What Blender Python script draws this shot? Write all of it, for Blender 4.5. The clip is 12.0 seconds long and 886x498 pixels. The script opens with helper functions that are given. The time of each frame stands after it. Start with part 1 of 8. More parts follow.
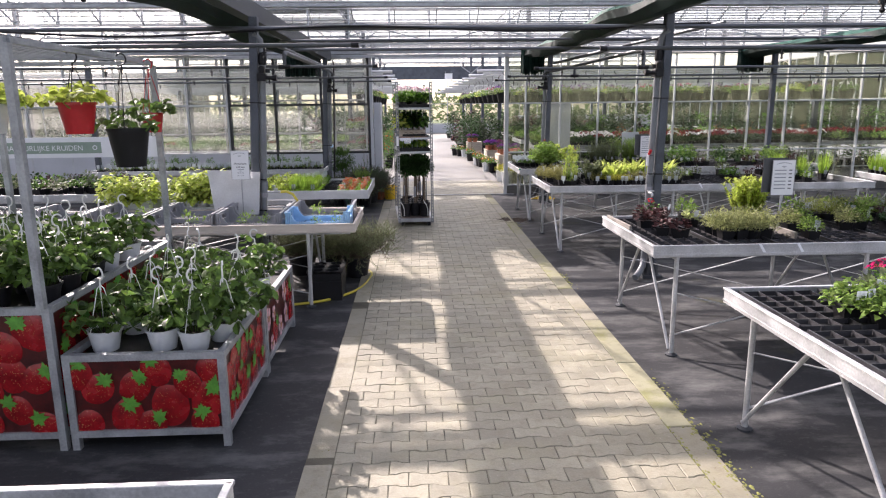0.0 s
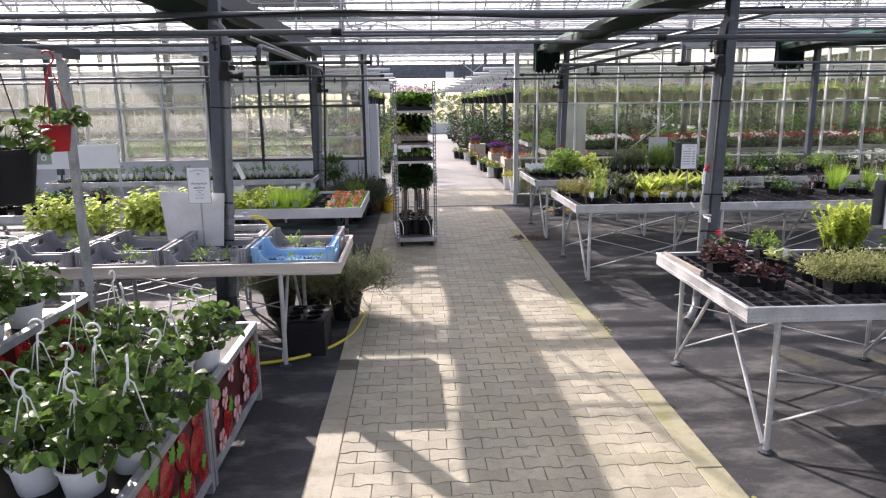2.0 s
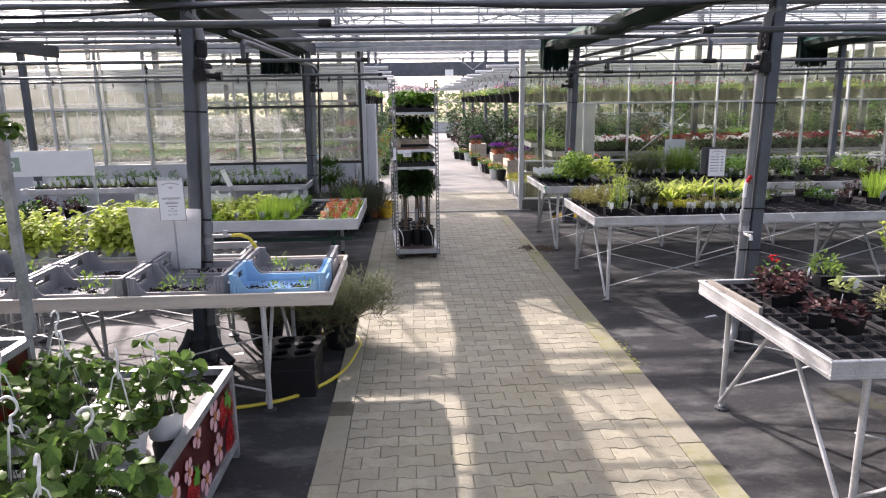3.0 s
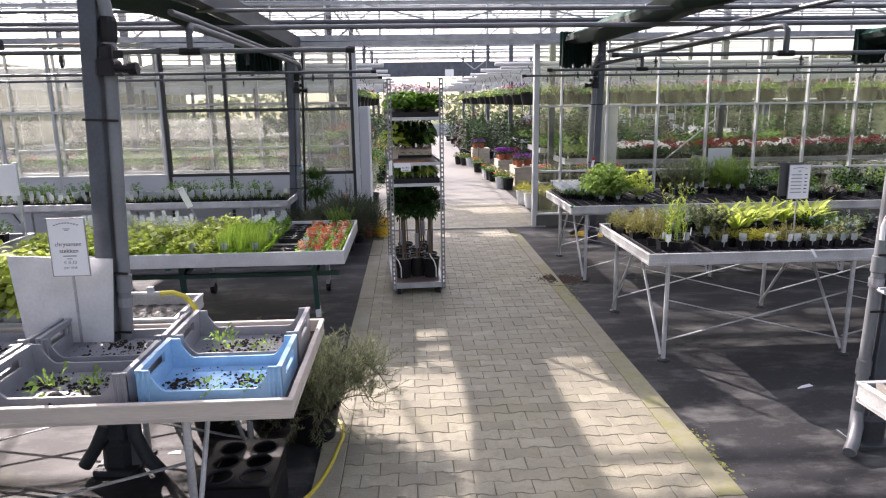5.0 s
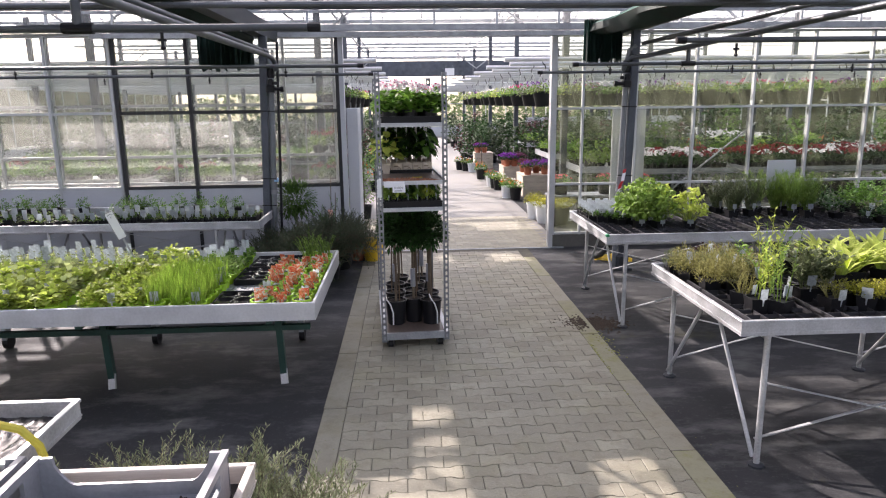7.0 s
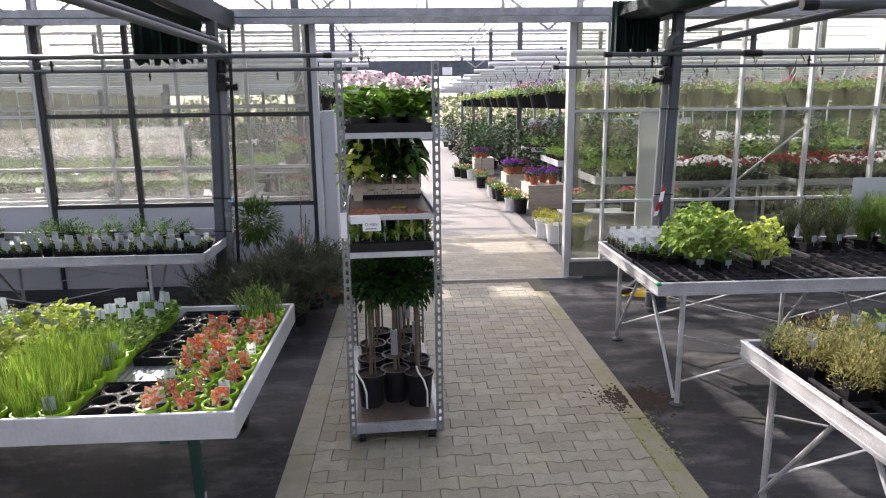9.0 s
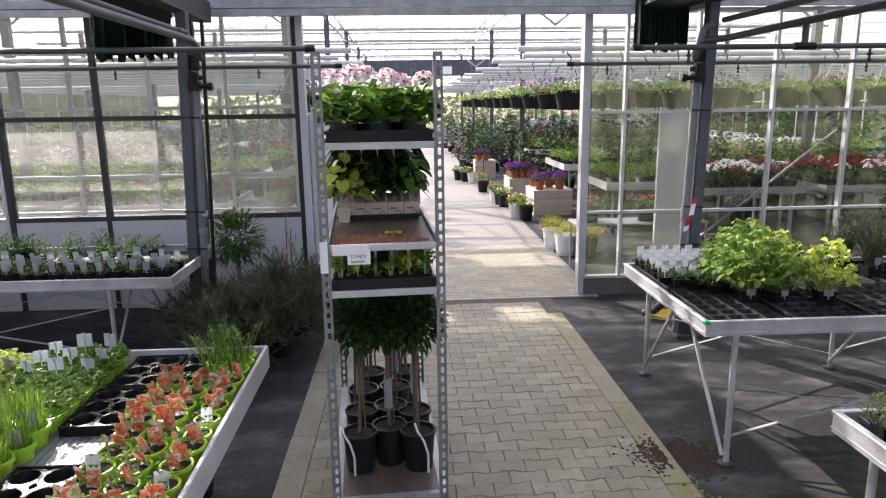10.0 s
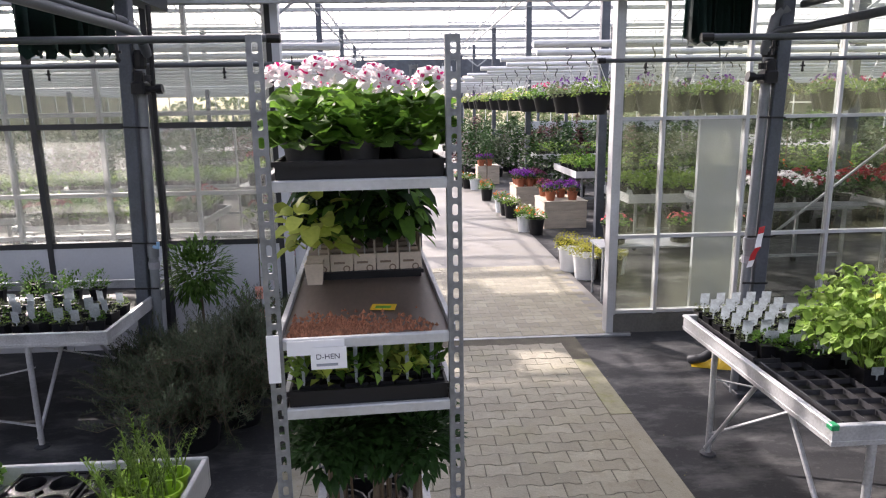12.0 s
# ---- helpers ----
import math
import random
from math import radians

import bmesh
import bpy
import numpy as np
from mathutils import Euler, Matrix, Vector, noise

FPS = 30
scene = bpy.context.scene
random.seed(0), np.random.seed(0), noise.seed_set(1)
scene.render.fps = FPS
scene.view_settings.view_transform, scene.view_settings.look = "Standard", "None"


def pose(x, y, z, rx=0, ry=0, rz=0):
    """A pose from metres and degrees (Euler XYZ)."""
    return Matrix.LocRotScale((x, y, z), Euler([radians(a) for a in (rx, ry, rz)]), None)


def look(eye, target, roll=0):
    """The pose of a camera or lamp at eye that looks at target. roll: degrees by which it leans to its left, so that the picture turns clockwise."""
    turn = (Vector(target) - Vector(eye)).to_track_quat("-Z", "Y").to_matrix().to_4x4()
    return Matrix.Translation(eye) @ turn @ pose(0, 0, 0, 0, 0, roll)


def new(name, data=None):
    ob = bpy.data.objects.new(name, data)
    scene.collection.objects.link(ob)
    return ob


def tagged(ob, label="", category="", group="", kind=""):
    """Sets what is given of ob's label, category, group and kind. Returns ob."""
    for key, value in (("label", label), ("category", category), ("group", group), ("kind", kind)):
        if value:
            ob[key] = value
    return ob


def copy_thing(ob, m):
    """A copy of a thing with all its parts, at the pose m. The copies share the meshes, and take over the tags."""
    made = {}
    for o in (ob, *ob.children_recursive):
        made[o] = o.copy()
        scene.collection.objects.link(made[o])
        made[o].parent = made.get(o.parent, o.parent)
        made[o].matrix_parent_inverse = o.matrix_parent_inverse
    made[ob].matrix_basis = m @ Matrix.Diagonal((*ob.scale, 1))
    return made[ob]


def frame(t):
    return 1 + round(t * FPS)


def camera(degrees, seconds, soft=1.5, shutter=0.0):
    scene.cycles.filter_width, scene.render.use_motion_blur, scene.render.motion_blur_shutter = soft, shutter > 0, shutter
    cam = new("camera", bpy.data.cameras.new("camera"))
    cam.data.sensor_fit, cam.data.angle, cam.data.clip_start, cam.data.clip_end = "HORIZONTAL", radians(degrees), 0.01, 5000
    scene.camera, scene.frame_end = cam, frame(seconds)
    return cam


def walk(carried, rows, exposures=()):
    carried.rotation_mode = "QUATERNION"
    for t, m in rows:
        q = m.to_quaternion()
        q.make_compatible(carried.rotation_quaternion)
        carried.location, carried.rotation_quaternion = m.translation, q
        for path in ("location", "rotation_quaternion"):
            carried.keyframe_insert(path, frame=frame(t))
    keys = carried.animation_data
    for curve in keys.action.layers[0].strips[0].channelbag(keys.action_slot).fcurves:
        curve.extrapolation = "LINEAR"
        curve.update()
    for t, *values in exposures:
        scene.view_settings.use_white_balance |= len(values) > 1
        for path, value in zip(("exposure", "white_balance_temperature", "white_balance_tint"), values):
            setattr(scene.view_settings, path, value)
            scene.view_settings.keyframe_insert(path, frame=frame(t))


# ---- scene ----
cam = camera(66.6, 12.0, 1.15)
PATH = [
    (0, (-0.494, -0.366, 1.862), (-0.413, 1.588, 1.444), -0.6),
    (0.5, (-0.508, -0.023, 1.869), (-0.425, 1.931, 1.451), -0.5),
    (1, (-0.506, 0.317, 1.888), (-0.423, 2.271, 1.468), -0.6),
    (1.5, (-0.509, 0.671, 1.9), (-0.426, 2.624, 1.479), -0.7),
    (2, (-0.508, 1.023, 1.913), (-0.425, 2.977, 1.491), -0.7),
    (2.5, (-0.517, 1.365, 1.935), (-0.432, 3.318, 1.51), -0.7),
    (3, (-0.538, 1.721, 1.951), (-0.45, 3.672, 1.523), -0.8),
    (5, (-0.554, 3.231, 1.965), (-0.459, 5.183, 1.54), -0.8),
    (5.5, (-0.55, 3.597, 1.964), (-0.456, 5.549, 1.541), -0.7),
    (6, (-0.55, 3.981, 1.967), (-0.453, 5.933, 1.543), -0.7),
    (6.5, (-0.539, 4.364, 1.966), (-0.441, 6.316, 1.544), -0.7),
    (7, (-0.513, 4.75, 1.971), (-0.414, 6.702, 1.548), -0.7),
    (9, (-0.39, 6.319, 1.97), (-0.286, 8.272, 1.551), -0.7),
    (9.5, (-0.378, 6.697, 1.972), (-0.273, 8.649, 1.553), -0.7),
    (10, (-0.373, 7.065, 1.98), (-0.266, 9.018, 1.561), -0.8),
    (10.5, (-0.343, 7.424, 1.989), (-0.239, 9.377, 1.571), -0.9),
    (11, (-0.324, 7.797, 1.999), (-0.219, 9.749, 1.58), -0.9),
    (11.5, (-0.332, 8.076, 2.014), (-0.223, 10.029, 1.595), -0.9),
    (12, (-0.361, 8.169, 2.018), (-0.25, 10.122, 1.6), -0.9),
]
walk(cam, [(t, look(eye, target, roll)) for t, eye, target, roll in PATH],
     [(0.0, 0.92, 6620, 24), (5.0, 0.98, 6620, 24), (7.0, 1.04, 6620, 24), (12.0, 1.05, 6620, 24)])

# ---- light ----
SUN = Vector((-0.88, 1.36, 1.0)).normalized()
world = bpy.data.worlds.new("sky")
scene.world = world
world.use_nodes = True
wn = world.node_tree
sky = wn.nodes.new("ShaderNodeTexSky")
sky.sky_type = "NISHITA"
sky.sun_disc = False
sky.sun_elevation = math.asin(SUN.z)
sky.sun_rotation = math.atan2(SUN.x, SUN.y)
sky.dust_density, sky.air_density = 3.0, 1.0
hazy = wn.nodes.new("ShaderNodeHueSaturation")
hazy.inputs["Saturation"].default_value = 0.6
wn.links.new(sky.outputs[0], hazy.inputs["Color"])
wn.links.new(hazy.outputs[0], wn.nodes["Background"].inputs[0])
wn.nodes["Background"].inputs[1].default_value = 0.262
sun_data = bpy.data.lights.new("sun", "SUN")
sun_data.energy, sun_data.angle, sun_data.color = 5.0, radians(0.6), (1.0, 0.95, 0.87)
sun = new("sun", sun_data)
sun.matrix_world = look((-12, 12, 15), Vector((-12, 12, 15)) - SUN)


# ---- materials ----
def material(name, col, rough=0.6, metal=0.0, var=0.15, scale=6.0, fine=60.0, bump=0.15, col2=None, rand=0.0, island=0.0,
             translucent=0.0, spec=0.5, stretch=None, placed=False):
    m = bpy.data.materials.new(name)
    m.use_nodes = True
    nt = m.node_tree
    n, l = nt.nodes, nt.links
    b = n["Principled BSDF"]
    co = n.new("ShaderNodeTexCoord")
    src = n.new("ShaderNodeNewGeometry").outputs["Position"] if placed else co.outputs["Object"]
    if stretch:
        mp = n.new("ShaderNodeMapping")
        mp.inputs["Scale"].default_value = stretch
        l.new(src, mp.inputs[0])
        src = mp.outputs[0]
    big, small = n.new("ShaderNodeTexNoise"), n.new("ShaderNodeTexNoise")
    for tex, s, d in ((big, scale, 4), (small, fine, 3)):
        tex.inputs["Scale"].default_value = s
        tex.inputs["Detail"].default_value = d
        l.new(src, tex.inputs["Vector"])
    col2 = col2 or tuple(c * (1 - 2.2 * var) for c in col)
    ramp = n.new("ShaderNodeValToRGB")
    ramp.color_ramp.elements[0].position, ramp.color_ramp.elements[1].position = 0.33, 0.67
    ramp.color_ramp.elements[0].color, ramp.color_ramp.elements[1].color = (*col2, 1), (*col, 1)
    add = n.new("ShaderNodeMath")
    add.operation = "MULTIPLY_ADD"
    add.inputs[1].default_value, add.inputs[2].default_value = 0.35, 0.0
    l.new(small.outputs[0], add.inputs[0])
    mix = n.new("ShaderNodeMath")
    mix.operation = "MULTIPLY_ADD"
    mix.inputs[1].default_value = 0.65
    l.new(big.outputs[0], mix.inputs[0])
    l.new(add.outputs[0], mix.inputs[2])
    l.new(mix.outputs[0], ramp.inputs[0])
    out = ramp.outputs[0]
    for kind, amount in (("o", rand), ("i", island)):
        if amount:
            if kind == "o":
                r = n.new("ShaderNodeObjectInfo").outputs["Random"]
            else:
                r = n.new("ShaderNodeNewGeometry").outputs["Random Per Island"]
            mr = n.new("ShaderNodeMapRange")
            mr.inputs[3].default_value, mr.inputs[4].default_value = 1 - amount, 1 + amount
            l.new(r, mr.inputs[0])
            hs = n.new("ShaderNodeHueSaturation")
            l.new(mr.outputs[0], hs.inputs["Value"])
            l.new(out, hs.inputs["Color"])
            out = hs.outputs[0]
    l.new(out, b.inputs["Base Color"])
    b.inputs["Metallic"].default_value = metal
    b.inputs["Specular IOR Level"].default_value = spec
    rr = n.new("ShaderNodeMapRange")
    rr.inputs[3].default_value, rr.inputs[4].default_value = max(0.02, rough - 0.12), min(1, rough + 0.12)
    l.new(big.outputs[0], rr.inputs[0])
    l.new(rr.outputs[0], b.inputs["Roughness"])
    if bump:
        bp = n.new("ShaderNodeBump")
        bp.inputs["Strength"].default_value = bump
        bp.inputs["Distance"].default_value = 0.01
        l.new(small.outputs[0], bp.inputs["Height"])
        l.new(bp.outputs[0], b.inputs["Normal"])
    if translucent:
        tr = n.new("ShaderNodeBsdfTranslucent")
        l.new(out, tr.inputs[0])
        mx = n.new("ShaderNodeMixShader")
        mx.inputs[0].default_value = translucent
        l.new(b.outputs[0], mx.inputs[1])
        l.new(tr.outputs[0], mx.inputs[2])
        l.new(mx.outputs[0], n["Material Output"].inputs[0])
    return m


def glass_material(name, tint=(0.93, 0.96, 0.94), dirt=0.12, dirt_col=(0.75, 0.78, 0.72), ior=1.22, even=0.3):
    """Thin horticultural pane: clear, glossy by Fresnel, with streaks of lime and algae."""
    m = bpy.data.materials.new(name)
    m.use_nodes = True
    nt = m.node_tree
    n, l = nt.nodes, nt.links
    n.remove(n["Principled BSDF"])
    tr, gl, df = n.new("ShaderNodeBsdfTransparent"), n.new("ShaderNodeBsdfGlossy"), n.new("ShaderNodeBsdfTranslucent")
    tr.inputs[0].default_value = (*tint, 1)
    gl.inputs["Roughness"].default_value = 0.03
    df.inputs[0].default_value = (*dirt_col, 1)
    fr = n.new("ShaderNodeFresnel")
    fr.inputs[0].default_value = ior
    m1, m2 = n.new("ShaderNodeMixShader"), n.new("ShaderNodeMixShader")
    l.new(fr.outputs[0], m1.inputs[0]); l.new(tr.outputs[0], m1.inputs[1]); l.new(gl.outputs[0], m1.inputs[2])
    co, mp, nz = n.new("ShaderNodeTexCoord"), n.new("ShaderNodeMapping"), n.new("ShaderNodeTexNoise")
    mp.inputs["Scale"].default_value = (3.0, 3.0, 0.8)
    nz.inputs["Scale"].default_value, nz.inputs["Detail"].default_value = 1.6, 6
    l.new(co.outputs["Object"], mp.inputs[0]); l.new(mp.outputs[0], nz.inputs["Vector"])
    mr = n.new("ShaderNodeMapRange")
    mr.inputs[1].default_value, mr.inputs[2].default_value = 0.3, 0.75
    mr.inputs[3].default_value, mr.inputs[4].default_value = dirt * even, dirt * (2 - even)
    l.new(nz.outputs[0], mr.inputs[0])
    l.new(mr.outputs[0], m2.inputs[0]); l.new(m1.outputs[0], m2.inputs[1]); l.new(df.outputs[0], m2.inputs[2])
    l.new(m2.outputs[0], n["Material Output"].inputs[0])
    return m


ALU = material("brushed_aluminium", (0.64, 0.65, 0.66), 0.42, 0.3, 0.22, 5, 90, 0.06)
GALV = material("galvanised_steel", (0.44, 0.46, 0.48), 0.45, 0.45, 0.22, 7, 70, 0.08)
DARKSTEEL = material("weathered_dark_steel", (0.065, 0.072, 0.082), 0.55, 0.3, 0.2, 4, 50, 0.1)
POSTGREY = material("grey_painted_post", (0.105, 0.12, 0.145), 0.5, 0.35, 0.22, 5, 60, 0.08)
BLACKFRAME = material("black_window_profile", (0.03, 0.032, 0.035), 0.5, 0.2, 0.1, 5, 60, 0.03)
WHITEALU = material("white_window_profile", (0.55, 0.57, 0.58), 0.45, 0.3, 0.12, 4, 60, 0.04)
PVC = material("grey_pvc_pipe", (0.19, 0.205, 0.22), 0.42, 0.0, 0.12, 5, 60, 0.03)
DARKPIPE = material("dark_grey_pipe", (0.085, 0.095, 0.105), 0.4, 0.1, 0.15, 5, 60, 0.03)
TIEBAR = material("dull_zinc_tube", (0.16, 0.17, 0.185), 0.45, 0.4, 0.2, 6, 60, 0.05)
WHITEPIPE = material("white_pipe", (0.72, 0.73, 0.74), 0.45, 0.1, 0.1, 4, 50, 0.03)
BLACKPLASTIC = material("black_plastic", (0.011, 0.011, 0.013), 0.45, 0.0, 0.15, 8, 80, 0.05, spec=0.3)
GREYPLASTIC = material("grey_crate_plastic", (0.29, 0.295, 0.32), 0.36, 0.0, 0.13, 8, 70, 0.08)
BLUEPLASTIC = material("blue_crate_plastic", (0.30, 0.54, 0.80), 0.36, 0.0, 0.12, 8, 70, 0.08)
WHITEPLASTIC = material("white_pot_plastic", (0.74, 0.76, 0.78), 0.4, 0.0, 0.06, 6, 50, 0.02)
LIMEPLASTIC = material("lime_pot_plastic", (0.40, 0.68, 0.04), 0.4, 0.0, 0.06, 6, 50, 0.02)
REDPLASTIC = material("red_pot_plastic", (0.50, 0.014, 0.02), 0.38, 0.0, 0.08, 6, 50, 0.02)
TERRACOTTA = material("terracotta_plastic", (0.42, 0.13, 0.06), 0.6, 0.0, 0.12, 6, 60, 0.05)
YELLOWPLASTIC = material("yellow_plastic", (0.78, 0.50, 0.02), 0.45, 0.0, 0.08, 6, 50, 0.04)
CARD = material("white_card", (0.82, 0.83, 0.85), 0.6, 0.0, 0.03, 5, 60, 0.02)
INK = material("dark_ink", (0.03, 0.035, 0.06), 0.7, 0.0, 0.05, 5, 60, 0)
GREYINK = material("grey_ink", (0.28, 0.30, 0.34), 0.7, 0.0, 0.05, 5, 60, 0)
ORANGELABEL = material("orange_plant_label", (0.84, 0.17, 0.05), 0.4, 0.0, 0.3, 34, 120, 0.0, col2=(0.90, 0.84, 0.78), translucent=0.4)
PALELABEL = material("pale_plant_label", (0.62, 0.67, 0.70), 0.4, 0.0, 0.16, 70, 160, 0.0, translucent=0.6)
SOIL = material("potting_soil", (0.030, 0.020, 0.013), 0.95, 0.0, 0.25, 30, 160, 0.8)
CLAY = material("clay_granules", (0.36, 0.155, 0.085), 0.85, 0.0, 0.2, 40, 160, 0.4, island=0.35)
PLY = material("phenolic_plywood", (0.15, 0.11, 0.088), 0.42, 0.0, 0.2, 9, 70, 0.08, stretch=(1, 0.25, 1))
TIMBER = material("pale_pine_board", (0.60, 0.52, 0.42), 0.65, 0.0, 0.15, 4, 40, 0.15, stretch=(1, 6, 6), rand=0.1)
WOODEDGE = material("weathered_bench_edge", (0.64, 0.57, 0.50), 0.6, 0.0, 0.13, 4, 50, 0.12, stretch=(0.4, 4, 4))
BENCHWHITE = material("white_powder_coat", (0.64, 0.65, 0.66), 0.4, 0.1, 0.12, 5, 60, 0.05)
GREENSTEEL = material("dark_green_steel", (0.025, 0.075, 0.06), 0.5, 0.2, 0.15, 5, 60, 0.06)
CARDBOARD = material("brown_carton", (0.64, 0.54, 0.43), 0.8, 0.0, 0.12, 14, 90, 0.1)
HOSE = material("yellow_hose", (0.62, 0.52, 0.05), 0.45, 0.0, 0.1, 10, 80, 0.05)
# sunlit tops of the cloth, then its shaded sides and the dark left cloth
CURTAIN_LIT = material("lit_green_shade_cloth", (0.012, 0.16, 0.11), 0.7, 0.0, 0.3, 6, 80, 0.25, translucent=0.35)
CURTAIN_DARK_UNLIT = material("dark_and_unlit_shade_cloth", (0.013, 0.042, 0.034), 0.75, 0.0, 0.3, 6, 80, 0.3, translucent=0.3)
# opaque and translucent sheets for the added sun blockers under the roof
BLOCKERGREY = material("grey_blocker_sheet", (0.35, 0.36, 0.36), 0.85, 0.0, 0.1, 3, 80, 0.1)
BLOCKERWHITE = material("white_blocker_sheet", (0.82, 0.83, 0.82), 0.8, 0.0, 0.06, 3, 80, 0.05, translucent=0.55)
PAVER = material("grey_concrete_paver", (0.325, 0.305, 0.228), 0.66, 0.0, 0.13, 3.2, 90, 0.4, rand=0.16, placed=True)
PAVERFAR = material("grey_concrete_paver_rest", (0.325, 0.305, 0.228), 0.66, 0.0, 0.13, 3.2, 90, 0.4, island=0.16, placed=True)
KERB = material("mossy_edge_slab", (0.25, 0.235, 0.18), 0.7, 0.0, 0.1, 2.2, 90, 0.4, col2=(0.32, 0.30, 0.225), rand=0.1, placed=True)
KERBMOSS = material("algae_edge_slab", (0.25, 0.24, 0.16), 0.75, 0.0, 0.1, 2.3, 30, 0.4, col2=(0.285, 0.275, 0.175), rand=0.1, placed=True)
def stained(m, col, lo, hi, amount, scale):
    """Adds algae and dirt patches of their own shape to a stone material."""
    nt = m.node_tree
    n, l = nt.nodes, nt.links
    b = n["Principled BSDF"]
    pos = n.new("ShaderNodeNewGeometry").outputs["Position"]
    tex = n.new("ShaderNodeTexNoise")
    tex.inputs["Scale"].default_value, tex.inputs["Detail"].default_value, tex.inputs["Roughness"].default_value = scale, 9, 0.7
    l.new(pos, tex.inputs["Vector"])
    mr = n.new("ShaderNodeMapRange")
    mr.inputs[1].default_value, mr.inputs[2].default_value, mr.inputs[3].default_value, mr.inputs[4].default_value = lo, hi, 0.0, amount
    l.new(tex.outputs[0], mr.inputs[0])
    mix = n.new("ShaderNodeMix")
    mix.data_type = "RGBA"
    l.new(mr.outputs[0], mix.inputs[0])
    l.new(b.inputs["Base Color"].links[0].from_socket, mix.inputs[6])
    mix.inputs[7].default_value = (*col, 1)
    l.new(mix.outputs[2], b.inputs["Base Color"])
    return m


for stone in (PAVER, PAVERFAR):
    stained(stone, (0.27, 0.255, 0.14), 0.50, 0.72, 0.55, 1.3)
    stained(stone, (0.22, 0.21, 0.165), 0.50, 0.68, 0.45, 5.0)
    stained(stone, (0.19, 0.165, 0.115), 0.50, 0.66, 0.55, 17.0)
    stained(stone, (0.52, 0.49, 0.40), 0.60, 0.70, 0.5, 55.0)
stained(KERBMOSS, (0.21, 0.215, 0.07), 0.50, 0.62, 0.75, 3.6)
stained(KERB, (0.23, 0.21, 0.13), 0.48, 0.66, 0.75, 2.0)
stained(KERB, (0.18, 0.16, 0.11), 0.50, 0.66, 0.5, 15.0)
stained(KERBMOSS, (0.19, 0.17, 0.10), 0.50, 0.66, 0.5, 15.0)
JOINT = material("joint_sand", (0.12, 0.11, 0.078), 0.95, 0.0, 0.2, 8, 90, 0.3)
def floor_material():
    """Black woven ground cover: dusty patches, scuffs, damp sheen and a fine weave."""
    m = material("black_ground_cover", (0.040, 0.041, 0.044), 0.5, 0.0, 0.2, 0.9, 120, 0.12, col2=(0.021, 0.022, 0.024), spec=0.26, placed=True)
    nt = m.node_tree
    n, l = nt.nodes, nt.links
    b = n["Principled BSDF"]
    pos = n.new("ShaderNodeNewGeometry").outputs["Position"]
    mp = n.new("ShaderNodeMapping")
    mp.inputs["Scale"].default_value = (1.0, 2.2, 1.0)
    l.new(pos, mp.inputs[0])
    dust = n.new("ShaderNodeTexNoise")
    dust.inputs["Scale"].default_value, dust.inputs["Detail"].default_value, dust.inputs["Roughness"].default_value = 1.7, 8, 0.68
    l.new(mp.outputs[0], dust.inputs["Vector"])
    mr = n.new("ShaderNodeMapRange")
    mr.inputs[1].default_value, mr.inputs[2].default_value, mr.inputs[3].default_value, mr.inputs[4].default_value = 0.49, 0.68, 0.0, 0.85
    l.new(dust.outputs[0], mr.inputs[0])
    mix = n.new("ShaderNodeMix")
    mix.data_type = "RGBA"
    old = b.inputs["Base Color"].links[0].from_socket
    l.new(mr.outputs[0], mix.inputs[0])
    l.new(old, mix.inputs[6])
    mix.inputs[7].default_value = (0.135, 0.136, 0.132, 1)
    l.new(mix.outputs[2], b.inputs["Base Color"])
    grit = n.new("ShaderNodeTexNoise")
    grit.inputs["Scale"].default_value, grit.inputs["Detail"].default_value, grit.inputs["Roughness"].default_value = 26, 6, 0.75
    l.new(pos, grit.inputs["Vector"])
    gr = n.new("ShaderNodeMapRange")
    gr.inputs[1].default_value, gr.inputs[2].default_value, gr.inputs[3].default_value, gr.inputs[4].default_value = 0.56, 0.72, 0.0, 0.7
    l.new(grit.outputs[0], gr.inputs[0])
    mix2 = n.new("ShaderNodeMix")
    mix2.data_type = "RGBA"
    l.new(gr.outputs[0], mix2.inputs[0])
    l.new(mix.outputs[2], mix2.inputs[6])
    mix2.inputs[7].default_value = (0.10, 0.10, 0.095, 1)
    l.new(mix2.outputs[2], b.inputs["Base Color"])
    wet = n.new("ShaderNodeTexNoise")
    wet.inputs["Scale"].default_value, wet.inputs["Detail"].default_value = 0.7, 6
    l.new(pos, wet.inputs["Vector"])
    wr = n.new("ShaderNodeMapRange")
    wr.inputs[1].default_value, wr.inputs[2].default_value, wr.inputs[3].default_value, wr.inputs[4].default_value = 0.35, 0.68, 0.60, 0.84
    l.new(wet.outputs[0], wr.inputs[0])
    l.new(wr.outputs[0], b.inputs["Roughness"])
    return m


FLOORMAT = floor_material()
stained(FLOORMAT, (0.10, 0.10, 0.03), 0.60, 0.72, 0.6, 0.55)
CONCRETE = material("worn_concrete", (0.235, 0.228, 0.21), 0.6, 0.0, 0.12, 1.3, 60, 0.15)
stained(CONCRETE, (0.20, 0.185, 0.145), 0.45, 0.70, 0.7, 0.9)
stained(CONCRETE, (0.20, 0.19, 0.17), 0.52, 0.66, 0.6, 6.0)
PANELGREY = material("grey_sandwich_panel", (0.50, 0.52, 0.55), 0.5, 0.0, 0.06, 2, 50, 0.03)
GLASS = glass_material("greenhouse_glass", (0.80, 0.82, 0.80), dirt=0.03, dirt_col=(0.56, 0.62, 0.40))
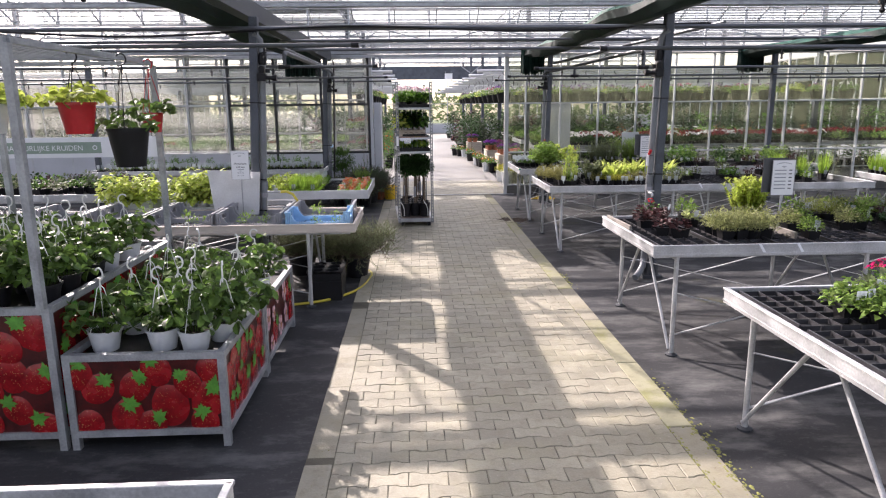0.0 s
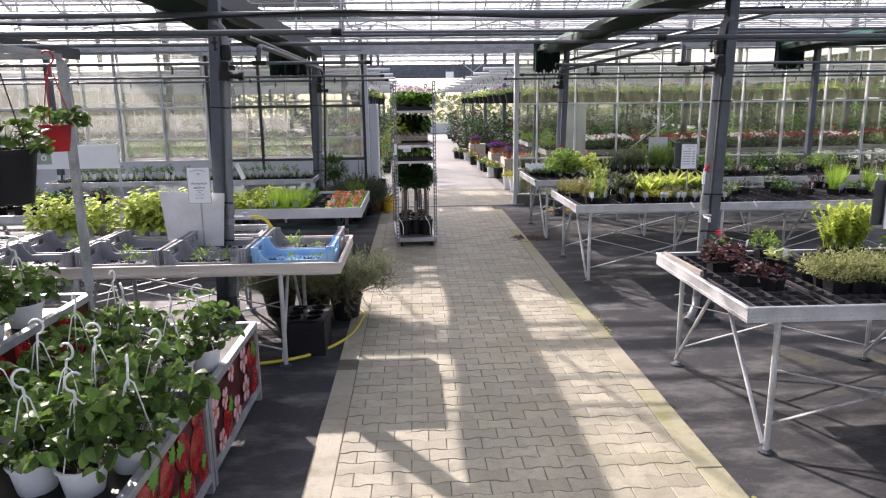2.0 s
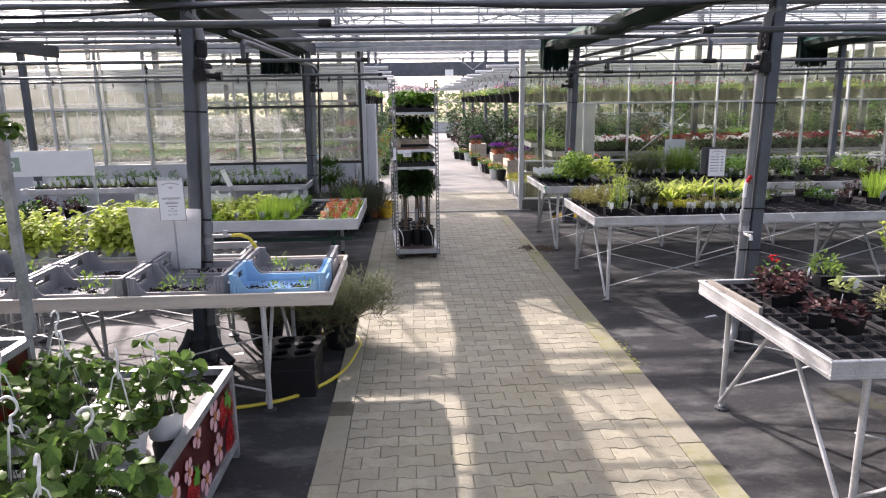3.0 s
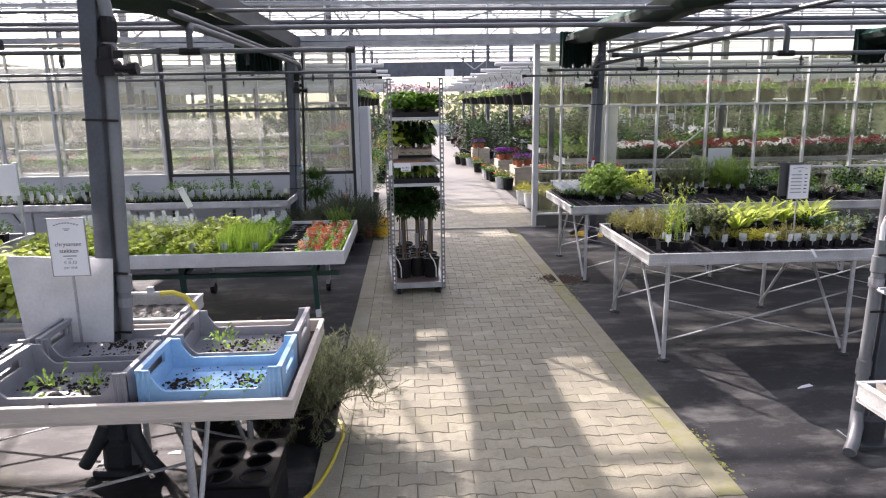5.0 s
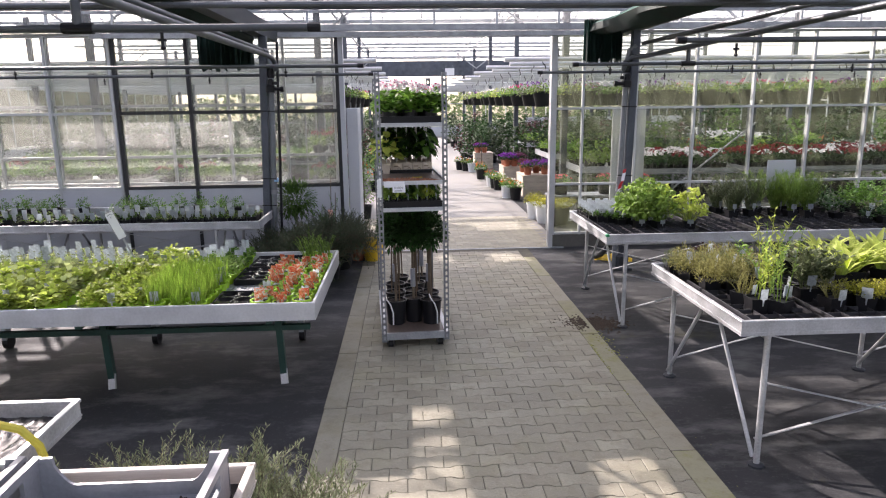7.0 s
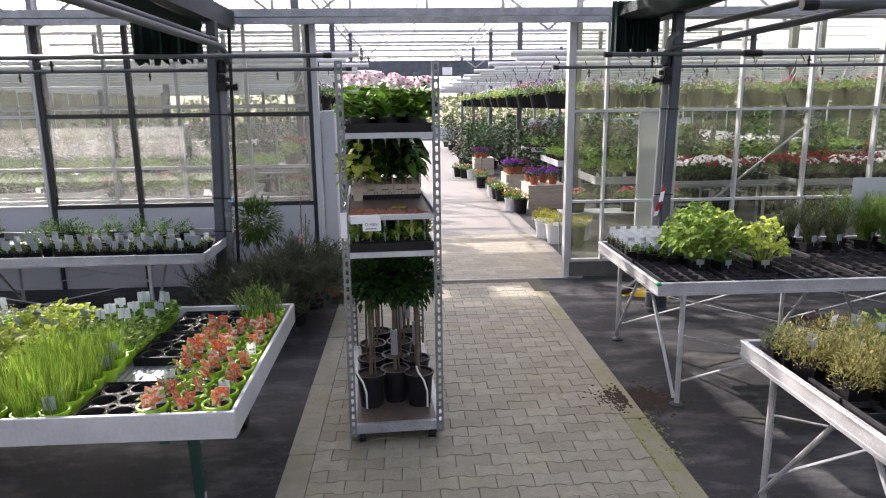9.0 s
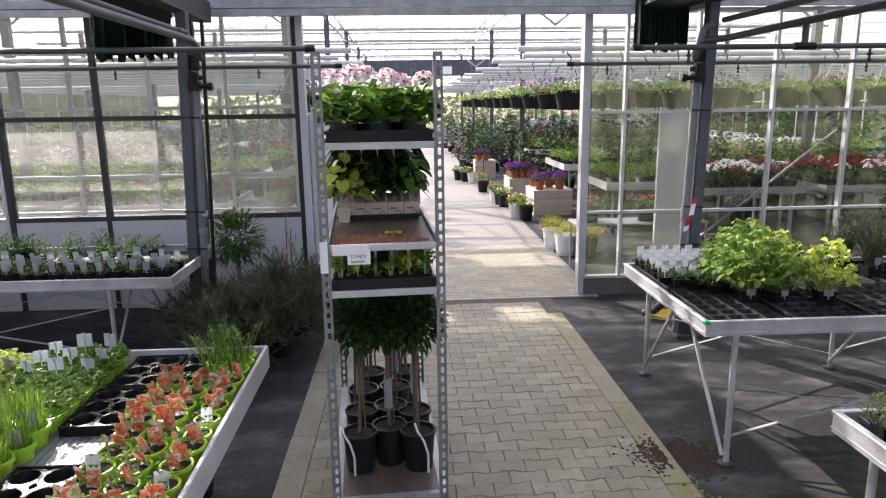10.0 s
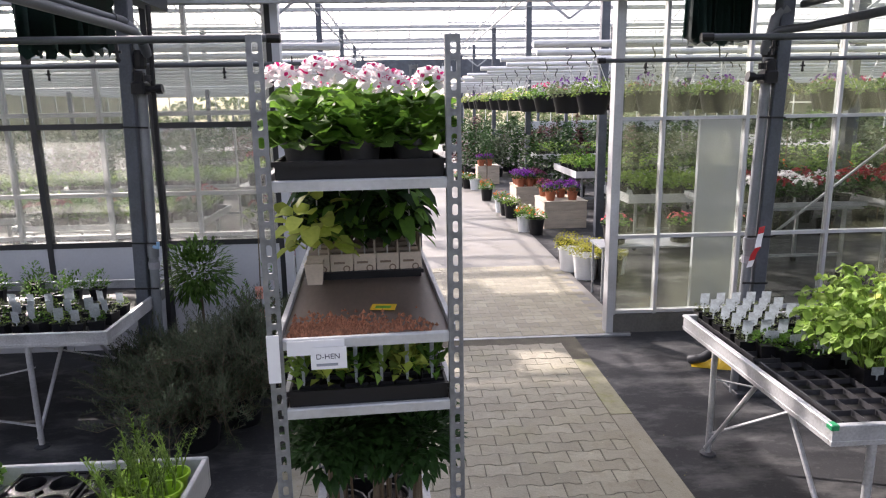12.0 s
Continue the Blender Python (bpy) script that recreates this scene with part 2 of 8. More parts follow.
GLASSCLEAR = glass_material("clear_inner_glass", (0.93, 0.95, 0.93), dirt=0.03)
GLASSMISTY = glass_material("misty_greenhouse_glass", (0.84, 0.85, 0.84), dirt=0.11, dirt_col=(0.70, 0.71, 0.68), even=0.7)
GLASSHAZY = glass_material("hazy_greenhouse_glass", (0.87, 0.88, 0.87), dirt=0.12, dirt_col=(0.74, 0.75, 0.72), even=0.6)
GLASSROOF = glass_material("roof_glass", (0.79, 0.805, 0.81), 0.06, (0.85, 0.87, 0.87), 1.08)
GLASSLIMED = glass_material("limed_roof_glass", (0.98, 0.99, 0.99), 0.15, (0.94, 0.95, 0.95), 1.012)


# ---- mesh helpers ----
class Geo:
    """Collects vertices and faces; made into one mesh object at the end."""

    def __init__(self):
        self.v, self.f = [], []

    def add(self, verts, faces):
        o = len(self.v)
        self.v += [tuple(p) for p in verts]
        self.f += [tuple(i + o for i in q) for q in faces]
        return self

    def box(self, x0, x1, y0, y1, z0, z1, c=0.0):
        """A box; c > 0 chamfers its upright and top edges."""
        if c <= 0:
            vs = [(x, y, z) for z in (z0, z1) for x, y in ((x0, y0), (x1, y0), (x1, y1), (x0, y1))]
            return self.add(vs, [(3, 2, 1, 0), (4, 5, 6, 7), (0, 1, 5, 4), (1, 2, 6, 5), (2, 3, 7, 6), (3, 0, 4, 7)])
        def ring(i, z):
            a, b, d, e = x0 + i, x1 - i, y0 + i, y1 - i
            return [(a + c, d, z), (b - c, d, z), (b, d + c, z), (b, e - c, z), (b - c, e, z), (a + c, e, z), (a, e - c, z), (a, d + c, z)]
        vs = ring(0, z0) + ring(0, z1 - c) + ring(c * 0.8, z1)
        fs = [tuple(range(7, -1, -1)), tuple(range(16, 24))]
        for k in (0, 8):
            fs += [(k + i, k + (i + 1) % 8, k + 8 + (i + 1) % 8, k + 8 + i) for i in range(8)]
        return self.add(vs, fs)

    def tube(self, pts, r, n=8, close=True, r1=None):
        """A round bar along points."""
        pts = [Vector(p) for p in pts]
        rings, ref = [], None
        for i, p in enumerate(pts):
            d = (pts[min(i + 1, len(pts) - 1)] - pts[max(i - 1, 0)]).normalized()
            if ref is None:
                a = d.cross(Vector((0, 0, 1)) if abs(d.z) < 0.9 else Vector((1, 0, 0))).normalized()
            else:
                a = ref.cross(d).normalized()
            b = d.cross(a)
            ref = b
            q = r if r1 is None else r + (r1 - r) * i / max(1, len(pts) - 1)
            rings.append([p + (a * math.cos(t) + b * math.sin(t)) * q for t in (2 * math.pi * k / n for k in range(n))])
        o = len(self.v)
        self.v += [tuple(p) for ring in rings for p in ring]
        for i in range(len(rings) - 1):
            self.f += [(o + i * n + k, o + i * n + (k + 1) % n, o + (i + 1) * n + (k + 1) % n, o + (i + 1) * n + k) for k in range(n)]
        if close:
            self.f += [tuple(o + k for k in range(n - 1, -1, -1)), tuple(o + (len(rings) - 1) * n + k for k in range(n))]
        return self

    def bar(self, p, q, w, h=None):
        """A square bar from p to q."""
        h = h or w
        p, q = Vector(p), Vector(q)
        d = (q - p).normalized()
        a = d.cross(Vector((0, 0, 1)) if abs(d.z) < 0.9 else Vector((0, 1, 0))).normalized()
        b = d.cross(a)
        vs = [e + a * (w / 2 * i) + b * (h / 2 * j) for e in (p, q) for i, j in ((-1, -1), (1, -1), (1, 1), (-1, 1))]
        return self.add(vs, [(3, 2, 1, 0), (4, 5, 6, 7), (0, 1, 5, 4), (1, 2, 6, 5), (2, 3, 7, 6), (3, 0, 4, 7)])

    def lathe(self, profile, n=16, x=0, y=0, z=0):
        """A turned form from (radius, height) points; it stays open at its ends unless the radius there is 0."""
        o = len(self.v)
        for r, h in profile:
            self.v += [(x + r * math.cos(2 * math.pi * k / n), y + r * math.sin(2 * math.pi * k / n), z + h) for k in range(n)]
        for i in range(len(profile) - 1):
            self.f += [(o + i * n + k, o + i * n + (k + 1) % n, o + (i + 1) * n + (k + 1) % n, o + (i + 1) * n + k) for k in range(n)]
        return self

    def leaf(self, p, d, L, W, fold=0.25, droop=0.3, roll=0.0):
        """A leaf blade, folded at its rib and bent down towards its tip."""
        p, d = Vector(p), Vector(d).normalized()
        s = d.cross(Vector((0, 0, 1)))
        s = s.normalized() if s.length > 0.05 else Vector((1, 0, 0))
        if roll:
            s = (Matrix.Rotation(roll, 3, d) @ s)
        u = s.cross(d)
        mid = p + d * (L * 0.5)
        tip = p + d * L - Vector((0, 0, 1)) * (droop * L)
        return self.add([p, mid + s * (W / 2) + u * (fold * W / 2), mid - s * (W / 2) + u * (fold * W / 2), tip, mid],
                        [(0, 1, 4), (0, 4, 2), (4, 1, 3), (4, 3, 2)])

    def round_leaf(self, p, d, L, W, cup=0.25, droop=0.3, roll=0.0):
        """A broad rounded leaf, cupped along its rib."""
        p, d = Vector(p), Vector(d).normalized()
        s = d.cross(Vector((0, 0, 1)))
        s = s.normalized() if s.length > 0.05 else Vector((1, 0, 0))
        if roll:
            s = (Matrix.Rotation(roll, 3, d) @ s)
        u = s.cross(d)
        vs = [p]
        for t, w in ((0.14, 0.74), (0.48, 1.0), (0.84, 0.80)):
            c = p + d * (L * t) - Vector((0, 0, droop * L * t * t))
            e = s * (W * w / 2)
            f = u * (cup * W * w / 2)
            vs += [c - e + f, c, c + e + f]
        vs.append(p + d * L - Vector((0, 0, droop * L)))
        return self.add(vs, [(0, 2, 1), (0, 3, 2), (1, 2, 5, 4), (2, 3, 6, 5), (4, 5, 8, 7), (5, 6, 9, 8), (7, 8, 10), (8, 9, 10)])

    def toothed_leaf(self, p, d, L, W, fold=0.3, droop=0.3, roll=0.0):
        """A broad leaflet with a coarsely toothed edge, folded at its rib."""
        p, d = Vector(p), Vector(d).normalized()
        s = d.cross(Vector((0, 0, 1)))
        s = s.normalized() if s.length > 0.05 else Vector((1, 0, 0))
        if roll:
            s = (Matrix.Rotation(roll, 3, d) @ s)
        u = s.cross(d)
        edge = ((0.0, 0.06), (0.22, 0.62), (0.30, 0.60), (0.46, 1.0), (0.52, 0.88), (0.72, 0.98), (0.76, 0.80), (0.93, 0.58), (0.94, 0.36), (1.0, 0.0))
        rib, left, right = [], [], []
        for t, w in edge:
            c = p + d * (L * t) - Vector((0, 0, droop * L * t * t))
            rib.append(c)
            left.append(c - s * (W * w / 2) + u * (fold * W * w / 2))
            right.append(c + s * (W * w / 2) + u * (fold * W * w / 2))
        n = len(edge)
        return self.add(rib + left + right, [q for k in range(n - 1) for q in ((k, k + 1, n + k + 1, n + k), (k, 2 * n + k, 2 * n + k + 1, k + 1))])

    def blade(self, p, d, L, W, bend=0.5, n=4):
        """A long grass-like blade that bows outwards."""
        p, d = Vector(p), Vector(d).normalized()
        s = d.cross(Vector((0, 0, 1)))
        s = s.normalized() if s.length > 0.05 else Vector((1, 0, 0))
        flat = Vector((d.x, d.y, 0))
        vs = []
        for i in range(n):
            t = i / n
            c = p + d * (L * t) + flat * (bend * L * t * t) - Vector((0, 0, bend * 0.6 * L * t * t))
            w = W * (1 - 0.6 * t) / 2
            vs += [c - s * w, c + s * w]
        t = 1.0
        vs.append(p + d * L + flat * (bend * L) - Vector((0, 0, bend * 0.6 * L)))
        fs = [(2 * i, 2 * i + 1, 2 * i + 3, 2 * i + 2) for i in range(n - 1)] + [(2 * n - 2, 2 * n - 1, 2 * n)]
        return self.add(vs, fs)

    def weld(self):
        """Joins points that lie on one another."""
        at, to, pts = {}, [], []
        for p in self.v:
            key = tuple(round(c, 4) for c in p)
            if key not in at:
                at[key] = len(pts)
                pts.append(p)
            to.append(at[key])
        self.v, self.f = pts, [tuple(to[i] for i in q) for q in self.f]
        return self

    def mesh(self, name, mat, smooth=False):
        me = bpy.data.meshes.new(name)
        used = sorted({i for q in self.f for i in q})
        if len(used) < len(self.v):
            at = {i: k for k, i in enumerate(used)}
            self.v, self.f = [self.v[i] for i in used], [tuple(at[i] for i in q) for q in self.f]
        me.from_pydata(self.v, [], self.f)
        me.materials.append(mat)
        if smooth:
            me.polygons.foreach_set("use_smooth", [True] * len(me.polygons))
            me.set_sharp_from_angle(angle=radians(40))
        me.update()
        return me


def part(name, geo, mat, parent, label="", smooth=False, at=None):
    """ONE mesh object under a thing or under a part; geo may be a ready mesh."""
    me = geo if isinstance(geo, bpy.types.Mesh) else geo.mesh(name, mat, smooth)
    ob = new(name, me)
    ob.parent = parent
    if at is not None:
        ob.matrix_local = at
    return tagged(ob, label)


def thing(name, label, category, group="", at=None):
    ob = new(name)
    ob.empty_display_size = 0.1
    if at is not None:
        ob.matrix_world = at
    return tagged(ob, label, category, group)


def structure(name, geo, mat, label="", smooth=False):
    return tagged(new(name, geo.mesh(name, mat, smooth)), label, kind="structure")


def empty_structure(name, label):
    return tagged(new(name), label, kind="structure")


# ---- ground, path, walls, roof ----
GABLE = 13.85
structure("ground", Geo().box(-60, 60, -40, 90, -0.30, -0.06), material("meadow_soil", (0.10, 0.14, 0.05), 0.95, 0, 0.2, 0.5, 30, 0.4),
          "green field and soil around the greenhouse")
structure("floor", Geo().box(-14, 14, -5, 46, -0.06, 0.0), FLOORMAT, "black woven ground cover on the greenhouse floor")
structure("path_bed", Geo().box(-1.1, 1.1, -5, 13.72, 0.0, 0.0115), JOINT, "sandy bed under the paving stones")
structure("path_concrete", Geo().box(-1.35, 1.62, 13.76, 44, 0.0, 0.008), CONCRETE, "worn pale concrete aisle of the next hall")
structure("door_rail", Geo().box(-1.5, 1.6, 13.72, 13.76, 0.0, 0.016), GALV, "worn steel floor rail of the sliding door")

beams = empty_structure("beam", "dark steel gutter beams on the posts")
POSTS_X = (-10.6, -6.4, -2.17, 2.08, 6.38, 10.6)
for x in POSTS_X:
    part("gutter", Geo().box(x - 0.05, x + 0.05, -5, GABLE - 0.2, 2.74, 2.78).box(x - 0.066, x - 0.05, -5, GABLE - 0.2, 2.74, 2.92)
         .box(x + 0.05, x + 0.066, -5, GABLE - 0.2, 2.74, 2.92), DARKSTEEL, beams)
for y, z, r in ((0.6, 2.64, 0.022), (6.7, 2.62, 0.024), (9.72, 2.65, 0.022), (9.1, 2.72, 0.016), (12.6, 3.02, 0.03)):
    part("tie_bar", Geo().tube([(-13.9, y, z), (13.9, y, z)], r, 8), TIEBAR, beams)
for y in (12.6,):
    g = Geo()
    for i in range(len(POSTS_X) - 1):
        a, b = POSTS_X[i], POSTS_X[i + 1]
        n = 2
        g.bar((a, y, 3.25), (b, y, 3.25), 0.04)
        for k in range(n):
            xa, xb = a + (b - a) * k / n, a + (b - a) * (k + 0.5) / n
            g.bar((xa, y, 2.98), (xb, y, 3.25), 0.018).bar((xb, y, 3.25), (a + (b - a) * (k + 1) / n, y, 2.98), 0.018)
        g.bar((a, y, 2.97), (b, y, 2.97), 0.03)
    part("truss", g, GALV, beams)

g = Geo()
for i in range(30):
    g.tube([(1.0 if i % 2 else -13.9, 4.9 + 0.30 * i, 3.12), (13.9, 4.9 + 0.30 * i, 3.12)], 0.007, 4)
part("screen_wire", g, GALV, beams)
part("cable", Geo().tube([(-6.2 + 0.35 * k, 6.62 + 0.003 * k, 2.60 + 0.035 * math.sin(k * 0.55) - 0.02 * math.sin(k * 0.21)) for k in range(26)], 0.012, 6), BLACKPLASTIC, beams)


def roof(name, y0, y1, eave, ridge, label, bay, glass=GLASSROOF, step=0.8175):
    """Sawtooth glass roof: ridges along x, slopes of long panes between slim bars, with a gutter in each valley."""
    top = empty_structure(name, label)
    bars, gutters = Geo(), Geo()
    n = round((y1 - y0) / bay)
    bay = (y1 - y0) / n
    for k in range(n):
        a, b, c = y0 + bay * k, y0 + bay * (k + 1), y0 + bay * (k + 0.5)
        for (p, zp), (q, zq) in (((a, eave), (c, ridge)), ((c, ridge), (b, eave))):
            pane = part("pane", Geo().add([(-13.9, p, zp), (13.9, p, zp), (13.9, q, zq), (-13.9, q, zq)], [(0, 1, 2, 3)]), glass, top)
            pane.visible_shadow = glass == GLASSLIMED
            for i in range(int(27.8 / step) + 1):
                x = -13.9 + step * i
                bars.bar((x, p, zp - 0.02), (x, q, zq - 0.02), 0.022, 0.03)
            m, zm = (p + q) / 2, (zp + zq) / 2 - 0.03
            bars.bar((-13.9, m, zm), (13.9, m, zm), 0.02)
        bars.bar((-13.9, c, ridge), (13.9, c, ridge), 0.05)
        if k or y0 < 0:
            gutters.box(-13.9, 13.9, a - 0.07, a + 0.07, eave - 0.06, eave - 0.045).box(-13.9, 13.9, a - 0.085, a - 0.07, eave - 0.06, eave + 0.02).box(-13.9, 13.9, a + 0.07, a + 0.085, eave - 0.06, eave + 0.02)
    part("glazing_bar", bars, WHITEALU, top)
    part("gutter", gutters, GALV, top)
    return top


roof("roof_hall", -5, GABLE, 3.42, 4.2, "glass roof of the front hall on white bars", 3.15)
roof("roof_next_hall", GABLE + 0.1, 46, 4.4, 5.2, "limed glass roof of the next hall on white bars", 4.0, GLASSLIMED, 1.158)


def pane_wall(name, x0, x1, y, rows, mulls, prof, glass, label, bar=0.045, depth=0.06, base=None):
    """A glazed wall along x: profiles, transoms, panes, and a panel at the foot."""
    wall = empty_structure(name, label)
    g = Geo()
    for z in rows:
        g.box(x0, x1, y - depth / 2, y + depth / 2, z - bar / 2, z + bar / 2)
    part("transom", g, prof, wall)
    for x in mulls:
        part("mullion", Geo().box(x - bar / 2, x + bar / 2, y - depth / 2 - 0.004, y + depth / 2 + 0.004, 0, rows[-1]), prof, wall)
    for i in range(len(mulls) - 1):
        for j in range(len(rows) - 1):
            p = part("pane", Geo().box(mulls[i] + bar / 2, mulls[i + 1] - bar / 2, y - 0.002, y + 0.002, rows[j] + bar / 2, rows[j + 1] - bar / 2), glass, wall)
            p.visible_shadow = False
    if base:
        part("panel", Geo().box(x0, x1, y - 0.025, y + 0.025, 0.0, rows[0] - bar / 2), base, wall)
    return wall


pane_wall("wall_gable_left_near", -4.22, -1.40, GABLE, (0.92, 1.89, 2.86), (-4.22, -3.30, -2.36, -1.40), BLACKFRAME, GLASSHAZY,
          "black framed glazing above a pale grey panel", base=PANELGREY)
pane_wall("wall_gable_left_far", -13.9, -4.27, GABLE, (0.92, 1.89, 2.86), tuple(-4.27 - 0.80 * i for i in range(13)), WHITEALU, GLASSMISTY,
          "grey framed glazing above a pale grey panel", 0.035, base=PANELGREY)
pane_wall("wall_gable_right", 1.47, 13.9, GABLE, (0.19, 0.87, 1.88, 2.86), (1.47, 1.84, 2.56) + tuple(3.36 + 0.80 * i for i in range(14)), WHITEALU, GLASS,
          "white framed greenhouse glazing with algae streaks", 0.028)
pane_wall("wall_gable_inner", -6.6, -1.45, GABLE + 0.2, (0.95, 1.31, 1.98, 2.86), (-6.58, -5.88, -5.13, -4.38, -3.63, -2.87, -2.12, -1.47), WHITEALU, GLASSCLEAR,
          "second white barred glazing behind the black frames", 0.035, 0.04)
gable_top = empty_structure("wall_gable_top", "steel header and upper glazing over the doorway")
part("header", Geo().box(-13.9, 13.9, GABLE - 0.12, GABLE - 0.02, 2.88, 2.96), GALV, gable_top)
part("header_rail", Geo().box(-4.4, 1.9, GABLE - 0.20, GABLE - 0.13, 2.80, 2.86), GALV, gable_top)
g = Geo()
for i in range(35):
    g.box(-13.9 + 0.81 * i - 0.014, -13.9 + 0.81 * i + 0.014, GABLE - 0.02, GABLE + 0.02, 2.96, 4.4)
part("glazing_bar", g, WHITEALU, gable_top)
p = part("pane", Geo().box(-13.9, 13.9, GABLE + 0.022, GABLE + 0.026, 2.98, 4.4), GLASSROOF, gable_top)
p.visible_shadow = False
jamb = empty_structure("door_jamb", "galvanised jambs of the wide doorway")
part("jamb", Geo().box(1.40, 1.46, GABLE - 0.06, GABLE + 0.06, 0, 2.9), WHITEALU, jamb)
part("jamb", Geo().box(-1.375, -1.315, GABLE - 0.06, GABLE + 0.06, 0, 2.9), PANELGREY, jamb)
part("door_leaf", Geo().box(-1.31, -1.16, GABLE + 0.05, GABLE + 0.62, 0, 1.92, 0.01), PANELGREY, jamb, "pale parked sliding door leaf")
part("plinth", Geo().box(1.46, 13.9, GABLE - 0.04, GABLE + 0.04, 0, 0.17), material("damp_plinth_concrete", (0.13, 0.125, 0.11), 0.75, 0, 0.25, 3, 60, 0.3), jamb)

# outer walls that close the halls
def outer_wall(name, along, at, lo, hi, label):
    wall = empty_structure(name, label)
    g, gl = Geo(), Geo()
    n = int((hi - lo) / 1.2)
    for i in range(n + 1):
        s = lo + (hi - lo) * i / n
        if along == "y":
            g.box(at - 0.03, at + 0.03, s - 0.02, s + 0.02, 0, 3.4)
        else:
            g.box(s - 0.02, s + 0.02, at - 0.03, at + 0.03, 0, 3.4)
    for z in (0.02, 0.6, 1.9, 3.4):
        if along == "y":
            g.box(at - 0.025, at + 0.025, lo, hi, z, z + 0.04)
        else:
            g.box(lo, hi, at - 0.025, at + 0.025, z, z + 0.04)
    part("glazing_bar", g, WHITEALU, wall)
    gl = Geo().box(at - 0.002, at + 0.002, lo, hi, 0.6, 3.4) if along == "y" else Geo().box(lo, hi, at - 0.002, at + 0.002, 0.6, 3.4)
    pn = part("pane", gl, GLASS, wall)
    pn.visible_shadow = False
    lowp = Geo().box(at - 0.02, at + 0.02, lo, hi, 0.0, 0.58) if along == "y" else Geo().box(lo, hi, at - 0.02, at + 0.02, 0.0, 0.58)
    part("panel", lowp, PANELGREY, wall)


outer_wall("wall_west", "y", -14.0, -5, 46, "glass side wall of the halls")
outer_wall("wall_east", "y", 14.0, -5, 46, "glass side wall of the halls")
outer_wall("wall_south", "x", -5.0, -14, 14, "glass front wall behind the camera")
outer_wall("wall_north", "x", 46.0, -14, 14, "glass end wall of the next hall")


def post(x, y, h=2.74, valve=True, side=1, lean=0.0):
    """Building column with a grey riser pipe, cable ties and a black valve; lean: how far its head stands off its foot."""
    p = thing("building_post", "grey square steel post carrying a gutter beam", "post", "hall posts", pose(x, y, 0, 0, math.degrees(math.atan(lean / h)), 0))
    part("column", Geo().box(-0.042, 0.042, -0.05, 0.05, 0.0, h, 0.006), POSTGREY, p)
    part("base_plate", Geo().box(-0.11, 0.11, -0.11, 0.11, 0.0, 0.03, 0.005).box(-0.075, 0.075, -0.075, 0.075, 0.03, 0.19, 0.03), DARKSTEEL, p)
    if valve:
        s = side
        part("riser_pipe", Geo().tube([(0.083 * s, -0.01, 0.0), (0.083 * s, -0.01, 2.40), (0.06 * s, -0.01, 2.52), (0.0, -0.03, 2.58)], 0.032, 12), PVC, p, "grey plastic riser pipe", True)
        for cz in (0.42, 1.02):
            part("pipe_socket", Geo().lathe([(0.032, 0), (0.039, 0.004), (0.039, 0.09), (0.032, 0.094)], 12, 0.083 * s, -0.01, cz), PVC, p, smooth=True)
        part("pipe_sticker", Geo().lathe([(0.0395, 0), (0.0395, 0.05)], 12, 0.083 * s, -0.01, 0.94), GREYPLASTIC, p, "pale printed sticker on the pipe")
        for cz in (0.80, 1.12, 1.9):
            part("cable_tie", Geo().box(-0.05, 0.05, -0.056, -0.05, cz, cz + 0.012).box(0.083 * s - 0.037, 0.083 * s + 0.037, -0.05, -0.044, cz, cz + 0.012), BLACKPLASTIC, p)
        v = part("valve", Geo().box(0.083 * s - 0.045, 0.083 * s + 0.045, -0.09, 0.03, 2.12, 2.20, 0.012).box(0.083 * s - 0.03, 0.083 * s + 0.03, -0.075, 0.02, 2.20, 2.27, 0.012)
                 .tube([(0.083 * s, -0.06, 2.16), (0.083 * s + 0.12 * s, -0.06, 2.155)], 0.02, 8).lathe([(0.036, 2.28), (0.042, 2.30), (0.042, 2.38), (0.034, 2.40)], 10, 0.083 * s, -0.01),
                 BLACKPLASTIC, p, "black irrigation valve")
        part("valve_knob", Geo().tube([(0.083 * s + 0.11 * s, -0.06, 2.155), (0.083 * s + 0.15 * s, -0.06, 2.16)], 0.032, 8), BLACKPLASTIC, v)
        part("valve_cap", Geo().lathe([(0.0, 2.245), (0.024, 2.24), (0.024, 2.205)], 8, 0.083 * s + 0.06 * s, -0.06), BLACKPLASTIC, v)
    return p


lp_post = post(-2.20, 6.75, lean=0.14)
part("pipe_bend", Geo().tube([(0.083, -0.01, 0.30), (0.10, -0.03, 0.20), (0.17, -0.07, 0.10), (0.26, -0.12, 0.04)], 0.036, 10), DARKSTEEL, lp_post, smooth=True)
part("pipe_bend", Geo().tube([(-0.06, -0.03, 0.26), (-0.10, -0.06, 0.15), (-0.16, -0.08, 0.045)], 0.036, 10), DARKSTEEL, lp_post, smooth=True)
fp = post(-2.225, 12.85, lean=0.10)
part("conduit", Geo().tube([(0.16, -0.02, 2.68), (0.165, -0.02, 0.42)], 0.016, 8), BLACKPLASTIC, fp, "thin black conduit beside the post", True)
part("conduit_end", Geo().tube([(0.165, -0.02, 0.42), (0.166, -0.02, 0.30)], 0.02, 8), BLACKPLASTIC, fp, smooth=True)
part("tap", Geo().tube([(0.10, -0.04, 1.10), (0.14, -0.07, 1.10), (0.14, -0.07, 1.14)], 0.012, 6), BLUEPLASTIC, fp, "small blue tap")
rp = post(2.06, 6.70, side=-1, lean=0.06)
